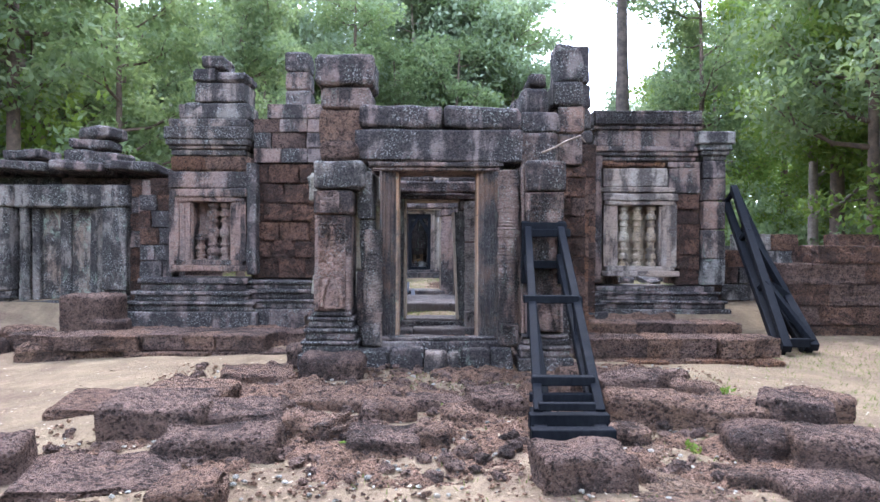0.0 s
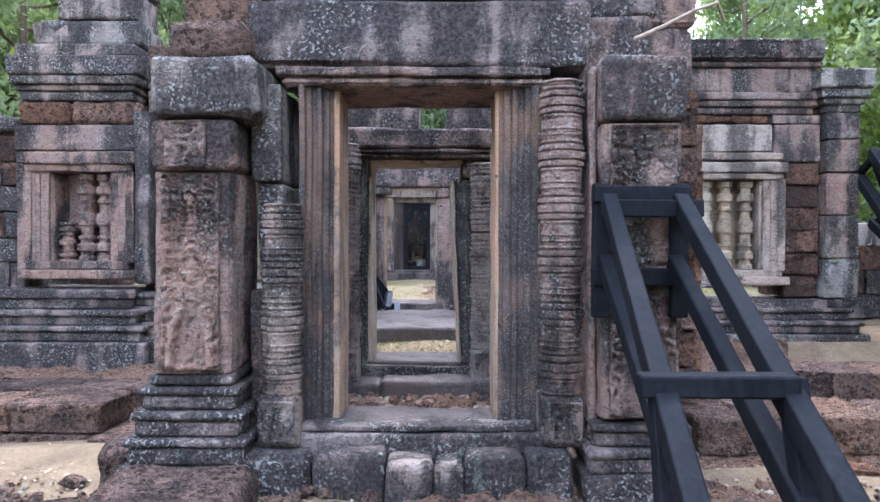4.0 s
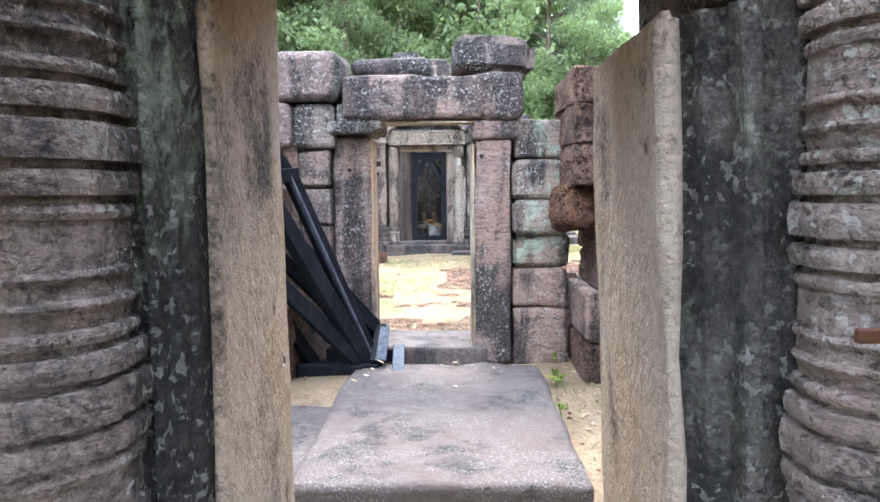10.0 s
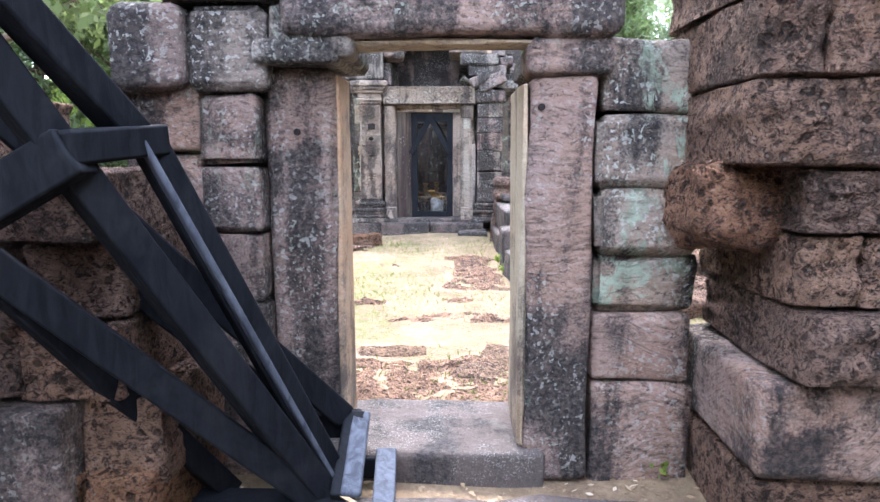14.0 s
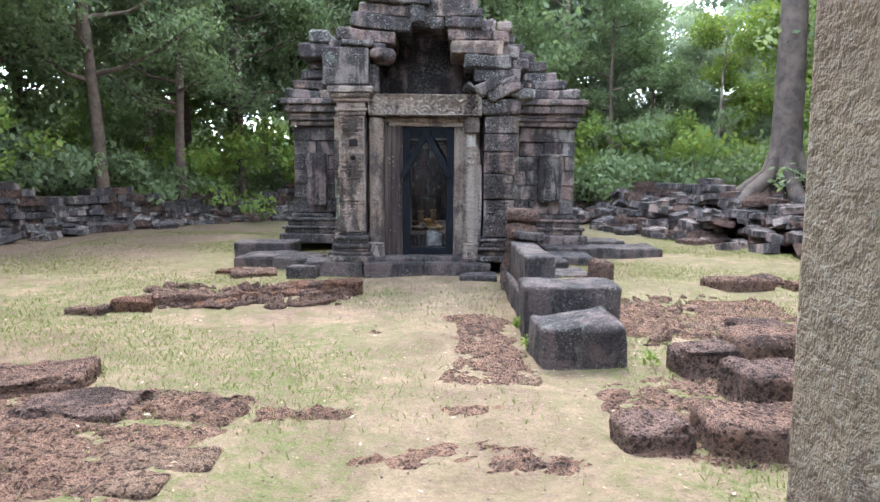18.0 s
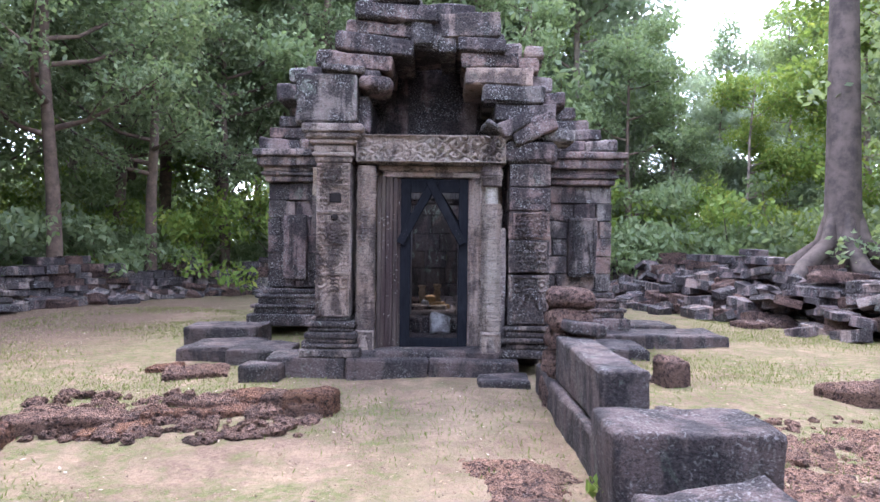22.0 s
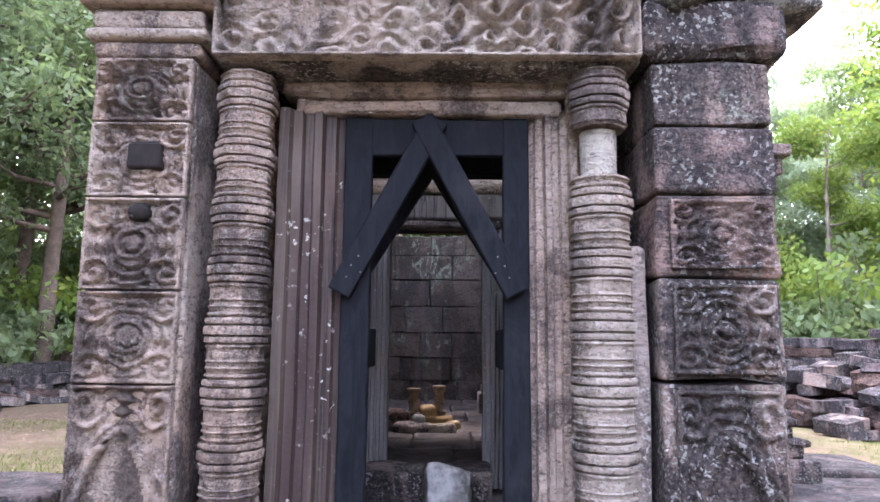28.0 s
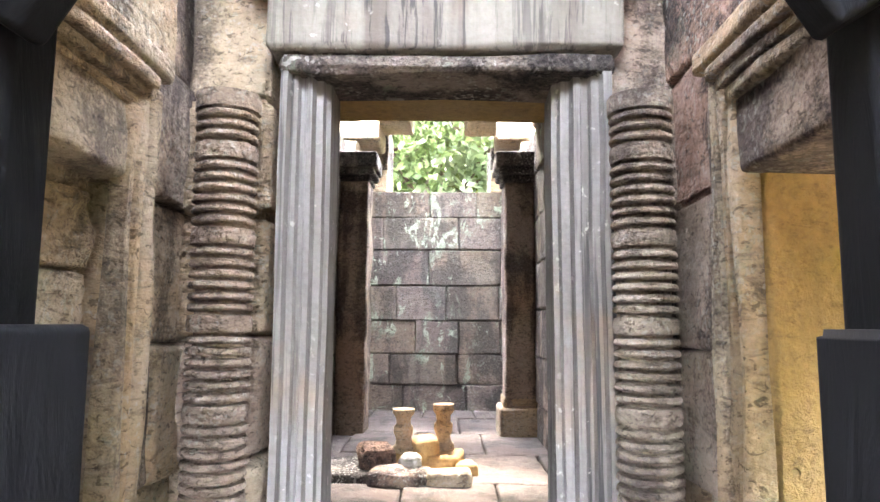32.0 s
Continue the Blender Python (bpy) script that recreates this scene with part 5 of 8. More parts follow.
# ---- timber props ----
def prop_porch():
    p = thing("timber_prop", "black painted timber prop leaning on the porch pilaster", "prop")
    for x, dx in ((0.97, -0.05), (1.34, 0.0)):
        beam((x, 8.83, 1.62), (x - 0.12 + dx - (0.10 if dx else 0.05), 6.35, 0.16), 0.075, 0.095, p, "rail")
        beam((x, 8.90, 1.30), (x - 0.18, 6.5, 0.10), 0.07, 0.09, p, "rail")
    beam((0.90, 8.90, 1.66), (1.42, 8.90, 1.66), 0.07, 0.09, p, "top_bar")
    beam((0.92, 8.78, 1.58), (1.44, 8.78, 1.58), 0.06, 0.09, p, "top_bar")
    for x in (0.95, 1.37):
        beam((x, 8.92, 1.72), (x, 8.92, 1.0), 0.09, 0.06, p, "upright", up=(0, 1, 0))
    beam((0.90, 8.9, 1.22), (1.42, 8.9, 1.22), 0.07, 0.09, p, "cross_bar")
    beam((0.75, 7.58, 0.93), (1.27, 7.58, 0.93), 0.09, 0.075, p, "cross_bar", label="cross bar with worn grey top")
    beam((0.69, 6.62, 0.36), (1.19, 6.62, 0.36), 0.09, 0.075, p, "cross_bar", label="cross bar with worn grey top")
    for x in (0.86, 1.30):
        beam((x - 0.03, 7.60, 0.95), (x - 0.05, 7.45, 0.58), 0.07, 0.08, p, "brace", up=(1, 0, 0))
        beam((x - 0.12, 6.75, 0.06), (x - 0.18, 6.05, 0.06), 0.10, 0.11, p, "base_timber")
    beam((0.62, 6.30, 0.12), (1.22, 6.30, 0.12), 0.11, 0.12, p, "base_timber")
    beam((0.60, 6.06, 0.07), (1.20, 6.06, 0.07), 0.11, 0.13, p, "base_timber")
    beam((0.66, 6.55, 0.24), (1.18, 6.55, 0.24), 0.07, 0.07, p, "base_timber")
    beam((0.68, 6.22, 0.25), (1.10, 6.22, 0.25), 0.06, 0.06, p, "base_timber")


def lattice_prop(name, label, a, b, c, d, steps):
    """Two rails a-b and c-d with cross bars and diagonals."""
    p = thing(name, label, "prop")
    a, b, c, d = (Vector(v) for v in (a, b, c, d))
    back = Vector((0, 0.34, -0.22))
    for u, v in ((a, b), (c, d), (a + back, b + back * 0.5), (c + back, d + back * 0.5)):
        beam(u, v, 0.12, 0.12, p, "rail")
    for s in steps:
        beam(a.lerp(b, s), c.lerp(d, s), 0.11, 0.12, p, "cross_bar")
        beam(a.lerp(b, s), (a + back).lerp(b + back * 0.5, s), 0.07, 0.08, p, "spacer")
        beam(c.lerp(d, s), (c + back).lerp(d + back * 0.5, s), 0.07, 0.08, p, "spacer")
    for s, e in zip(steps, steps[1:]):
        beam(a.lerp(b, s) + Vector((0, -0.03, 0)), c.lerp(d, e) + Vector((0, -0.03, 0)), 0.08, 0.10, p, "diagonal")
    return p


prop_porch()
lattice_prop("timber_prop", "tall black timber lattice prop leaning on the window bay", (5.52, 13.6, 2.55), (4.78, 10.35, 0.02), (5.72, 13.55, 1.9), (5.25, 10.5, 0.02), (0.02, 0.33, 0.66, 0.97))


# ---- second door ----
gate_b = thing("inner_doorway", "sandstone doorway with ringed colonnettes and cracked lintel", "doorway")
block(-0.93, -0.42, 10.78, 11.12, 0.02, 0.22, "slab", gate_b, "step", r=0.03, chip=0.05)
block(-0.41, 0.62, 10.80, 11.12, 0.02, 0.24, "slab", gate_b, "step", r=0.03, chip=0.05)
block(-0.62, 0.40, 11.10, 11.18, 0.18, 0.31, "stone_black", gate_b, "sill_moulding", r=0.015)
block(-0.56, 0.34, 11.18, 11.75, 0.06, 0.335, "slab", gate_b, "sill", r=0.02, label="pale worn door sill")
prism("jamb", jamb_plan(-0.66, -0.56, 11.04, 11.62), 0.24, 2.13, "stone_charcoal", gate_b, "black door jamb with upright mouldings")
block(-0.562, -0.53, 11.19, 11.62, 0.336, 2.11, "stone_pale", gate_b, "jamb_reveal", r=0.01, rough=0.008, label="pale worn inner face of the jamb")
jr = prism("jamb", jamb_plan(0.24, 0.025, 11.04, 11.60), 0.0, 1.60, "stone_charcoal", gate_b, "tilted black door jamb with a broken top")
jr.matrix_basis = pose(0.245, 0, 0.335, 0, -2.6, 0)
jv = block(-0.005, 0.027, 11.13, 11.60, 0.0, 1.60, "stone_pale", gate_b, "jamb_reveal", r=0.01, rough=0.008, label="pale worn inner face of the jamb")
jv.matrix_basis = pose(0.243, 0, 0.335, 0, -2.6, 0) @ jv.matrix_basis
colonnette(gate_b, (-0.735, 11.02, 0.22), 2.02, 0.130, "stone_dusky", 5, "ringed colonnette spotted with lichen")
colonnette(gate_b, (0.455, 11.02, 0.22), 1.86, 0.112, "stone_dusky", 5, "cracked ringed colonnette under an iron band")
block(0.34, 0.62, 10.893, 10.905, 1.478, 1.497, "iron", gate_b, "iron_band", r=0.003, rough=0.001, chip=0.0, label="rusty iron strap")
block(0.27, 0.44, 11.07, 11.62, 1.96, 2.128, "stone_grey", gate_b, "jamb_stone", r=0.03, chip=0.1)
block(0.555, 0.62, 11.0, 11.6, 0.25, 2.2, "stone_charcoal", gate_b, "pilaster_stone", r=0.03, chip=0.06)
block(-0.895, -0.855, 11.0, 11.6, 0.25, 2.2, "stone_grey", gate_b, "pilaster_stone", r=0.03, chip=0.06)
block(-0.90, 0.80, 11.0, 11.72, 2.207, 2.385, "stone_purple", gate_b, "lintel", r=0.03, rough=0.015, seg=0.15, chip=0.08, label="dark cracked lintel over the doorway")
block(-0.74, 0.62, 11.03, 11.7, 2.13, 2.165, "stone_purple", gate_b, "lintel_moulding", r=0.012)
block(-0.80, 0.68, 11.01, 11.71, 2.168, 2.204, "stone_black", gate_b, "lintel_moulding", r=0.012)
block(-0.55, 0.28, 11.15, 11.60, 2.10, 2.128, "stone_pale", gate_b, "lintel_soffit", r=0.01, rough=0.008)
block(-0.98, -0.12, 11.3, 11.95, 2.39, 2.68, "stone", gate_b, "coping_stone", r=0.04, rough=0.02, seg=0.15, chip=0.12)
block(0.13, 0.95, 11.3, 11.95, 2.39, 2.65, "stone", gate_b, "coping_stone", r=0.04, rough=0.02, seg=0.15, chip=0.12)
wall_b = thing("wall_inner_gate", "large sandstone blocks with green and white lichen", "wall", kind="structure")
z = 0.24
for k, h in enumerate((0.30, 0.40, 0.33, 0.30, 0.27, 0.26, 0.28)):
    block(0.625 + 0.012 * (k % 3), 1.36, 11.03 + 0.022 * (k * 5 % 3), 11.65, z, z + h - 0.012, ("stone_mossy", "stone_black", "stone_mossy")[k % 3], wall_b, "stone", r=0.04, rough=0.022, seg=0.11, chip=0.08)
    z += h
courses(wall_b, "x", -1.3, -0.90, 11.05, 11.65, (0.30, 0.36, 0.30, 0.30, 0.34, 0.34), 0.24, 0.5, ("stone_lichen", "stone_grey", "stone_lichen"), jit=0.03)


def rubble(name, label, n, x0, x1, y0, y1, lo, hi, mats, z=None, top=None):
    """Broken stones heaped on a floor; one thing of many pieces."""
    r = np.random.default_rng(n)
    vs, fs, off = [], [], 0
    idx, faces = shell(3, 3, 3)
    for k in range(n):
        s = r.uniform(lo, hi) * np.array([1, r.uniform(0.6, 1), r.uniform(0.35, 0.7)])
        p = (idx - 1) * 0.5
        p = p / np.maximum(np.linalg.norm(p, axis=1), 1e-6)[:, None] * 0.55 * r.uniform(0.75, 1.2, (len(p), 1)) * s
        a, b = r.uniform(0, 6.28), r.uniform(-0.4, 0.4)
        R = np.array(Euler((b, b * 0.7, a)).to_matrix())
        x, y = r.uniform(x0, x1), r.uniform(y0, y1)
        base = top(x, y) if top else float(rise(np.array(x), np.array(y))) if z is None else z
        vs.append(p @ R.T + (x, y, base + s[2] * 0.18))
        fs += [[i + off for i in f] for f in faces]
        off += len(idx)
    ob = put(name, mesh_of(name, np.vstack(vs), fs, M[mats], False))
    return tagged(ob, label, "rubble", kind="stuff")


rubble("stone_chips", "broken sandstone chips on the porch floor", 330, -0.8, 1.1, 9.98, 10.8, 0.03, 0.11, "stone_red")
rubble("stone_chips", "pale stone chips on the porch floor", 150, -0.8, 1.1, 9.98, 10.8, 0.025, 0.09, "stone_ochre")
rubble("stone_chips", "dark stone chips on the porch floor", 160, -0.8, 1.1, 9.98, 10.8, 0.05, 0.16, "laterite")

# ---- open hall between the doors ----
slab = thing("floor_slab", "large grey sandstone floor slab strewn with leaves", "slab")
block(-0.86, 0.46, 12.76, 14.72, 0.22, 0.43, "slab", slab, "slab", r=0.03, rough=0.02, seg=0.18, chip=0.10)
slab2 = thing("floor_slab", "low worn sandstone slab sunk in the sand", "slab")
block(-2.3, -0.87, 12.70, 14.05, 0.15, 0.345, "slab", slab2, "slab", r=0.03, rough=0.02, seg=0.18, chip=0.10)
lat_w = thing("wall_hall_west", "ruined dark laterite wall with one sandstone block", "wall", kind="structure")
courses(lat_w, "x", -3.6, -1.26, 14.35, 15.0, (0.30, 0.32), 0.08, 0.6, ("laterite", "laterite_red"), "rough", jit=0.04)
block(-2.15, -1.53, 14.28, 14.95, 0.60, 0.93, "stone_purple", lat_w, "stone", r=0.02, label="dark sandstone block with black stains")
courses(lat_w, "x", -1.53, -1.24, 14.40, 15.0, (0.32,), 0.62, 0.4, ("laterite",), "rough")
courses(lat_w, "x", -3.6, -2.16, 14.35, 15.0, (0.32,), 0.62, 0.6, ("laterite",), "rough")
courses(lat_w, "x", -3.6, -1.35, 14.35, 15.0, (0.26, 0.26, 0.24, 0.26), 0.94, 0.42, ("laterite", "laterite_dark"), "rough", jit=0.07, top=lambda a: 1.5 + (-1.3 - a) * 0.55)
lat_e = thing("wall_hall_east", "thick laterite wall on a sandstone course", "wall", kind="structure")
courses(lat_e, "x", 0.76, 3.6, 14.45, 15.3, (0.42,), 0.20, 1.0, ("laterite_red", "laterite"), "fine", jit=0.02)
block(0.76, 2.02, 14.44, 15.3, 0.635, 0.98, "stone_red", lat_e, "stone", r=0.03, rough=0.012, chip=0.06, label="long rosy sandstone course")
block(2.03, 3.6, 14.44, 15.3, 0.635, 0.98, "stone_red", lat_e, "stone", r=0.03)
courses(lat_e, "x", 0.86, 3.6, 14.42, 15.3, (0.24, 0.25, 0.22), 0.99, 0.55, ("laterite_dark", "laterite"), "rough", jit=0.06)
courses(lat_e, "x", 0.66, 3.6, 14.42, 15.3, (0.28, 0.26, 0.24), 1.70, 0.52, ("laterite_dark", "laterite"), "rough", jit=0.05, top=lambda a: 2.46 if a < 1.6 else 2.46 - (a - 1.6) * 0.5)
block(0.60, 0.90, 14.60, 15.2, 1.40, 1.72, "laterite_red", lat_e, "stone", r=0.08, rough=0.04)

# ---- third door, into the court ----
gate_c = thing("court_doorway", "plain sandstone doorway with slab jambs and heavy lintel", "doorway")
block(-1.05, -0.765, 15.09, 15.42, 0.38, 2.10, "stone_purple", gate_c, "jamb", r=0.025, rough=0.012, seg=0.15, chip=0.05, label="dark purple upright jamb slab")
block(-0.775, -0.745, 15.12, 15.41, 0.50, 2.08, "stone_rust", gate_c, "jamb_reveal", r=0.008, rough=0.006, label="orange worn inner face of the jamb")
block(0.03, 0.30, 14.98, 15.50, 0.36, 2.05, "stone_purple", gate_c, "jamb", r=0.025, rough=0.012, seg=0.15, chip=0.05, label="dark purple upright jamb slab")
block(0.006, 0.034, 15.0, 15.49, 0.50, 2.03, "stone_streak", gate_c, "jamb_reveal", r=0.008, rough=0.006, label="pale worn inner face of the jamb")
# flat dark discs stand in for the shade inside two peg holes
for x, zz in ((0.08, 1.93), (-0.92, 1.84)):
    lathe("peg_hole", [(0, 0.014), (0.02, 0.014)], "nail", gate_c, (x, 14.972, zz), 10).matrix_basis = pose(x, 14.964 if x > 0 else 15.074, zz, -90, 0, 0)
# near-black that paints the shade of a hole on solid pieces
M["hole"] = plain_mat("painted_hole_black", (0.012, 0.010, 0.010), (0.02, 0.016, 0.015), 20, 1.0, 0.0)
for ob in gate_c.children:
    if ob.name.startswith("peg_hole"):
        ob.data.materials[0] = M["hole"]
block(-0.86, 0.12, 14.93, 15.55, 0.16, 0.50, "slab", gate_c, "sill", r=0.025, rough=0.012, chip=0.05, label="pale worn threshold slab")
block(-0.95, 0.38, 14.92, 15.24, 2.20, 2.52, "stone_purple", gate_c, "lintel", r=0.04, rough=0.02, seg=0.15, chip=0.10, label="heavy dark lintel")
block(-0.80, 0.16, 14.99, 15.20, 2.175, 2.195, "stone_ochre", gate_c, "lintel_soffit", r=0.012)
block(0.02, 0.36, 14.95, 15.55, 2.055, 2.195, "stone_purple", gate_c, "stone", r=0.03)
block(-1.06, -0.72, 14.95, 15.55, 2.105, 2.195, "stone_grey", gate_c, "stone", r=0.02)
block(-1.0, -0.66, 14.95, 15.55, 2.12, 2.33, "stone_grey", gate_c, "stone", r=0.03)
block(-1.44, -0.96, 14.92, 15.5, 2.34, 2.70, "stone_black", gate_c, "stone", r=0.05, rough=0.02, chip=0.1)
block(-0.12, 0.46, 14.95, 15.55, 2.53, 2.80, "stone_black", gate_c, "stone", r=0.06, rough=0.03, chip=0.12, turn=(0, 4, 3))
block(-0.9, -0.3, 15.0, 15.5, 2.53, 2.66, "stone_black", gate_c, "stone", r=0.05, rough=0.03, chip=0.1)
wall_c = thing("wall_court_gate", "sandstone block wall with mossy stains", "wall", kind="structure")
for k, (z0, z1, m) in enumerate(((0.30, 0.78, "stone_red"), (0.79, 1.08, "stone_red"), (1.09, 1.33, "stone_mossy"), (1.34, 1.60, "stone_mossy"), (1.61, 1.90, "stone_mossy"), (1.91, 2.20, "stone_mossy"))):
    block(0.315, 0.74 - 0.015 * (k % 2), 15.0 + 0.01 * (k % 3), 15.55, z0, z1, m, wall_c, "stone", r=0.03, rough=0.018, chip=0.08)
for k, (z0, z1) in enumerate(((0.30, 0.72), (0.73, 1.12), (1.13, 1.42), (1.43, 1.70), (1.71, 1.99))):
    block(-1.30, -1.06, 15.0, 15.55, z0, z1, "stone_purple", wall_c, "stone", r=0.02, chip=0.05)
    block(-1.62, -1.305, 15.02, 15.55, z0 + 0.05, z1 + 0.05, "stone_red", wall_c, "stone", r=0.02, chip=0.05)
block(-1.62, -1.33, 14.93, 15.5, 2.0, 2.33, "stone_black", wall_c, "stone", r=0.04, chip=0.08)
block(-1.325, -1.01, 14.97, 15.5, 2.0, 2.33, "stone_grey", wall_c, "stone", r=0.03, chip=0.06)
courses(wall_c, "x", -3.6, -1.63, 15.1, 15.6, (0.34, 0.34, 0.32), 0.15, 0.6, ("laterite", "stone_purple"), "rough")


def prop_hall():
    p = thing("timber_prop", "black timber prop frame standing beside the court doorway", "prop")
    for p0, p1, w, h, name in (
            ((-1.65, 13.5, 2.54), (-1.62, 14.05, 1.56), 0.11, 0.09, "rail"), ((-1.62, 14.05, 1.53), (-0.79, 14.69, 0.42), 0.11, 0.10, "rail"),
            ((-1.75, 13.58, 2.78), (-0.77, 14.72, 0.42), 0.11, 0.10, "rail"),
            ((-1.55, 13.6, 2.54), (-1.20, 14.28, 1.78), 0.10, 0.09, "rail"), ((-1.19, 14.29, 1.80), (-0.73, 14.78, 0.44), 0.06, 0.10, "rail"),
            ((-1.66, 14.25, 1.92), (-0.74, 14.95, 0.66), 0.09, 0.10, "rail"), ((-1.47, 14.48, 1.40), (-0.84, 14.98, 0.55), 0.08, 0.09, "rail"),
            ((-1.58, 14.12, 1.42), (-1.16, 14.76, 0.42), 0.08, 0.09, "rail"),
            ((-1.70, 14.02, 1.50), (-1.26, 14.05, 1.755), 0.10, 0.13, "cross_bar"), ((-1.30, 14.03, 1.76), (-1.18, 14.34, 1.79), 0.12, 0.09, "cross_bar"),
            ((-1.26, 14.66, 0.40), (-0.67, 14.66, 0.40), 0.12, 0.11, "base_timber"), ((-1.05, 14.98, 0.60), (-0.66, 14.96, 0.62), 0.08, 0.10, "base_timber"),
            ((-0.69, 14.64, 0.44), (-0.68, 14.97, 0.64), 0.09, 0.10, "base_timber"), ((-1.1, 14.95, 0.45), (-0.55, 14.95, 0.44), 0.09, 0.09, "base_timber")):
        beam(p0, p1, w, h, p, name)
    # two thin pale strips added to paint lit edges on the timbers
    beam((-1.185, 14.235, 1.80), (-0.725, 14.725, 0.46), 0.05, 0.02, p, "batten", label="pale grey strip painting a lit timber edge", mat="timber_grey")
    beam((-0.655, 14.62, 0.475), (-0.655, 14.95, 0.67), 0.075, 0.03, p, "batten", label="pale grey strip painting a lit timber edge", mat="timber_grey")
    beam((-0.525, 14.48, 0.40), (-0.55, 14.94, 0.50), 0.085, 0.05, p, "wedge", label="grey weathered timber offcut", mat="timber_grey")
    for x in (-1.02, -0.88):
        beam((x, 14.60, 0.42), (x + 0.1, 14.60, 0.42), 0.05, 0.06, p, "wedge")


prop_hall()


# ---- court ----
laterite_stones(((-1.75, 23.35, 0.34, 0.3, 0.136, 10), (-1.72, 23.4, 0.44, 0.36, 0.2, -8), (-1.95, 23.6, 0.5, 0.4, 0.124, 0), (-2.3, 23.7, 0.5, 0.4, 0.087, 8), (-2.65, 23.5, 0.45, 0.4, 0.099, -5), (-2.95, 23.2, 0.4, 0.35, 0.087, 0), (-3.3, 23.1, 0.4, 0.35, 0.062, 9), (-3.2, 22.7, 0.5, 0.35, 0.06, 4), (-3.65, 22.9, 0.75, 0.45, 0.124, 22), (-4.0, 22.3, 0.42, 0.35, 0.136, 12), (-4.35, 22.0, 0.4, 0.3, 0.074, 0), (-2.5, 23.2, 0.7, 0.3, 0.06, 25), (-3.4, 25.0, 0.7, 0.5, 0.062, 20), (-3.9, 25.3, 0.4, 0.3, 0.062, 0)), "reddish laterite block of a broken kerb in the grass", "kerb blocks", ("laterite", "laterite_red"))
laterite_stones(((2.6, 20.15, 1.1, 0.55, 0.28, -8), (1.75, 20.0, 0.5, 0.4, 0.22, 5), (2.3, 19.1, 0.9, 0.5, 0.24, -24), (1.9, 19.3, 0.5, 0.45, 0.26, 0), (1.75, 18.6, 1.1, 0.45, 0.2, -4), (0.9, 18.62, 0.42, 0.35, 0.16, 9), (2.7, 18.7, 0.8, 0.5, 0.22, 6), (2.9, 21.5, 0.6, 0.35, 0.12, 12), (3.9, 24.3, 0.9, 0.6, 0.16, 20), (4.5, 24.7, 0.4, 0.35, 0.14, 0), (4.9, 24.2, 0.6, 0.4, 0.1, 0), (2.0, 24.75, 0.30, 0.30, 0.30, 20), (-3.3, 19.3, 0.8, 0.5, 0.10, 14), (-2.7, 18.9, 0.7, 0.5, 0.06, 0)), "rough laterite block lying in the court", "court blocks", ("laterite", "laterite_dark"))


def paving(n, areas, seed):
    """Worn laterite paving set almost flush with the sand."""
    r = np.random.default_rng(seed)
    p = thing("laterite_paving", "patches of worn laterite paving flush with the sand", "paving", kind="structure")
    for x0, x1, y0, y1, k in areas:
        for _ in range(k):
            x, y = r.uniform(x0, x1), r.uniform(y0, y1)
            SEED[0] += 1
            sx, sy = r.uniform(0.3, 0.7), r.uniform(0.25, 0.45)
            me = rock_mesh("paver", sx, sy, 0.16, M["paver"], 0.035, 0.022, 0.09, SEED[0], 0.07)
            z = float(rise(np.array(x), np.array(y)))
            put("paver", me, p, "", pose(x, y, z - 0.072 + r.uniform(0, 0.012), r.uniform(-2, 2), r.uniform(-2, 2), r.uniform(-12, 12)))


paving(0, ((-0.8, 0.6, 16.2, 17.2, 5), (1.2, 3.2, 21.0, 23.2, 5), (-3.6, -1.6, 17.6, 19.4, 6), (-0.3, 0.5, 19.8, 22.0, 4)), 5)
paving(0, ((1.2, 2.4, 7.2, 8.9, 4), (-3.4, -1.6, 4.6, 6.0, 7), (1.2, 3.2, 4.8, 6.2, 7)), 11)

# low wall beside the path
low = thing("boundary_wall", "low wall of large black-stained sandstone blocks beside the path", "wall")
block(0.43, 1.02, 21.5, 24.3, 0.1, 0.56, "slab_dark", low, "base_course", r=0.03, rough=0.02, seg=0.2, chip=0.06)
block(0.48, 0.80, 21.62, 23.3, 0.57, 0.97, "slab_dark", low, "upright_block", r=0.025, rough=0.014, seg=0.2, chip=0.05)
block(0.40, 1.32, 20.95, 21.52, 0.12, 0.76, "slab_dark", low, "end_block", r=0.03, rough=0.02, seg=0.15, chip=0.08)
block(0.95, 1.36, 21.45, 22.0, 0.12, 0.66, "slab_dark", low, "end_block", r=0.03, rough=0.02, chip=0.06)
for z0, z1 in ((0.2, 0.5), (0.51, 0.78), (0.79, 1.0), (1.01, 1.2), (1.21, 1.36)):
    block(0.46 + rng.uniform(-0.03, 0.03), 0.86, 23.4, 23.95, z0, z1, "laterite_dark", low, "pillar_block", r=0.07, rough=0.035, seg=0.12, chip=0.08)
fallen = block(0.42, 1.14, 20.1, 20.72, 0.12, 0.58, "slab_dark", None, "fallen_block", r=0.05, rough=0.035, seg=0.12, chip=0.16, turn=(2, -3, 3))
tagged(fallen, "broken purple sandstone block at the end of the wall", "stone")
cap = block(0.55, 0.9, 23.2, 23.5, 0.98, 1.10, "slab_dark", None, "fallen_block", r=0.03, rough=0.02, turn=(0, 8, 12))
tagged(cap, "small dark stone lying on the wall", "stone")

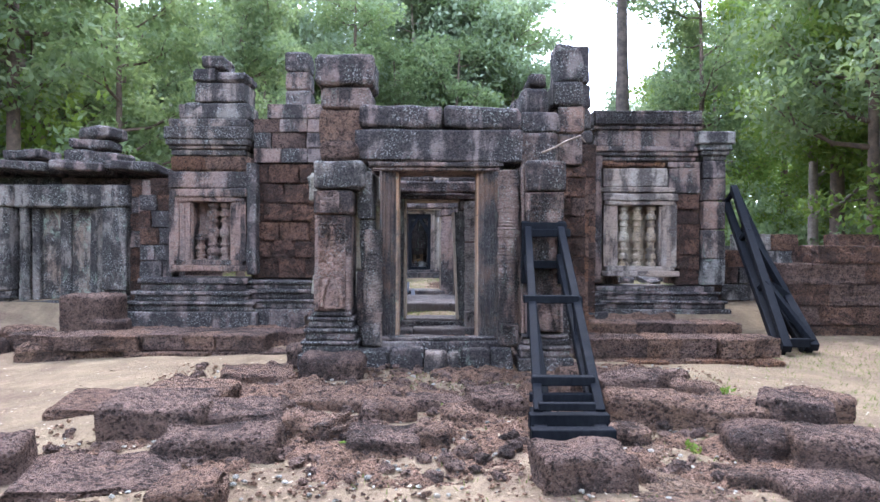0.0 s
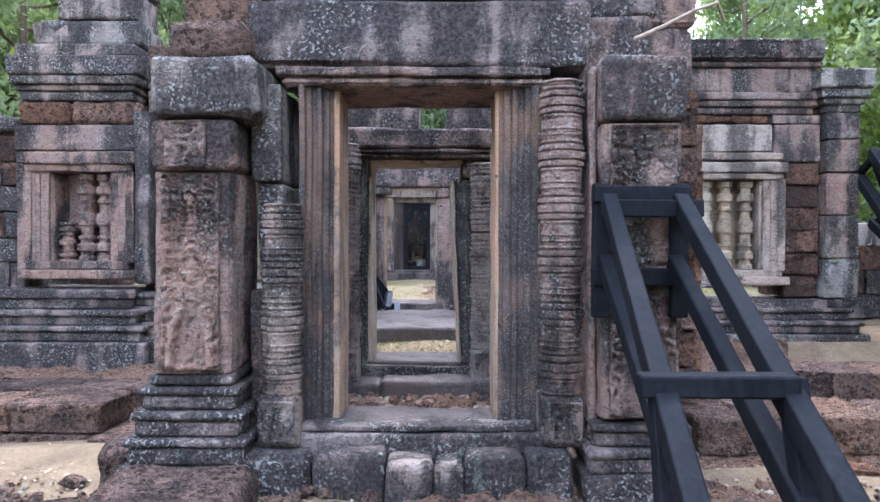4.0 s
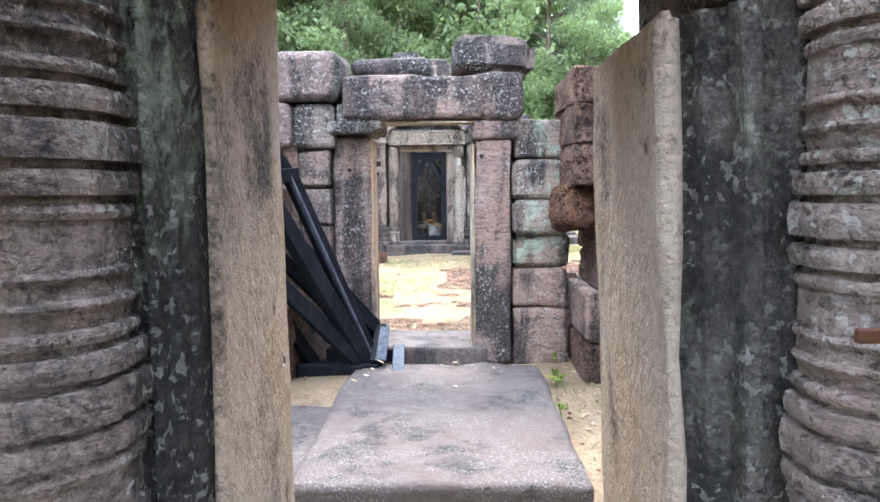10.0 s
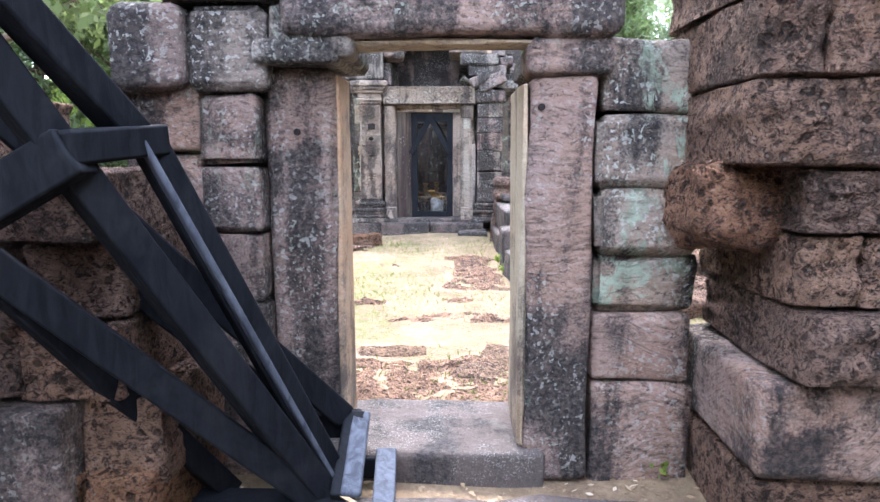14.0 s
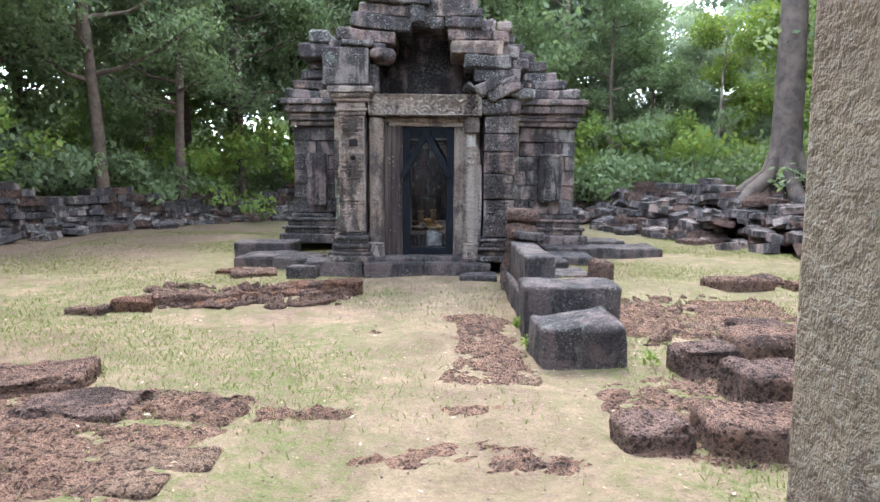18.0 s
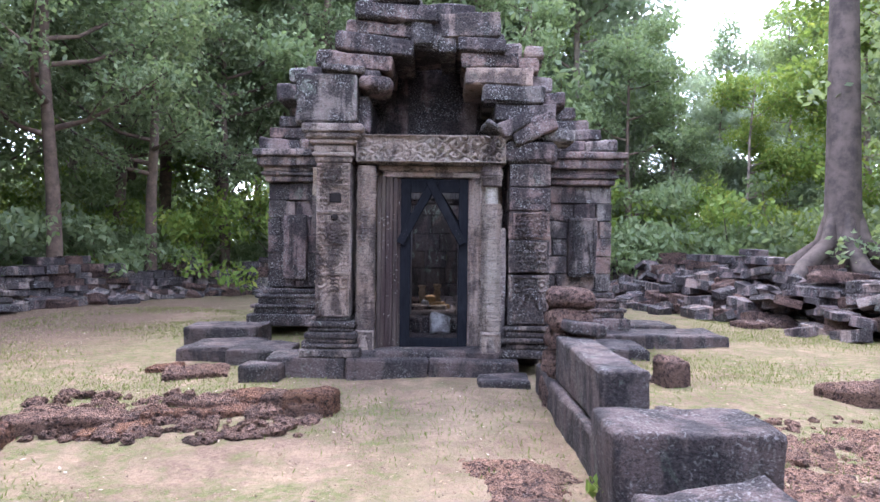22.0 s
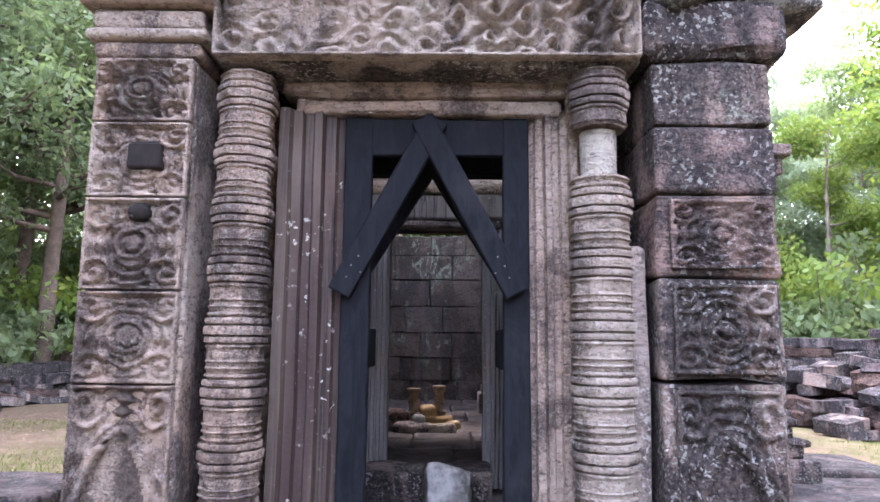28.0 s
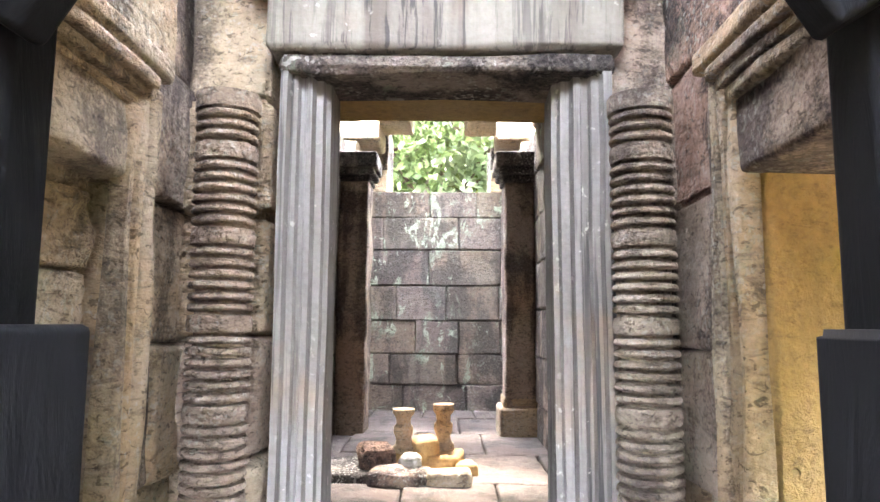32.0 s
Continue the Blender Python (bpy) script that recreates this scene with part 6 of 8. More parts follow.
# ---- shrine ----
base = thing("shrine_base", "stepped sandstone base slabs around the shrine", "platform", kind="structure")
for x0, x1, y0, y1, z1, m in ((-1.65, -0.72, 24.9, 25.5, 0.46, "slab_dark"), (-0.71, 0.35, 24.92, 25.5, 0.46, "slab_dark"), (-1.62, 0.22, 25.1, 25.7, 0.54, "slab_dark"), (-2.6, -1.66, 24.95, 25.6, 0.47, "slab_dark"), (-2.8, -2.35, 24.62, 25.05, 0.42, "slab_dark"), (-3.3, -2.5, 25.6, 26.4, 0.44, "slab_dark"), (-4.0, -3.1, 25.8, 26.9, 0.42, "slab_dark"), (-4.4, -3.3, 27.0, 27.8, 0.55, "slab_dark"), (-0.15, 0.40, 24.3, 24.8, 0.35, "slab_dark"), (0.8, 1.7, 25.6, 26.6, 0.42, "slab_dark"), (1.2, 2.3, 26.4, 27.4, 0.40, "slab_dark"), (1.6, 3.9, 27.6, 28.6, 0.44, "slab_dark"), (2.2, 3.4, 28.5, 29.4, 0.50, "slab_dark"), (0.75, 1.9, 24.9, 25.7, 0.30, "slab_dark")):
    block(x0, x1, y0, y1, 0.05, z1, m, base, "slab", r=0.03, rough=0.02, seg=0.25, chip=0.08, turn=(rng.uniform(-1, 1), rng.uniform(-1, 1), rng.uniform(-2, 2)))

shrine = thing("shrine", "carved sandstone shrine front with ringed colonnettes and a scrolled lintel", "shrine")
# door frame
block(-1.36, -0.05, 25.30, 25.9, 0.46, 0.535, "stone", shrine, "sill", r=0.015)
prism("jamb", jamb_plan(-1.36, -1.085, 25.34, 25.71), 0.53, 2.62, "stone_stain", shrine, "grey moulded door jamb")
prism("jamb", jamb_plan(-0.05, -0.252, 25.34, 25.76), 0.53, 2.62, "stone_tan", shrine, "grey moulded door jamb")
block(-1.36, -0.05, 25.34, 25.92, 2.68, 2.75, "stone_tan", shrine, "head_moulding", r=0.012)
block(-1.30, -0.11, 25.38, 25.92, 2.61, 2.677, "stone_tan", shrine, "head_moulding", r=0.012)
colonnette(shrine, (-1.48, 25.26, 0.50), 2.22, 0.118, "stone_tan", 8, "ringed octagonal colonnette")
colonnette(shrine, (0.02, 25.26, 0.50), 1.78, 0.125, "stone_buff", 6, "ringed octagonal colonnette, repaired near the top")
lathe("colonnette_repair", [(0, 0.075), (0.2, 0.075)], "stone_lichen", shrine, (0.02, 25.26, 2.28), 14, "smooth pale repair piece")
colonnette(shrine, (0.02, 25.26, 2.47), 0.27, 0.125, "stone_tan", 1, "", 0.02, "colonnette_top")
block(-1.088, -1.066, 25.46, 25.71, 0.54, 2.60, "stone_ochre", shrine, "jamb_reveal", r=0.006, rough=0.005, label="ochre worn inner face of the jamb")
block(-0.271, -0.249, 25.46, 25.76, 0.54, 2.60, "stone_ochre", shrine, "jamb_reveal", r=0.006, rough=0.005, label="ochre worn inner face of the jamb")
block(-1.62, -1.33, 25.725, 25.94, 0.46, 2.9, "stone_ochre", shrine, "return_stone", r=0.015)
block(-0.06, 0.185, 25.775, 25.94, 0.46, 2.9, "stone_ochre", shrine, "return_stone", r=0.015)
# lintel
lintel = block(-1.60, 0.18, 25.16, 25.75, 2.745, 3.09, "stone_grey", shrine, "lintel", r=0.02, seg=0.2, chip=0.04)
carved(lintel, -1.59, 0.17, 2.76, 3.075, 25.15, "stone_buff", 0.06, 0.135, label="pale scrolled lintel carving", res=0.0085)
# left pilaster
z = stacked(shrine, -2.06, -1.66, 25.12, 25.7, ((0.10, 0.16), (0.06, 0.13), (0.05, 0.10), (0.08, 0.11), (0.05, 0.06), (0.07, 0.08), (0.05, 0.03)), 0.46, "stone")
shaft = block(-2.06, -1.65, 25.12, 25.7, z, 2.74, "stone_tan", shrine, "pilaster_shaft", r=0.015)
for k, (a, b) in enumerate(((z + 0.01, 1.42), (1.43, 1.78), (1.79, 2.15), (2.16, 2.46), (2.47, 2.73))):
    carved(shaft, -2.05, -1.66, a, b, 25.115, "stone_tan", 0.035, 0.12, arch=0.24 if k == 0 else None, res=0.0085, label="rosette panel with an arched niche" if k == 0 else "")
# solid black blocks paint the shade of two sockets
block(-1.895, -1.765, 25.07, 25.16, 2.27, 2.38, "hole", shrine, "socket_hole", r=0.01, rough=0.004, label="square black block for the shade in a socket hole")
block(-1.88, -1.80, 25.07, 25.16, 2.06, 2.13, "hole", shrine, "socket_hole", r=0.03, rough=0.004, label="round black block for the shade in a socket hole")
stacked(shrine, -2.06, -1.66, 25.12, 25.7, ((0.07, 0.02), (0.05, 0.05), (0.09, 0.03), (0.06, 0.08), (0.07, 0.12), (0.10, 0.15)), 2.745, "stone_tan", "capital")
block(-2.30, -1.58, 25.05, 25.9, 3.20, 3.78, "stone_grey", shrine, "stone", r=0.03, rough=0.015, seg=0.2, chip=0.08)
block(-2.05, -1.55, 25.0, 25.8, 3.79, 3.88, "stone_grey", shrine, "stone", r=0.03, chip=0.06, turn=(0, 3, 8))
block(-1.56, -1.34, 25.02, 25.5, 3.62, 3.76, "stone_purple", shrine, "stone", r=0.06, rough=0.02)
# right pilaster
z = stacked(shrine, 0.22, 0.70, 25.15, 25.7, ((0.10, 0.06), (0.08, 0.03), (0.06, 0.08), (0.08, 0.03), (0.06, 0.05)), 0.46, "stone")
for k, (a, b, m) in enumerate(((z, 1.45, "stone"), (1.455, 1.86, "stone"), (1.865, 2.2, "stone_purple"), (2.205, 2.48, "stone_purple"), (2.485, 2.76, "stone"))):
    shaft = block(0.22, 0.71, 25.15, 25.7, a, b, m, shrine, "pilaster_shaft", r=0.018, chip=0.05)
    if k < 3:
        carved(shaft, 0.27, 0.67, a + 0.03, b - 0.03, 25.148, m, 0.03, 0.13, arch=0.26 if k == 0 else None, res=0.009)
block(0.18, 0.78, 25.1, 25.8, 2.77, 3.02, "stone_black", shrine, "capital", r=0.04, chip=0.08)
block(0.12, 0.20, 25.2, 25.7, 0.55, 2.0, "stone_grey", shrine, "pilaster_stone", r=0.03, chip=0.08)

# gable and corbelled vault over the door
gable = thing("shrine_gable", "collapsed corbelled gable of stepped black stones", "gable")
for x0, x1, z0, z1, m, t in ((-2.23, -1.33, 3.71, 3.90, "stone_black", 4), (-2.10, -1.20, 3.90, 4.08, "stone_purple", 5), (-1.90, -0.94, 4.09, 4.30, "stone_black", 6), (-1.75, -0.92, 4.31, 4.47, "stone_purple", 5), (-1.64, -0.66, 4.48, 4.68, "stone_black", 4), (-1.46, -0.86, 4.69, 4.86, "stone_black", -3), (-0.95, -0.70, 4.20, 4.50, "stone_grey", 2), (0.04, 0.78, 3.30, 3.495, "stone_black", 0), (-0.09, 0.64, 3.50, 3.70, "stone_grey", 2), (-0.32, 0.50, 3.71, 3.93, "stone_tan", 2), (-0.36, 0.33, 3.935, 4.11, "stone_purple", -1), (-0.42, 0.16, 4.115, 4.27, "stone_black", 3), (-0.63, -0.43, 4.10, 4.28, "stone_grey", -3), (-0.62, 0.10, 4.285, 4.58, "stone", -2), (-0.70, -0.20, 4.47, 4.70, "stone_black", 3)):
    block(x0, x1, 25.25 + rng.uniform(-0.06, 0.06), 26.3, z0, z1, m, gable, "gable_stone", r=0.022, rough=0.018, seg=0.16, chip=0.10, turn=(0, t, rng.uniform(-1.5, 1.5)))
block(-1.15, -0.25, 25.33, 26.35, 4.16, 4.72, "stone_black", gable, "gable_stone", r=0.05, rough=0.03)
# added plate shuts off the lit shaft behind so the arch stays dark
block(-1.56, 0.16, 26.75, 26.84, 3.0, 4.6, "stone_black", gable, "inner_gable_stone", r=0.03)
corner = block(-1.58, -1.20, 25.12, 25.6, 3.58, 3.80, "stone_purple", gable, "gable_stone", r=0.09, rough=0.02, turn=(0, -4, 10))
block(-1.62, -1.44, 25.2, 25.9, 3.10, 3.56, "stone_black", gable, "gable_stone", r=0.06, rough=0.03, chip=0.12)
for x0, x1, z0, z1 in ((0.34, 0.62, 3.94, 4.14), (0.16, 0.42, 4.13, 4.34), (0.51, 0.80, 3.71, 3.92), (0.66, 0.94, 3.50, 3.69), (0.46, 0.70, 4.15, 4.3)):
    block(x0, x1, 25.5 + rng.uniform(-0.1, 0.15), 26.4, z0, z1, ("stone_black", "stone", "stone_purple")[rng.integers(3)], gable, "gable_stone", r=0.04, rough=0.025, chip=0.1, turn=(0, rng.uniform(-5, 5), rng.uniform(-4, 4)))
for x0, x1, y0, z0, z1, t in ((0.05, 0.45, 25.0, 3.12, 3.3, 30), (0.2, 0.75, 25.05, 3.05, 3.28, 24), (-0.12, 0.25, 24.98, 3.10, 3.18, -28), (0.55, 1.0, 25.2, 3.04, 3.2, -4)):
    block(x0, x1, y0, y0 + 0.5, z0, z1, "stone_black" if t > 0 else "stone_grey", gable, "fallen_slab", r=0.03, rough=0.02, chip=0.08, turn=(0, -t, 5))
for x0, x1, z0, z1, m in ((-3.2, -2.8, 4.5, 4.75, "stone_grey"), (-3.4, -2.8, 4.2, 4.49, "stone_black")):
    block(x0, x1, 28.3, 29.3, z0, z1, m, gable, "gable_stone", r=0.04, rough=0.02, chip=0.1)
# corbelled roof behind, of long courses
roof = thing("shrine_roof", "ruined corbelled stone roof of the shrine", "roof", kind="structure")
for k in range(8):
    zz = 3.05 + 0.2 * k
    w = max(0.86 - 0.016 * k * k, 0.012)
    for s in (-1, 1):
        for y0, y1 in ((26.2, 26.85), (26.85, 27.45), (27.45, 28.3)):
            # unseen opening added in the middle stretch to light the antechamber
            v = 0.74 if y0 == 26.85 else w
            a, b = sorted((-0.70 + s * v, -0.70 + s * (w + 0.85)))
            block(a, b, y0, y1, zz, zz + 0.195, "stone_black", roof, "roof_stone", r=0.03, rough=0.02, chip=0.06)

# added end wall keeps trees and sky from showing through the arch
block(-1.75, 0.3, 28.25, 28.6, 3.1, 4.7, "stone_black", roof, "roof_stone", r=0.03)

# antechamber walls
ante = thing("wall_antechamber", "antechamber walls of large sandstone blocks", "wall", kind="structure")
AX0, AX1 = -1.50, 0.03
courses(ante, "y", 25.93, 28.6, -2.3, AX0, (0.36, 0.40, 0.38, 0.42, 0.40, 0.38), 0.45, 0.55, ("stone_ochre", "stone_tan", "stone_ochre"), jit=0.03, holes=((25.95, 27.02, 0.9, 2.2),))
courses(ante, "y", 25.95, 27.02, -2.2, AX0 - 0.10, (0.22, 0.20, 0.24, 0.22, 0.20, 0.22), 0.9, 0.42, ("stone_ochre", "stone_ochre", "stone_tan"), "rough", jit=0.045)
courses(ante, "y", 25.93, 28.6, AX1, 0.5, (0.36, 0.40, 0.38, 0.42, 0.40, 0.38), 0.45, 0.55, ("stone_ochre", "stone_red", "stone_tan"), jit=0.025, holes=((25.95, 26.95, 0.6, 2.2),))
for s, xw, ye, zt in ((1, AX0, 27.02, 2.2), (-1, AX1, 26.95, 2.2)):
    for k in range(3):
        d = s * (0.005 + 0.012 * k)
        block(min(xw, xw + d) - 0.03, max(xw, xw + d) + 0.03, ye + 0.03 * k - 0.02, ye + 0.03 * k + 0.012, 0.9, zt + 0.03 * k, "stone_ochre", ante, "window_moulding", r=0.006)
        block(min(xw, xw + d) - 0.03, max(xw, xw + d) + 0.03, 25.95, ye + 0.03 * k, zt + 0.035 * k, zt + 0.035 * k + 0.03, "stone_ochre", ante, "window_moulding", r=0.006)
    block(xw - 0.06, xw + 0.06, 25.95, ye + 0.16, zt + 0.115, zt + 0.18, "stone_ochre", ante, "window_cornice", r=0.015, chip=0.04)
# reveal looks sunlit through its gold material
block(0.06, 0.49, 26.93, 27.0, 0.6, 2.2, "stone_gold", ante, "window_reveal", r=0.01, rough=0.01, label="window reveal with golden sunlight put into its colour")
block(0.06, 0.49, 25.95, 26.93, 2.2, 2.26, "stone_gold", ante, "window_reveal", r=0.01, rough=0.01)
block(-2.04, -1.62, 25.72, 25.94, 0.46, 3.1, "stone_black", ante, "stone", r=0.02)
block(0.19, 0.74, 25.72, 25.94, 0.46, 2.95, "stone_black", ante, "stone", r=0.02)
floor = thing("floor", "worn sandstone floor slabs of the shrine", "floor", kind="structure")
for j in range(8):
    for i in range(5):
        x0 = -2.2 + i * 0.62 + 0.2 * (j % 2) - 0.2
        block(x0, x0 + 0.61, 25.92 + j * 1.02, 26.93 + j * 1.02, 0.25, 0.52 + (0.06 if j > 1 else 0) + rng.uniform(-0.012, 0.012), "slab", floor, "slab", r=0.02, rough=0.01, chip=0.04)
pale = block(-0.74, -0.45, 26.75, 26.98, 0.5, 0.78, "white_stone", None, "broken_slab", r=0.03, rough=0.035, seg=0.07, chip=0.2, turn=(-18, 6, 10))
tagged(pale, "whitish broken stone slab lying in the antechamber", "stone")
dk = block(-1.2, -0.3, 27.0, 27.45, 0.5, 0.74, "stone_black", None, "inner_step", r=0.03, rough=0.02)
tagged(dk, "dark worn step before the inner door", "step")

# inner door
def thin_rings(h, r, pitch):
    """Close even rings with deep grooves between them, a broader band now and then."""
    q, z, k = [(0, r), (0.09, r)], 0.095, 0
    while z < h - 0.08:
        p = pitch * (1.9 if k % 7 == 3 else 1.0)
        q += [(z, r * 0.78), (z + 0.007, r * 0.78), (z + 0.010, r * 0.98), (z + p * 0.5, r * 1.02), (z + p - 0.004, r * 0.98)]
        z, k = z + p, k + 1
    return q + [(z, r * 0.8), (z + 0.005, r * 1.04), (h, r * 1.04)]


inner = thing("sanctum_doorway", "inner doorway with tall ringed colonnettes and white-stained lintel", "doorway")
prism("jamb", jamb_plan(-1.19, -1.055, 27.34, 27.62), 0.55, 2.45, "stone_lime", inner, "grey and black streaked moulded jamb")
prism("jamb", jamb_plan(-0.18, -0.345, 27.34, 27.62), 0.55, 2.45, "stone_lime", inner, "grey and black streaked moulded jamb")
block(-1.20, -0.17, 27.34, 27.62, 2.43, 2.485, "stone_grey", inner, "head_moulding", r=0.012)
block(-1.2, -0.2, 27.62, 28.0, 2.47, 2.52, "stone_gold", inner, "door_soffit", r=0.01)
block(-1.24, -0.13, 27.32, 28.0, 2.49, 2.68, "stone_drip", inner, "lintel", r=0.02, label="pale lintel with white and black streaks")
block(-1.3, -0.1, 27.30, 28.0, 2.69, 2.78, "stone_ochre", inner, "stone", r=0.03, chip=0.08)
for x in (-1.325, -0.115):
    lathe("colonnette", thin_rings(1.62, 0.09, 0.031), "stone_buff", inner, (x, 27.28, 0.70), 14, "tall colonnette of many thin rings", 0.0015)
    block(x - 0.08, x + 0.08, 27.2, 27.38, 0.52, 0.70, "stone_ochre", inner, "colonnette_base", r=0.01)
for k in range(7):
    z0 = 0.5 + 0.372 * k
    for x0, x1 in ((AX0 - 0.02, -1.24), (-0.20, AX1 + 0.02)):
        block(x0, x1, 27.42 + rng.uniform(-0.03, 0.02), 28.3, z0, z0 + 0.366, ("stone_ochre", "stone_tan", "stone_ochre")[rng.integers(3)], inner, "wall_stone", r=0.025, rough=0.015, chip=0.06)
block(-1.25, -0.18, 27.5, 28.3, 2.79, 3.1, "stone_ochre", inner, "wall_stone", r=0.03)

# sanctum
cella = thing("wall_sanctum", "sanctum walls with a gap at the top of the back wall", "wall", kind="structure")
SX0, SX1, SY = -1.78, 0.20, 33.7
courses(cella, "x", SX0 - 0.1, SX1 + 0.1, SY, SY + 0.8, (0.40, 0.38, 0.42, 0.44, 0.46, 0.42, 0.34), 0.5, 0.75, ("stone_damp", "stone_damp", "stone_umber"), jit=0.012, gap=0.003)
courses(cella, "x", SX0 - 0.1, -1.45, SY, SY + 0.8, (0.3, 0.3, 0.3), 3.36, 0.4, ("stone", "stone_ochre"))
courses(cella, "x", -0.12, SX1 + 0.1, SY, SY + 0.8, (0.3, 0.3), 3.36, 0.5, ("stone", "stone_ochre"))
courses(cella, "y", 28.3, SY, SX0 - 0.9, SX0, (0.45,) * 7, 0.45, 0.8, ("stone_umber", "stone_damp"), jit=0.015)
courses(cella, "y", 28.3, SY, SX1, SX1 + 0.9, (0.45,) * 7, 0.45, 0.8, ("stone_umber", "stone"), jit=0.015)
for x0, x1 in ((SX0, SX0 + 0.3), (SX1 - 0.3, SX1)):
    block(x0, x1, 31.9, 32.3, 0.55, 3.1, "stone_tan", cella, "pilaster", r=0.02)
    stacked(cella, x0 + 0.04, x1 - 0.04, 31.94, 32.26, ((0.07, 0.06), (0.07, 0.10), (0.16, 0.13)), 3.1, "stone_grey", "capital")
stacked(cella, SX1 - 0.28, SX1 - 0.02, 31.94, 32.28, ((0.3, 0.08), (0.1, 0.04)), 0.55, "stone_ochre", "pilaster_base")
for k in range(4):
    zz, w = 3.62 + 0.24 * k, max(0.98 - 0.22 * k - 0.05 * k * k, 0.012)
    for s in (-1, 1):
        a, b = sorted((-0.79 + s * w, -0.79 + s * (w + 1.0)))
        for y0, y1 in ((28.6, 29.8), (29.8, 30.8), (30.8, 31.8), (33.0, 33.7)):
            block(a, b, y0, y1, zz, zz + 0.235, "stone_ochre", roof, "roof_stone", r=0.03, rough=0.02)

ped = thing("broken_pedestal", "broken pedestal with two short upright stone posts and rubble", "pedestal")
for x, y, h in ((-1.0, 30.42, 0.36), (-0.70, 30.58, 0.38)):
    lathe("post", [(0, 0.085), (0.08, 0.085), (0.10, 0.06), (0.14, 0.055), (0.19, 0.075), (0.23, 0.075), (0.25, 0.055), (0.30, 0.06), (0.33, 0.085), (h, 0.085)], "stone_ochre", ped, (x, y, 0.66), 10, "short turned stone post")
for x0, x1, y0, y1, z1, m in ((-1.12, -0.56, 30.3, 30.75, 0.70, "stone_gold"), (-0.92, -0.74, 30.3, 30.5, 0.82, "stone_gold"), (-1.3, -1.05, 30.1, 30.4, 0.78, "laterite_dark"), (-1.2, -0.8, 29.9, 30.2, 0.66, "stone"), (-0.8, -0.5, 29.9, 30.15, 0.66, "stone_ochre"), (-1.55, -1.2, 30.0, 30.5, 0.64, "stone_grey"), (-0.62, -0.45, 30.2, 30.4, 0.66, "stone_gold"), (-1.0, -0.86, 30.1, 30.25, 0.74, "white_stone")):
    block(x0, x1, y0, y1, 0.5, z1, m, ped, "broken_stone", r=0.03, rough=0.02, seg=0.12, chip=0.08, turn=(rng.uniform(-5, 5), rng.uniform(-5, 5), rng.uniform(-20, 20)))

# main body of the shrine behind the front bay
body = thing("ruined_shrine", "weathered shrine body with false window niches and cornices", "shrine")
courses(body, "x", -3.6, -1.9, 28.6, 29.2, (0.30,) * 6, 1.05, 0.55, ("stone_black", "stone_black", "stone"), jit=0.03)
courses(body, "x", 0.76, 2.3, 28.6, 29.2, (0.30,) * 6, 1.05, 0.5, ("stone", "stone_purple", "stone_grey"), jit=0.03)
stacked(body, -3.6, -2.8, 28.5, 33.8, ((0.2, 0.25), (0.1, 0.16), (0.06, 0.2), (0.1, 0.1), (0.07, 0.14), (0.09, 0.04)), 0.42, "stone_black")
stacked(body, 1.25, 2.3, 28.5, 33.8, ((0.2, 0.25), (0.1, 0.16), (0.06, 0.2), (0.1, 0.1), (0.07, 0.14), (0.09, 0.04)), 0.42, "stone_purple")
stacked(body, -3.6, -2.4, 28.5, 33.8, ((0.10, 0.02), (0.07, 0.08), (0.09, 0.04), (0.16, 0.14), (0.12, 0.2)), 2.86, "stone", "cornice")
stacked(body, 0.8, 2.3, 28.5, 33.8, ((0.10, 0.02), (0.07, 0.08), (0.09, 0.04), (0.16, 0.14), (0.12, 0.2)), 2.86, "stone_purple", "cornice")
courses(body, "y", 29.2, 33.8, -3.6, -3.0, (0.36,) * 5, 1.04, 0.8, ("stone_black", "stone"), jit=0.02)
courses(body, "y", 29.2, 33.8, 1.7, 2.3, (0.36,) * 5, 1.04, 0.8, ("stone_purple", "stone"), jit=0.02)
block(1.55, 2.02, 28.45, 28.62, 1.3, 2.3, "stone", body, "niche_frame", r=0.02)
carved(body, 1.6, 1.97, 1.35, 2.25, 28.44, "stone_grey", 0.05, 0.2, arch=0.62, name="niche_panel", label="worn arched niche", res=0.016)
block(-3.3, -2.9, 28.45, 28.62, 1.2, 2.3, "stone_black", body, "niche_frame", r=0.02)
for s, x0, x1 in ((-1, -3.75, -2.3), (1, 0.75, 2.45)):
    for k in range(7):
        zz = 3.4 + 0.2 * k
        w = (x1 - x0) * (1 - 0.11 * k)
        a = x0 + (0.17 * k if s < 0 else -0.02 * k)
        if s > 0:
            a = x0 - 0.1
            w = (x1 - x0) * (1 - 0.13 * k)
        n = max(1, int(w / 0.5))
        for i in range(n):
            block(a + w * i / n, a + w * (i + 1) / n - 0.012, 28.4 + 0.08 * k, 29.4, zz, zz + 0.19, ("stone_black", "stone", "stone_black", "stone_purple")[rng.integers(4)], body, "roof_stone", r=0.03, rough=0.02, chip=0.10, turn=(rng.uniform(-3, 3), rng.uniform(-4, 4), rng.uniform(-5, 5)))

# timber frame in the shrine door
tf = thing("timber_door_frame", "black painted timber bracing in the shrine doorway", "bracing")
for x, w in ((-1.018, 0.126), (-0.313, 0.118)):
    beam((x, 25.43, 0.53), (x, 25.43, 2.60), w, 0.05, tf, "post", up=(0, 1, 0))
beam((-1.08, 25.435, 2.51), (-0.255, 25.435, 2.51), 0.045, 0.17, tf, "header")
beam((-1.08, 25.435, 0.59), (-0.255, 25.435, 0.59), 0.045, 0.12, tf, "threshold")
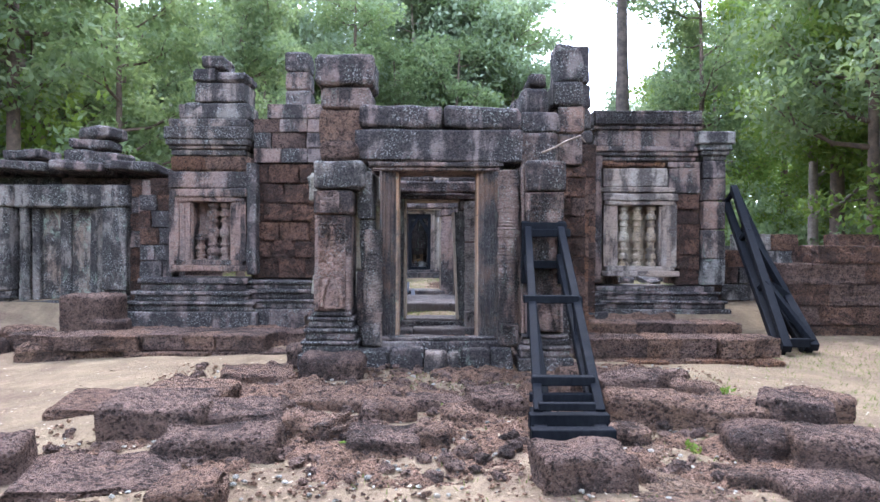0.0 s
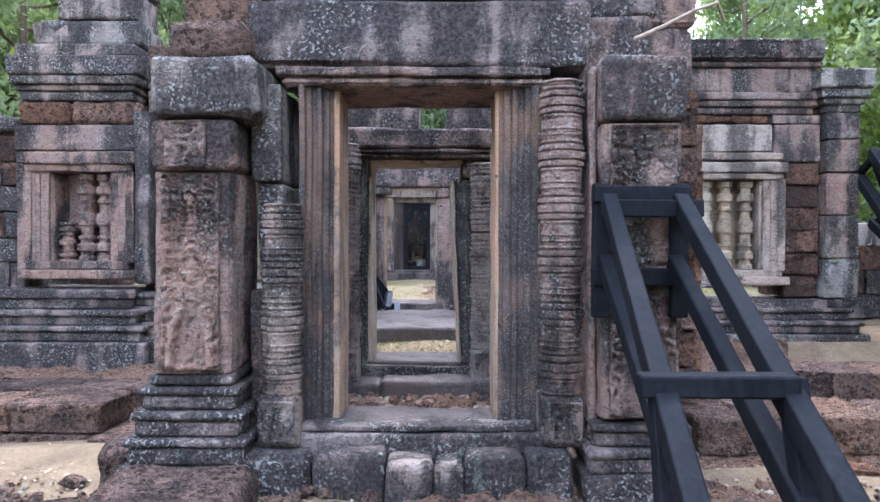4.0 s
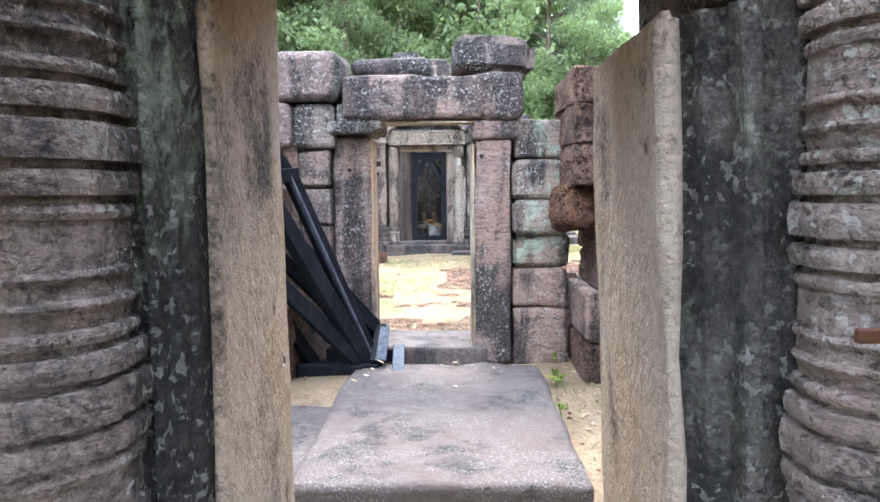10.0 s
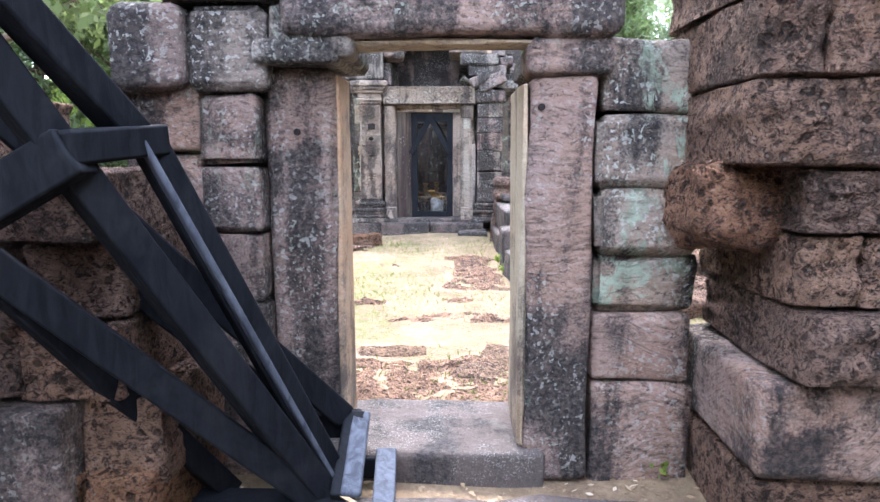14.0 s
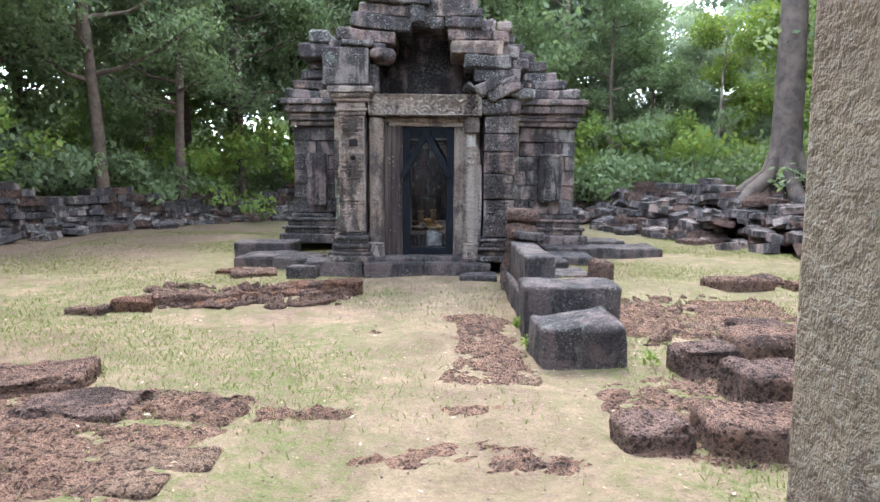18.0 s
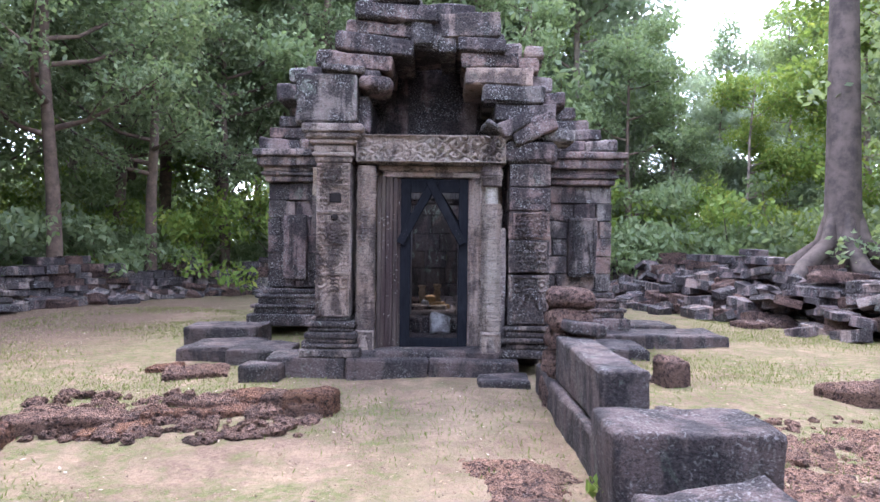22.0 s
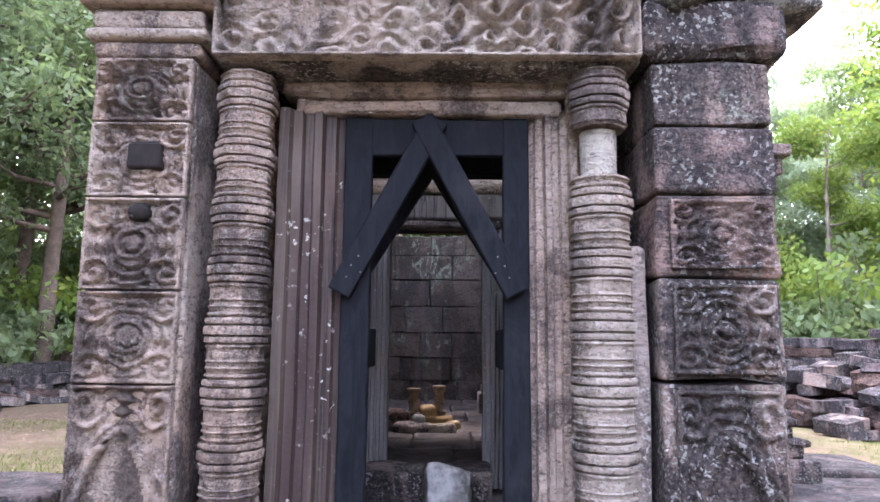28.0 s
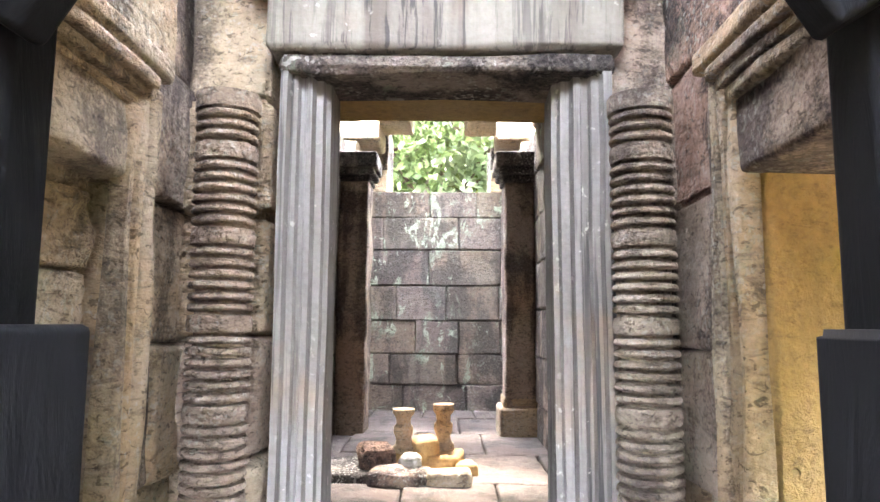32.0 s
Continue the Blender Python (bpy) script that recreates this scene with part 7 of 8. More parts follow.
brace_w = beam((-0.665, 25.375, 2.58), (-1.085, 25.375, 1.80), 0.105, 0.045, tf, "brace", up=(0, 1, 0), label="worn grey slanting brace with nails")
brace_e = beam((-0.735, 25.37, 2.58), (-0.315, 25.37, 1.80), 0.105, 0.045, tf, "brace", up=(0, 1, 0), label="worn grey slanting brace with nails")
for x, zz in ((-1.05, 1.87), (-1.03, 1.92), (-0.99, 1.89), (-1.0, 1.96), (-0.35, 1.87), (-0.37, 1.92), (-0.41, 1.89), (-0.40, 1.96)):
    held = brace_w if x < -0.7 else brace_e
    lathe("nail", [(0, 0.0042), (0.003, 0.004)], "nail", held, (x, 25.46, zz), 8).matrix_basis = held.matrix_basis.inverted() @ pose(x, 25.349 if x < -0.7 else 25.344, zz, 90, 0, 0)
for x in (-1.165, -0.21):
    beam((x, 26.035, 0.53), (x, 26.035, 2.62), 0.17, 0.075, tf, "post", up=(0, 1, 0))
beam((-1.2, 26.07, 2.56), (-0.21, 26.07, 2.56), 0.12, 0.13, tf, "header")
beam((-0.66, 25.97, 2.62), (-1.09, 25.97, 1.93), 0.105, 0.05, tf, "brace", up=(0, 1, 0))
beam((-0.74, 25.965, 2.62), (-0.31, 25.965, 1.93), 0.105, 0.05, tf, "brace", up=(0, 1, 0))
for x0, x1 in ((-1.03, -0.988), (-0.362, -0.32)):
    for z0, z1 in ((1.465, 1.655), (0.62, 0.78)):
        block(x0, x1, 25.457, 26.0, z0, z1, "timber", tf, "side_board", r=0.006, rough=0.002, chip=0.01, label="short thick side board")

# ---- enclosure rubble walls ----
def tumbled(name, label, pts, n, hmax, depth, seed, mats):
    """A collapsed wall: blocks heaped along a line."""
    r = np.random.default_rng(seed)
    w = thing(name, label, "wall", kind="structure")
    for k in range(n):
        s = r.uniform(0, len(pts) - 1.001)
        i = int(s)
        u = s - i
        p = np.array(pts[i]) * (1 - u) + np.array(pts[i + 1]) * u
        d = np.array(pts[i + 1]) - np.array(pts[i])
        d = d / np.linalg.norm(d)
        off = r.normal() * depth
        top = hmax * max(0.12, 1 - abs(off) / (depth * 2.4))
        h = r.uniform(0.11, 0.23)
        zc = r.uniform(0, 1) * max(top - h, 0.02)
        x, y = p[0] - d[1] * off, p[1] + d[0] * off
        g = float(rise(np.array(x), np.array(y)))
        sx, sy = r.uniform(0.28, 0.75), r.uniform(0.25, 0.5)
        yaw = math.degrees(math.atan2(d[1], d[0])) + r.normal() * 16
        quick(-sx / 2, sx / 2, -sy / 2, sy / 2, -h / 2, h / 2, mats[r.integers(len(mats))], w, "rough" if r.random() < 0.2 else "fine").matrix_basis = pose(x, y, g + zc + h / 2 - 0.03, r.normal() * 10, r.normal() * 10, yaw) @ Matrix.Diagonal((sx, sy, h, 1))
    return w


def dry_wall(name, label, pts, height, mats, seed, thick=0.55, lo=0.14, hi=0.24, ragged=0.35, length=0.5):
    """A standing wall of uneven courses along a line, its top broken."""
    r = np.random.default_rng(seed)
    w = thing(name, label, "wall", kind="structure")
    for a, b in zip(pts, pts[1:]):
        a, b = np.array(a), np.array(b)
        ln = np.linalg.norm(b - a)
        d = (b - a) / ln
        yaw = math.degrees(math.atan2(d[1], d[0]))
        z = -0.08
        while z < height + ragged:
            h = r.uniform(lo, hi)
            t = -0.1
            while t < ln:
                q = length * r.uniform(0.6, 1.5)
                p = a + d * (t + q / 2)
                cut = height + ragged * (math.sin(p[0] * 1.7 + p[1] * 1.1) * 0.6 + math.sin(p[0] * 4.1 - p[1] * 2.3) * 0.4)
                if z + h < cut:
                    off = r.normal() * 0.05 + r.uniform(0, 0.12) * (r.random() < 0.2)
                    x, y = p[0] + d[1] * off, p[1] - d[0] * off
                    g = float(rise(np.array(x), np.array(y)))
                    quick(0, 1, 0, 1, 0, 1, mats[r.integers(len(mats))], w, "rough" if r.random() < 0.35 else "fine").matrix_basis = pose(x, y, g + z + h / 2, r.normal() * 2.0, r.normal() * 2.0, yaw + r.normal() * 3) @ Matrix.Diagonal((q - 0.012, thick, h - 0.008, 1))
                t += q
            z += h
    return w


tumbled("wall_court_east", "collapsed enclosure wall of black stone slabs", ((8.7, 22.0), (7.9, 27.5), (7.0, 31.0), (6.2, 35.0), (5.4, 38.5)), 470, 1.35, 0.75, 21, ("stone_black", "stone_black", "stone", "laterite_dark"))
dry_wall("wall_court_east_back", "standing courses of the dark enclosure wall", ((10.2, 23.0), (9.2, 28.5), (8.3, 32.5), (7.0, 37.0), (5.6, 40.0)), 1.35, ("stone_black", "laterite_dark", "stone_black"), 23)
dry_wall("wall_court_west", "dark dry stone enclosure wall under the trees", ((-12.4, 26.0), (-11.2, 31.0), (-9.6, 35.5), (-7.2, 39.6), (-5.6, 40.4)), 1.15, ("stone_black", "stone", "laterite_dark", "stone_black"), 22)
tumbled("fallen_wall_stones", "stones fallen from the enclosure wall under the trees", ((-11.6, 26.5), (-10.5, 31.0), (-9.0, 35.2), (-6.8, 39.0)), 90, 0.4, 0.35, 24, ("stone_black", "stone", "laterite_dark"))
dry_wall("wall_court_back", "dark laterite enclosure wall behind the shrine", ((-5.8, 40.4), (0.0, 40.8), (5.8, 40.2)), 1.3, ("laterite_dark", "stone_black"), 25, 0.6, 0.22, 0.34, 0.15, 0.8)


# ---- trees ----
def tube(path, radii, sides=8):
    v, f = [], []
    for k, (p, r) in enumerate(zip(path, radii)):
        d = np.array(path[min(k + 1, len(path) - 1)]) - np.array(path[max(k - 1, 0)])
        d = d / max(np.linalg.norm(d), 1e-6)
        a = np.cross(d, (0.3, 0.9, 0.1))
        a /= np.linalg.norm(a)
        b = np.cross(d, a)
        for j in range(sides):
            t = 2 * math.pi * j / sides
            v.append(np.array(p) + r * (a * math.cos(t) + b * math.sin(t)))
    n = len(path)
    f = [[i * sides + j, i * sides + (j + 1) % sides, (i + 1) * sides + (j + 1) % sides, (i + 1) * sides + j] for i in range(n - 1) for j in range(sides)]
    return np.array(v), f


def wood(r, height, r0, spread, low, limbs, flare=1.6, lean=0.05):
    """Trunk and limbs; gives verts, faces and the tips where leaves grow."""
    vs, fs, off, tips = [], [], 0, []

    def add(path, radii, sides):
        nonlocal off
        v, f = tube(path, radii, sides)
        vs.append(v)
        fs.extend([[i + off for i in q] for q in f])
        off += len(v)

    n = 9
    bend = r.normal(size=(n, 2)).cumsum(0) * lean * height / n
    path = [(bend[k, 0] * k / n, bend[k, 1] * k / n, height * k / (n - 1)) for k in range(n)]
    rad = [r0 * (1 - 0.8 * k / (n - 1)) for k in range(n)]
    path = [(0, 0, -0.3), (0, 0, 0.12), (path[0][0], path[0][1], 0.6)] + path[1:]
    rad = [r0 * flare, r0 * (flare * 0.6 + 0.4), r0 * 1.02] + rad[1:]
    add(path, rad, 10)
    for k in range(limbs):
        t = low + (1 - low) * (k + r.uniform(0, 0.8)) / limbs
        z = height * min(t, 0.98)
        i = min(int(t * (n - 1)) + 2, len(path) - 1)
        o = np.array(path[i]) * (1, 1, 0) + (0, 0, z)
        a = r.uniform(0, 6.28)
        ln = spread * r.uniform(0.55, 1.1) * (1.15 - 0.6 * t)
        up = r.uniform(0.25, 0.8)
        p = [o + ln * s * np.array([math.cos(a + 0.3 * s), math.sin(a + 0.3 * s), up * s]) for s in (0, 0.35, 0.7, 1.0)]
        rr = r0 * 0.42 * (1.1 - t)
        add(p, [rr + 0.02, rr * 0.7 + 0.015, rr * 0.4 + 0.012, 0.012], 6)
        tips += [p[2], p[3]]
        for q in (1, 2):
            b = a + r.uniform(-1.2, 1.2)
            e = p[q] + ln * 0.5 * np.array([math.cos(b), math.sin(b), r.uniform(0.0, 0.7)])
            add([p[q], (p[q] + e) / 2 + (0, 0, 0.05), e], [rr * 0.35 + 0.012, rr * 0.2 + 0.01, 0.008], 5)
            tips += [e, (p[q] + e) / 2]
    tips.append(np.array(path[-1]))
    return np.vstack(vs), fs, np.array(tips)


def foliage(r, tips, per, size, puff, droop=0.25):
    """Leaf blades in loose sprays round the tips."""
    c = np.repeat(tips, per, 0)
    n = len(c)
    d = r.normal(size=(n, 3))
    d /= np.linalg.norm(d, axis=1)[:, None]
    c = c + d * (puff * r.uniform(0.15, 1, (n, 1)) ** 0.6) * (1, 1, 0.62)
    u = r.normal(size=(n, 3))
    u[:, 2] -= droop
    u /= np.linalg.norm(u, axis=1)[:, None]
    w = np.cross(u, r.normal(size=(n, 3)) + (0, 0, 1.2))
    w /= np.maximum(np.linalg.norm(w, axis=1), 1e-6)[:, None]
    s = (size * r.uniform(0.6, 1.3, n))[:, None]
    v = np.stack([c - u * s * 0.5, c + w * s * 0.24, c + u * s * 0.5, c - w * s * 0.24], 1).reshape(-1, 3)
    f = np.arange(4 * n).reshape(-1, 4)
    return v, f


def leaf_mesh(name, v, f, mat):
    me = bpy.data.meshes.new(name)
    me.vertices.add(len(v))
    me.vertices.foreach_set("co", v.ravel())
    me.loops.add(f.size)
    me.loops.foreach_set("vertex_index", f.ravel())
    me.polygons.add(len(f))
    me.polygons.foreach_set("loop_start", np.arange(0, f.size, 4))
    me.materials.append(mat)
    me.update(calc_edges=True)
    return me


def make_tree(name, label, seed, height, r0, spread, low, limbs, per, size, puff, bark, leaf, at, turn=0.0, flare=1.6, lean=0.05):
    r = np.random.default_rng(seed)
    v, f, tips = wood(r, height, r0, spread, low, limbs, flare, lean)
    ob = thing(name, label, "tree", "forest trees")
    ob.matrix_basis = pose(*at, 0, 0, turn)
    put("trunk", mesh_of("trunk", v, f, M[bark]), ob)
    lv, lf = foliage(r, tips, per, size, puff)
    put("crown", leaf_mesh("crown", lv, lf, M[leaf]), ob)
    return ob


def ground_z(x, y):
    return float(rise(np.array(float(x)), np.array(float(y))))


fr = np.random.default_rng(77)
kinds = [
    make_tree("forest_tree", "tall forest tree with dark green crown", 1, 13, 0.20, 3.4, 0.30, 17, 125, 0.24, 1.05, "bark", "leaf_dark", (-16, 31, 0.3)),
    make_tree("forest_tree", "tall forest tree with fresh green crown", 2, 15, 0.22, 3.6, 0.38, 17, 125, 0.24, 1.1, "bark", "leaf", (-20, 37, 0.3)),
    make_tree("forest_tree", "slender forest tree with leaves down its trunk", 3, 11, 0.14, 2.6, 0.12, 18, 110, 0.22, 0.95, "bark", "leaf", (-13.5, 35, 0.3)),
    make_tree("forest_tree", "leafy forest tree with sunlit yellow-green crown", 4, 12, 0.17, 3.0, 0.18, 17, 115, 0.23, 1.0, "bark_pale", "leaf_bright", (14, 40, 0.3)),
    make_tree("forest_tree", "spreading forest tree with many low branches", 5, 9, 0.16, 3.2, 0.12, 18, 115, 0.22, 0.95, "bark", "leaf_dark", (-14, 24, 0.2)),
    make_tree("forest_tree", "dark forest tree with a forking trunk and hanging leaves", 6, 11.5, 0.21, 3.6, 0.34, 22, 150, 0.16, 0.8, "bark", "leaf_dark", (-16.5, 27, 0.3), 0, 2.2, 0.16),
    make_tree("forest_tree", "dark forest tree with a leaning branchy trunk", 7, 12.5, 0.19, 3.4, 0.30, 24, 140, 0.16, 0.8, "bark", "leaf_dark", (-17.5, 35, 0.3), 0, 2.2, 0.22),
    make_tree("forest_tree", "tall distant tree with haze tinted into its pale crown", 8, 17, 0.22, 4.0, 0.25, 22, 110, 0.34, 1.4, "bark_pale", "leaf_far", (-8, 58, 0.6)),
]


def tree_at(k, x, y, scale=1.0):
    m = pose(x, y, ground_z(x, y) - 0.05, 0, 0, fr.uniform(0, 360)) @ Matrix.Diagonal((scale, scale, scale * fr.uniform(0.9, 1.1), 1))
    return copy_thing(kinds[k], m)


spots = []
for _ in range(4000):
    x, y = fr.uniform(-34, 36), fr.uniform(-14, 62)
    ax = x + 0.3
    clear = (abs(ax) < 12.5 and y < 41) or (x < -9 and 4 < y < 17 and x > -13)
    if y < 3 and abs(ax) < 9:
        clear = True
    if (y > 36 and 0.30 < (x + 0.5) / (y - 17) < 0.44) or (y > 30 and 0.19 < (x + 0.1) / (y - 3) < 0.36):
        continue
    if x < -6 and y > 20 and fr.random() < 0.3:
        continue
    if clear or any((x - a) ** 2 + (y - b) ** 2 < 3.3 ** 2 for a, b in spots):
        continue
    spots.append((x, y))
    if len(spots) >= 104:
        break
for x, y in spots:
    k = (0, 1, 2, 3, 4)[fr.choice(5, p=(0.26, 0.26, 0.18, 0.12, 0.18) if x < 6 else (0.16, 0.28, 0.16, 0.30, 0.10))]
    tree_at(k, x, y, fr.uniform(0.85, 1.25) * (0.8 if x > 4 and y > 22.6 + (x + 0.6) * 1.3 else 1.3 if y > 40 else 1.15))
for x, y, k, s in ((14, 24, 1, 1.2), (17.5, 26, 0, 1.3), (13.2, 20.5, 3, 1.15), (16.5, 20, 1, 1.2), (19.5, 30, 3, 1.3), (14.5, 15.5, 0, 1.1), (20, 23, 1, 1.3), (-10.6, 34.0, 5, 1.0), (-9.3, 36.6, 6, 1.0), (-13.2, 33.0, 6, 1.05), (-14.6, 37.0, 5, 1.1), (-11.4, 38.6, 5, 1.05), (-8.6, 41.0, 6, 1.05), (-12.6, 41.5, 5, 1.2), (-5.2, 42.6, 6, 1.0), (-9.8, 44.5, 5, 1.2), (-2.5, 43.2, 1, 0.95), (2.5, 41.5, 2, 0.9), (6.5, 43, 2, 0.9), (10.5, 41.5, 3, 0.6), (8.6, 44, 0, 0.6), (-14.0, 29.5, 5, 1.0), (-13.6, 25.5, 6, 0.95), (10.8, 14.2, 0, 0.9), (-1.5, 48, 7, 1.2), (2.5, 50, 7, 1.3), (5.5, 47.5, 7, 1.15), (0.5, 54, 7, 1.35), (5, 55, 7, 1.3), (9.5, 50, 7, 0.62), (12, 48, 7, 0.58), (14.5, 52, 7, 0.66), (17, 50, 7, 0.6), (11, 45.5, 7, 0.5), (7.6, 46.5, 7, 0.6), (19.5, 47, 7, 0.6), (13.5, 44.5, 7, 0.5), (-6, 50, 7, 1.2), (-11, 48, 7, 1.25), (12.5, 16, 1, 1.0), (11.5, 18.5, 0, 0.9), (-11.8, 19.5, 1, 1.0), (-8.5, 18.8, 2, 0.9), (-5.5, 19.5, 0, 0.62), (13.5, 11, 2, 0.9), (10.4, 9.4, 3, 0.42)):
    tree_at(k, x, y, s)

big = make_tree("buttressed_tree", "huge pale-barked tree with buttress roots on the fallen wall", 40, 22, 0.44, 5.0, 0.58, 14, 130, 0.30, 1.5, "bark_grey", "leaf_dark", (9.2, 33.5, 0.9), 0, 1.6, 0.02)
for k in range(6):
    a = k * 1.05 + 0.3
    pv, pf = tube([(0.27 * math.cos(a), 0.27 * math.sin(a), 2.0), (0.45 * math.cos(a), 0.45 * math.sin(a), 1.1), (1.2 * math.cos(a), 1.2 * math.sin(a), 0.5), (2.0 * math.cos(a + 0.2), 2.0 * math.sin(a + 0.2), 0.05), (3.0 * math.cos(a + 0.4), 3.0 * math.sin(a + 0.4), -0.25)], (0.10, 0.20, 0.22, 0.15, 0.06), 8)
    put("buttress_root", mesh_of("buttress_root", pv, pf, M["bark_grey"]), big)

# understory
def shrub(seed, mat, label):
    r = np.random.default_rng(seed)
    ob = thing("shrub", label, "shrub", "forest shrubs")
    tips = r.normal(size=(26, 3)) * (0.75, 0.75, 0.5) + (0, 0, 1.1)
    tips[:, 2] = np.abs(tips[:, 2])
    vs, fs, off = [], [], 0
    for k in range(9):
        v, f = tube([(0, 0, -0.05), tips[k] * (0.4, 0.4, 0.5), tips[k]], (0.025, 0.015, 0.006), 5)
        vs.append(v)
        fs += [[i + off for i in q] for q in f]
        off += len(v)
    put("stem", mesh_of("stem", np.vstack(vs), fs, M["bark"]), ob)
    lv, lf = foliage(r, tips, 95, 0.16, 0.5)
    put("leaves", leaf_mesh("leaves", lv, lf, M[mat]), ob)
    return ob


shrubs = [shrub(51, "leaf", "fresh green undergrowth shrub under trees"), shrub(52, "leaf_dark", "dark green undergrowth shrub under trees"), shrub(53, "leaf_bright", "sunlit yellow-green shrub under the trees")]
for k, s in enumerate(shrubs):
    s.location = (-14 + k, 39 + k, 0.3)
placed = 0
for k in range(64):
    t = k / 63 * 3.999
    i = int(t)
    (xa, ya), (xb, yb) = ((-12.4, 26.0), (-11.2, 31.0), (-9.6, 35.5), (-7.2, 39.6), (5.8, 41.5))[i:i + 2]
    q = t - i
    back = fr.uniform(2.6, 6.5)
    x, y = xa + (xb - xa) * q - (back if i < 3 else 0), ya + (yb - ya) * q + (0.5 * back if i < 3 else back)
    sc = fr.uniform(0.8, 1.5)
    copy_thing(shrubs[fr.choice(3, p=(0.4, 0.2, 0.4))], pose(x, y, ground_z(x, y) - 0.05, 0, 0, fr.uniform(0, 360)) @ Matrix.Diagonal((sc, sc, sc * 1.2, 1)))
while placed < 190:
    x, y = fr.uniform(-26, 28), fr.uniform(2, 52)
    if (abs(x + 0.3) < 12 and y < 40.2) or (x < -8 and x > -14 and y < 18):
        continue
    s = fr.uniform(0.9, 1.5)
    copy_thing(shrubs[fr.choice(3, p=(0.45, 0.3, 0.25))], pose(x, y, ground_z(x, y) - 0.05, 0, 0, fr.uniform(0, 360)) @ Matrix.Diagonal((s, s, s, 1)))
    placed += 1


def far_woods():
    """A ring of distant foliage that closes the view."""
    r = np.random.default_rng(90)
    n = 54000
    a = r.uniform(0, 2 * math.pi, n)
    rad = r.uniform(48, 66, n)
    h = 17 * np.where((np.cos(a) > 0.17) & (np.cos(a) < 0.55) & (np.sin(a) > 0), 0.70, 1.05) * r.uniform(0, 1, n) ** 1.5 * (0.74 + 0.18 * np.sin(a * 5) + 0.14 * np.sin(a * 13 + 1))
    c = np.stack([rad * np.cos(a), 20 + rad * np.sin(a), h + 0.5], 1)
    v, f = foliage(r, c, 1, 1.5, 0.3)
    # the ring's pale green carries the painted haze
    tagged(put("far_woods", leaf_mesh("far_woods", v, f, M["leaf_far"])), "distant forest foliage around the ruin, tinted for haze", "woods", kind="stuff")


far_woods()


# ---- ground cover ----
def cover(name, label, n, size, mat, areas, seed, upright, kind="stuff", cat="plants", lift=0.0):
    r = np.random.default_rng(seed)
    w = np.array([(a[1] - a[0]) * (a[3] - a[2]) * a[4] for a in areas])
    pick = r.choice(len(areas), n, p=w / w.sum())
    A = np.array(areas)[pick]
    x = A[:, 0] + (A[:, 1] - A[:, 0]) * r.uniform(0, 1, n)
    y = A[:, 2] + (A[:, 3] - A[:, 2]) * r.uniform(0, 1, n)
    keepit = np.sin(x * 1.3 + 2 * np.sin(y * 0.9)) + np.sin(y * 1.7 + x * 0.6) + r.normal(size=n) * 0.8 > (0.1 if upright else -1.2)
    x, y = x[keepit], y[keepit]
    n = len(x)
    c = np.stack([x, y, rise(x, y) + lift], 1)
    a = r.uniform(0, 6.28, n)
    s = size * r.uniform(0.5, 1.4, n)
    if upright:
        t = r.normal(size=(n, 2)) * 0.5
        tip = c + np.stack([t[:, 0] * s, t[:, 1] * s, s], 1)
        side = np.stack([np.cos(a), np.sin(a), 0 * a], 1) * (s * 0.10)[:, None]
        mid = (c + tip) / 2 + (0, 0, 0.004)
        v = np.stack([c - side, c + side, mid + side * 0.8, tip], 1).reshape(-1, 3)
    else:
        u = np.stack([np.cos(a), np.sin(a), r.normal(size=n) * 0.25], 1)
        w2 = np.stack([-np.sin(a), np.cos(a), r.normal(size=n) * 0.25], 1)
        c = c + (0, 0, 0.012)
        v = np.stack([c - u * s[:, None] * 0.5, c + w2 * s[:, None] * 0.24, c + u * s[:, None] * 0.5, c - w2 * s[:, None] * 0.24], 1).reshape(-1, 3)
    tagged(put(name, leaf_mesh(name, v, np.arange(4 * n).reshape(-1, 4), M[mat])), label, cat, kind=kind)


yard = ((-9, -1.0, 16.5, 33, 0.8), (-1.0, 0.4, 15.7, 24.8, 0.35), (1.0, 7.0, 17, 32, 1.0), (-0.8, 0.4, 11.8, 12.75, 2.5), (0.45, 2.6, 12.0, 14.5, 0.7), (2.4, 6.5, 5.5, 12, 0.35), (-0.6, 2.2, 5.0, 9.0, 0.25))
cover("grass", "short thin grass on the sandy court", 210000, 0.032, "grass", yard, 61, True)
cover("leaf_litter", "dry fallen leaves scattered on the ground", 30000, 0.032, "litter", ((-9, 8, 15.6, 33, 1.0), (-4, 4, 4.2, 9.5, 3.2), (-2.5, 3, 11.8, 15, 4.5), (-12, -6, 24, 34, 2.0), (-7, -2, 7, 13, 0.5)), 62, False)
cover("slab_leaves", "reddish dry leaves lying on the floor slab", 46, 0.05, "litter", ((-0.8, 0.4, 12.9, 14.6, 1.0),), 63, False, lift=0.10)


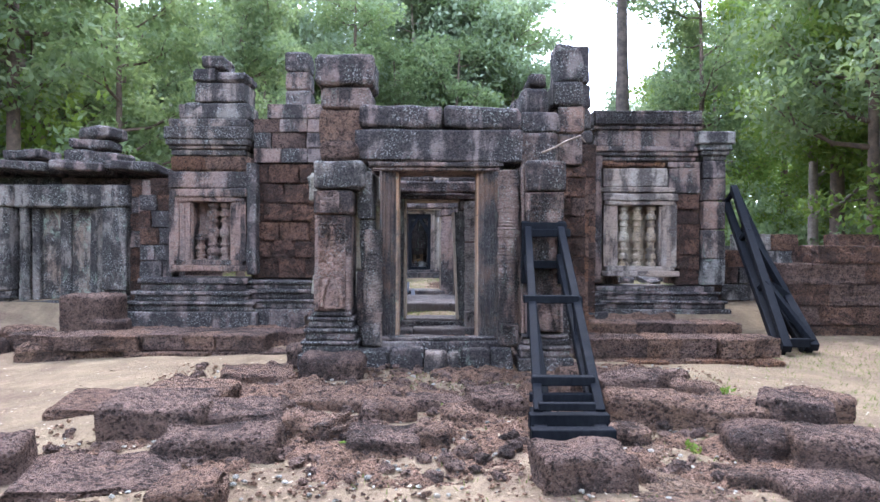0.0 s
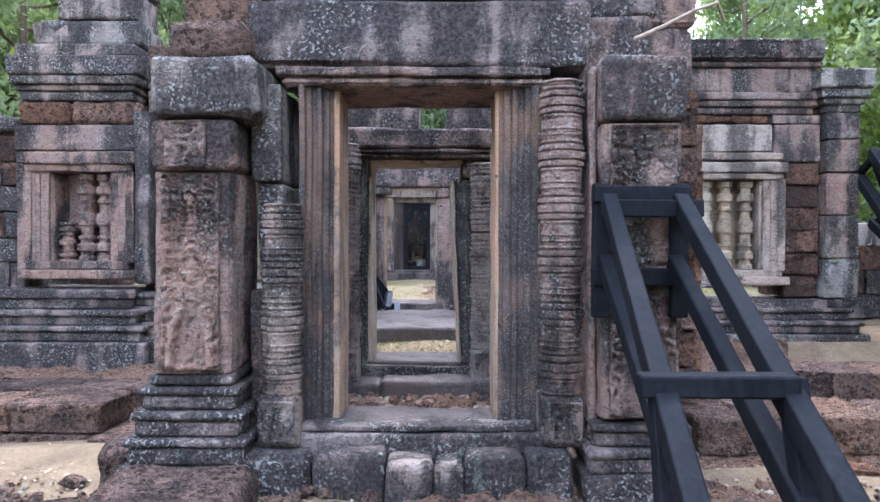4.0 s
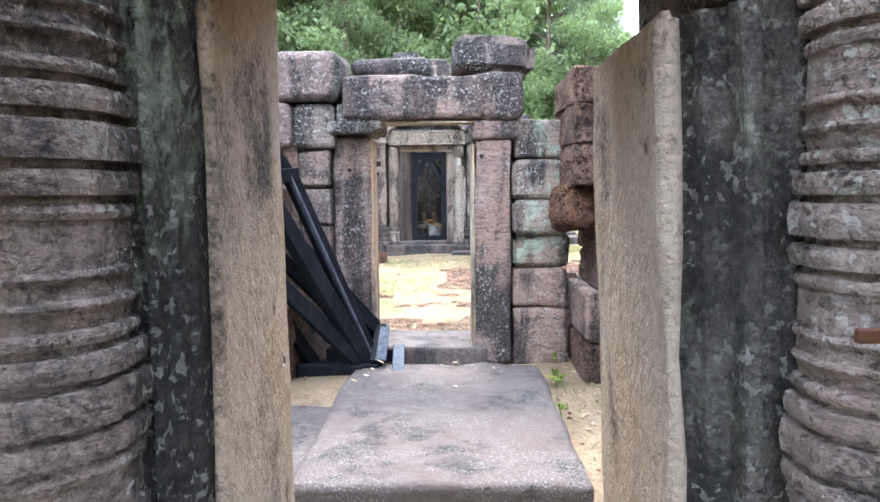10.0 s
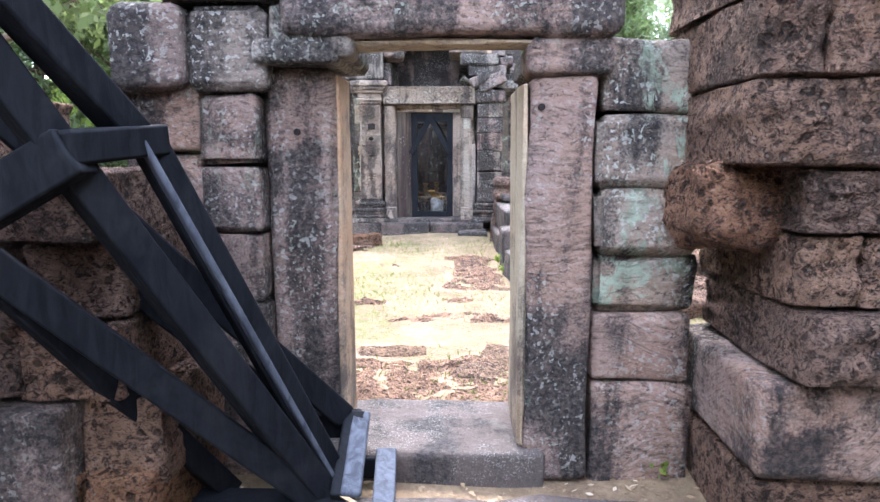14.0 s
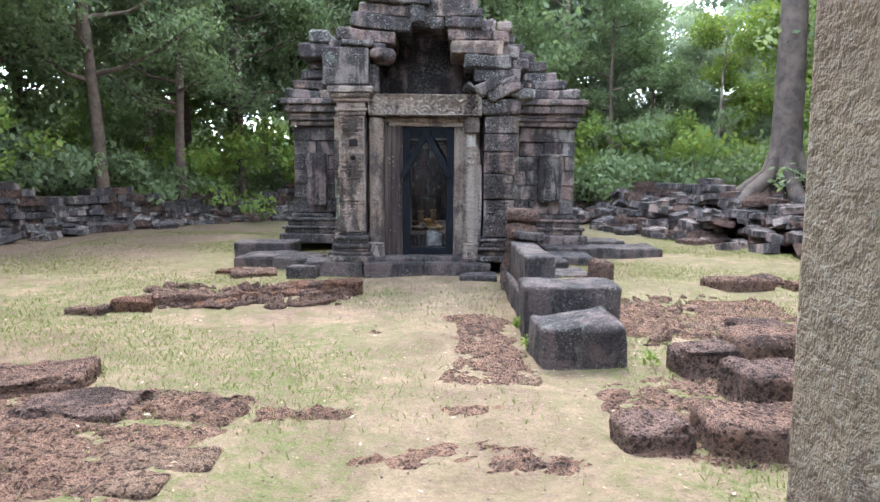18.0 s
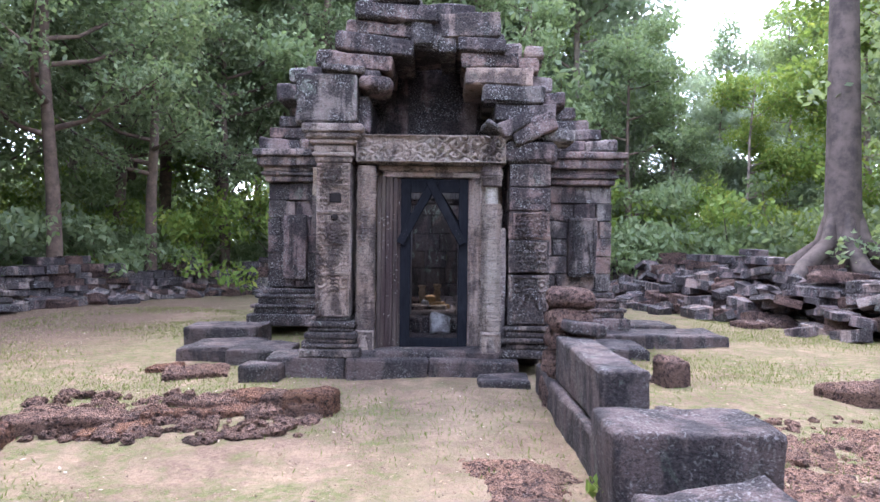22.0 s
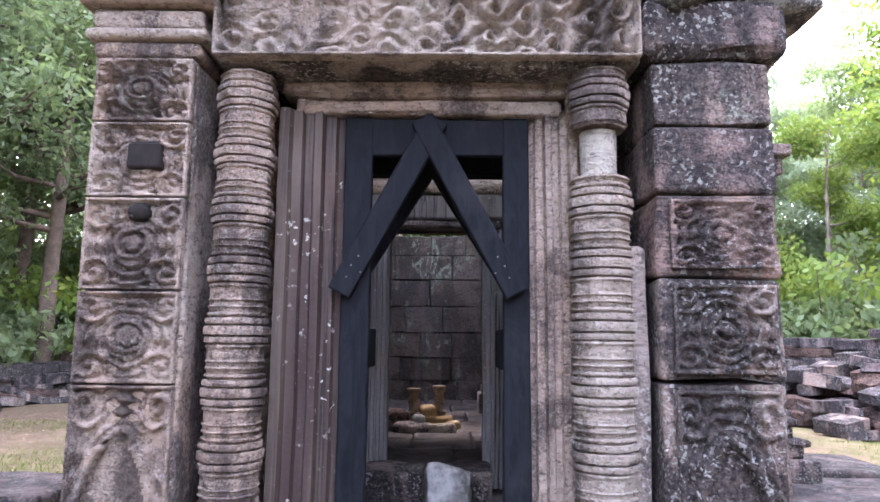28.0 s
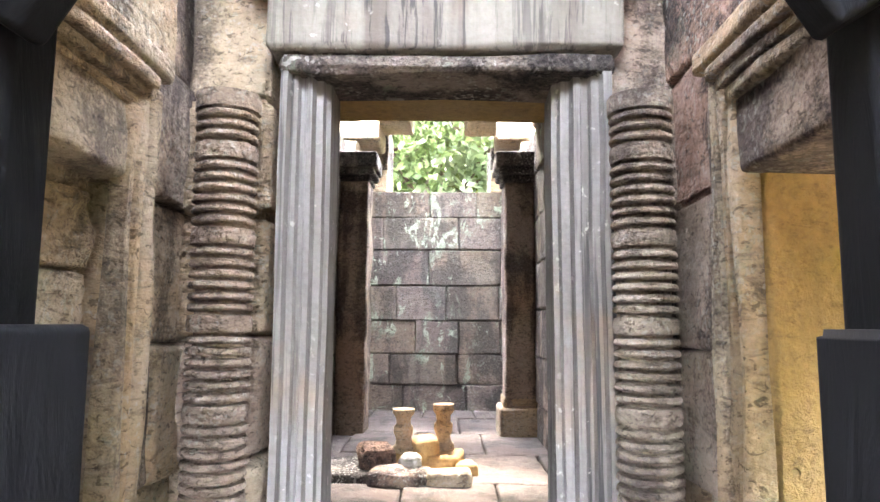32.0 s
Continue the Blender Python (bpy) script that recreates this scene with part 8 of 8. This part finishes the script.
def weed(x, y, s, seed):
    r = np.random.default_rng(seed)
    n = 14
    a = r.uniform(0, 6.28, n)
    z = ground_z(x, y)
    c = np.array([[x, y, z + 0.02]]) + np.stack([np.cos(a) * s * 0.4, np.sin(a) * s * 0.4, r.uniform(0.2, 0.8, n) * s], 1)
    v, f = foliage(r, c, 2, s * 0.55, s * 0.2)
    stem, sf = tube([(x, y, z - 0.02), (x, y, z + s * 0.5)], (0.006, 0.003), 5)
    ob = thing("weed", "small green broad-leaved weed", "plant", "weeds", at=(0, 0, 0))
    put("leaves", leaf_mesh("leaves", v, f, M["leaf_bright"]), ob)
    put("stem", mesh_of("stem", stem, sf, M["leaf_bright"]), ob)


for x, y, s in ((5.5, 40.6, 1.4), (6.5, 40.4, 1.5), (7.5, 40.2, 1.4), (8.4, 40.4, 1.5), (9.2, 39.6, 1.5), (10.2, 39, 1.4), (11.2, 37.5, 1.4), (12, 36, 1.5), (12.6, 34.5, 1.4), (13, 33, 1.5), (13.4, 31.5, 1.4), (3.6, 40.8, 1.5), (13.8, 28, 1.5), (13.6, 29.6, 1.4), (-6, 40.5, 1.4), (-9, 38.5, 1.3), (-10.6, 36, 1.3), (-12, 32, 1.3), (-11.8, 29, 1.2)):
    copy_thing(shrubs[fr.choice(3, p=(0.4, 0.2, 0.4))], pose(x, y, ground_z(x, y) - 0.05, 0, 0, fr.uniform(0, 360)) @ Matrix.Diagonal((s, s, s * 1.15, 1)))
for k, (x, y, s) in enumerate(((-0.5, 13.5, 0.2), (-1.35, 14.2, 0.22), (0.55, 14.4, 0.18), (0.62, 15.0, 0.14), (0.42, 21.3, 0.3), (0.42, 20.6, 0.26), (2.1, 19.2, 0.26), (1.35, 20.1, 0.2), (1.7, 5.9, 0.16), (2.3, 5.5, 0.16), (0.75, 5.75, 0.15), (-1.25, 6.1, 0.14), (-0.7, 5.95, 0.14), (2.6, 7.4, 0.2), (0.0, 7.0, 0.12), (0.5, 13.9, 0.12), (1.3, 13.4, 0.12))):
    weed(x, y, s * 0.6, 300 + k)

# creeper root on the porch
rv, rf = tube([(1.15, 9.0, 2.52), (1.3, 8.97, 2.58), (1.45, 8.97, 2.66), (1.6, 9.0, 2.72), (1.68, 9.1, 2.66)], (0.012, 0.012, 0.01, 0.01, 0.008), 6)
tagged(put("dry_root", mesh_of("dry_root", rv, rf, M["root"])), "thin dry root hanging over the porch stones", "root")

rubble("gravel", "crumbled laterite gravel around the porch", 3200, -3.0, 3.0, 4.8, 9.2, 0.012, 0.04, "laterite_rubble", top=bed_z)
rubble("stone_chips", "pale stone chips strewn over the laterite", 500, -2.8, 2.8, 5.0, 9.2, 0.015, 0.05, "stone_lichen", top=bed_z)
rubble("gravel", "crumbled laterite gravel in the court", 2600, -3.2, 3.4, 15.8, 24.5, 0.006, 0.018, "paver")
rubble("gravel", "crumbled stone gravel on the hall floor", 900, -2.6, 2.6, 11.8, 14.6, 0.006, 0.028, "laterite_red")
rubble("laterite_rubble", "broken laterite lumps on the west terrace", 420, -5.1, -1.9, 10.5, 12.3, 0.05, 0.22, "laterite")
rubble("laterite_rubble", "broken laterite lumps on the east terrace", 300, 1.9, 4.4, 10.3, 12.9, 0.05, 0.20, "laterite_dark")
rubble("laterite_rubble", "broken laterite lumps before the porch", 520, -2.8, 2.7, 5.3, 9.1, 0.04, 0.15, "laterite_dark", top=bed_z)
rubble("laterite_rubble", "crumbled laterite lumps along the broken kerb", 300, -4.4, -1.6, 22.4, 24.0, 0.05, 0.2, "laterite")
rubble("laterite_rubble", "crumbled laterite lumps beside the low wall", 160, 1.3, 3.6, 20.6, 23.4, 0.04, 0.14, "laterite")
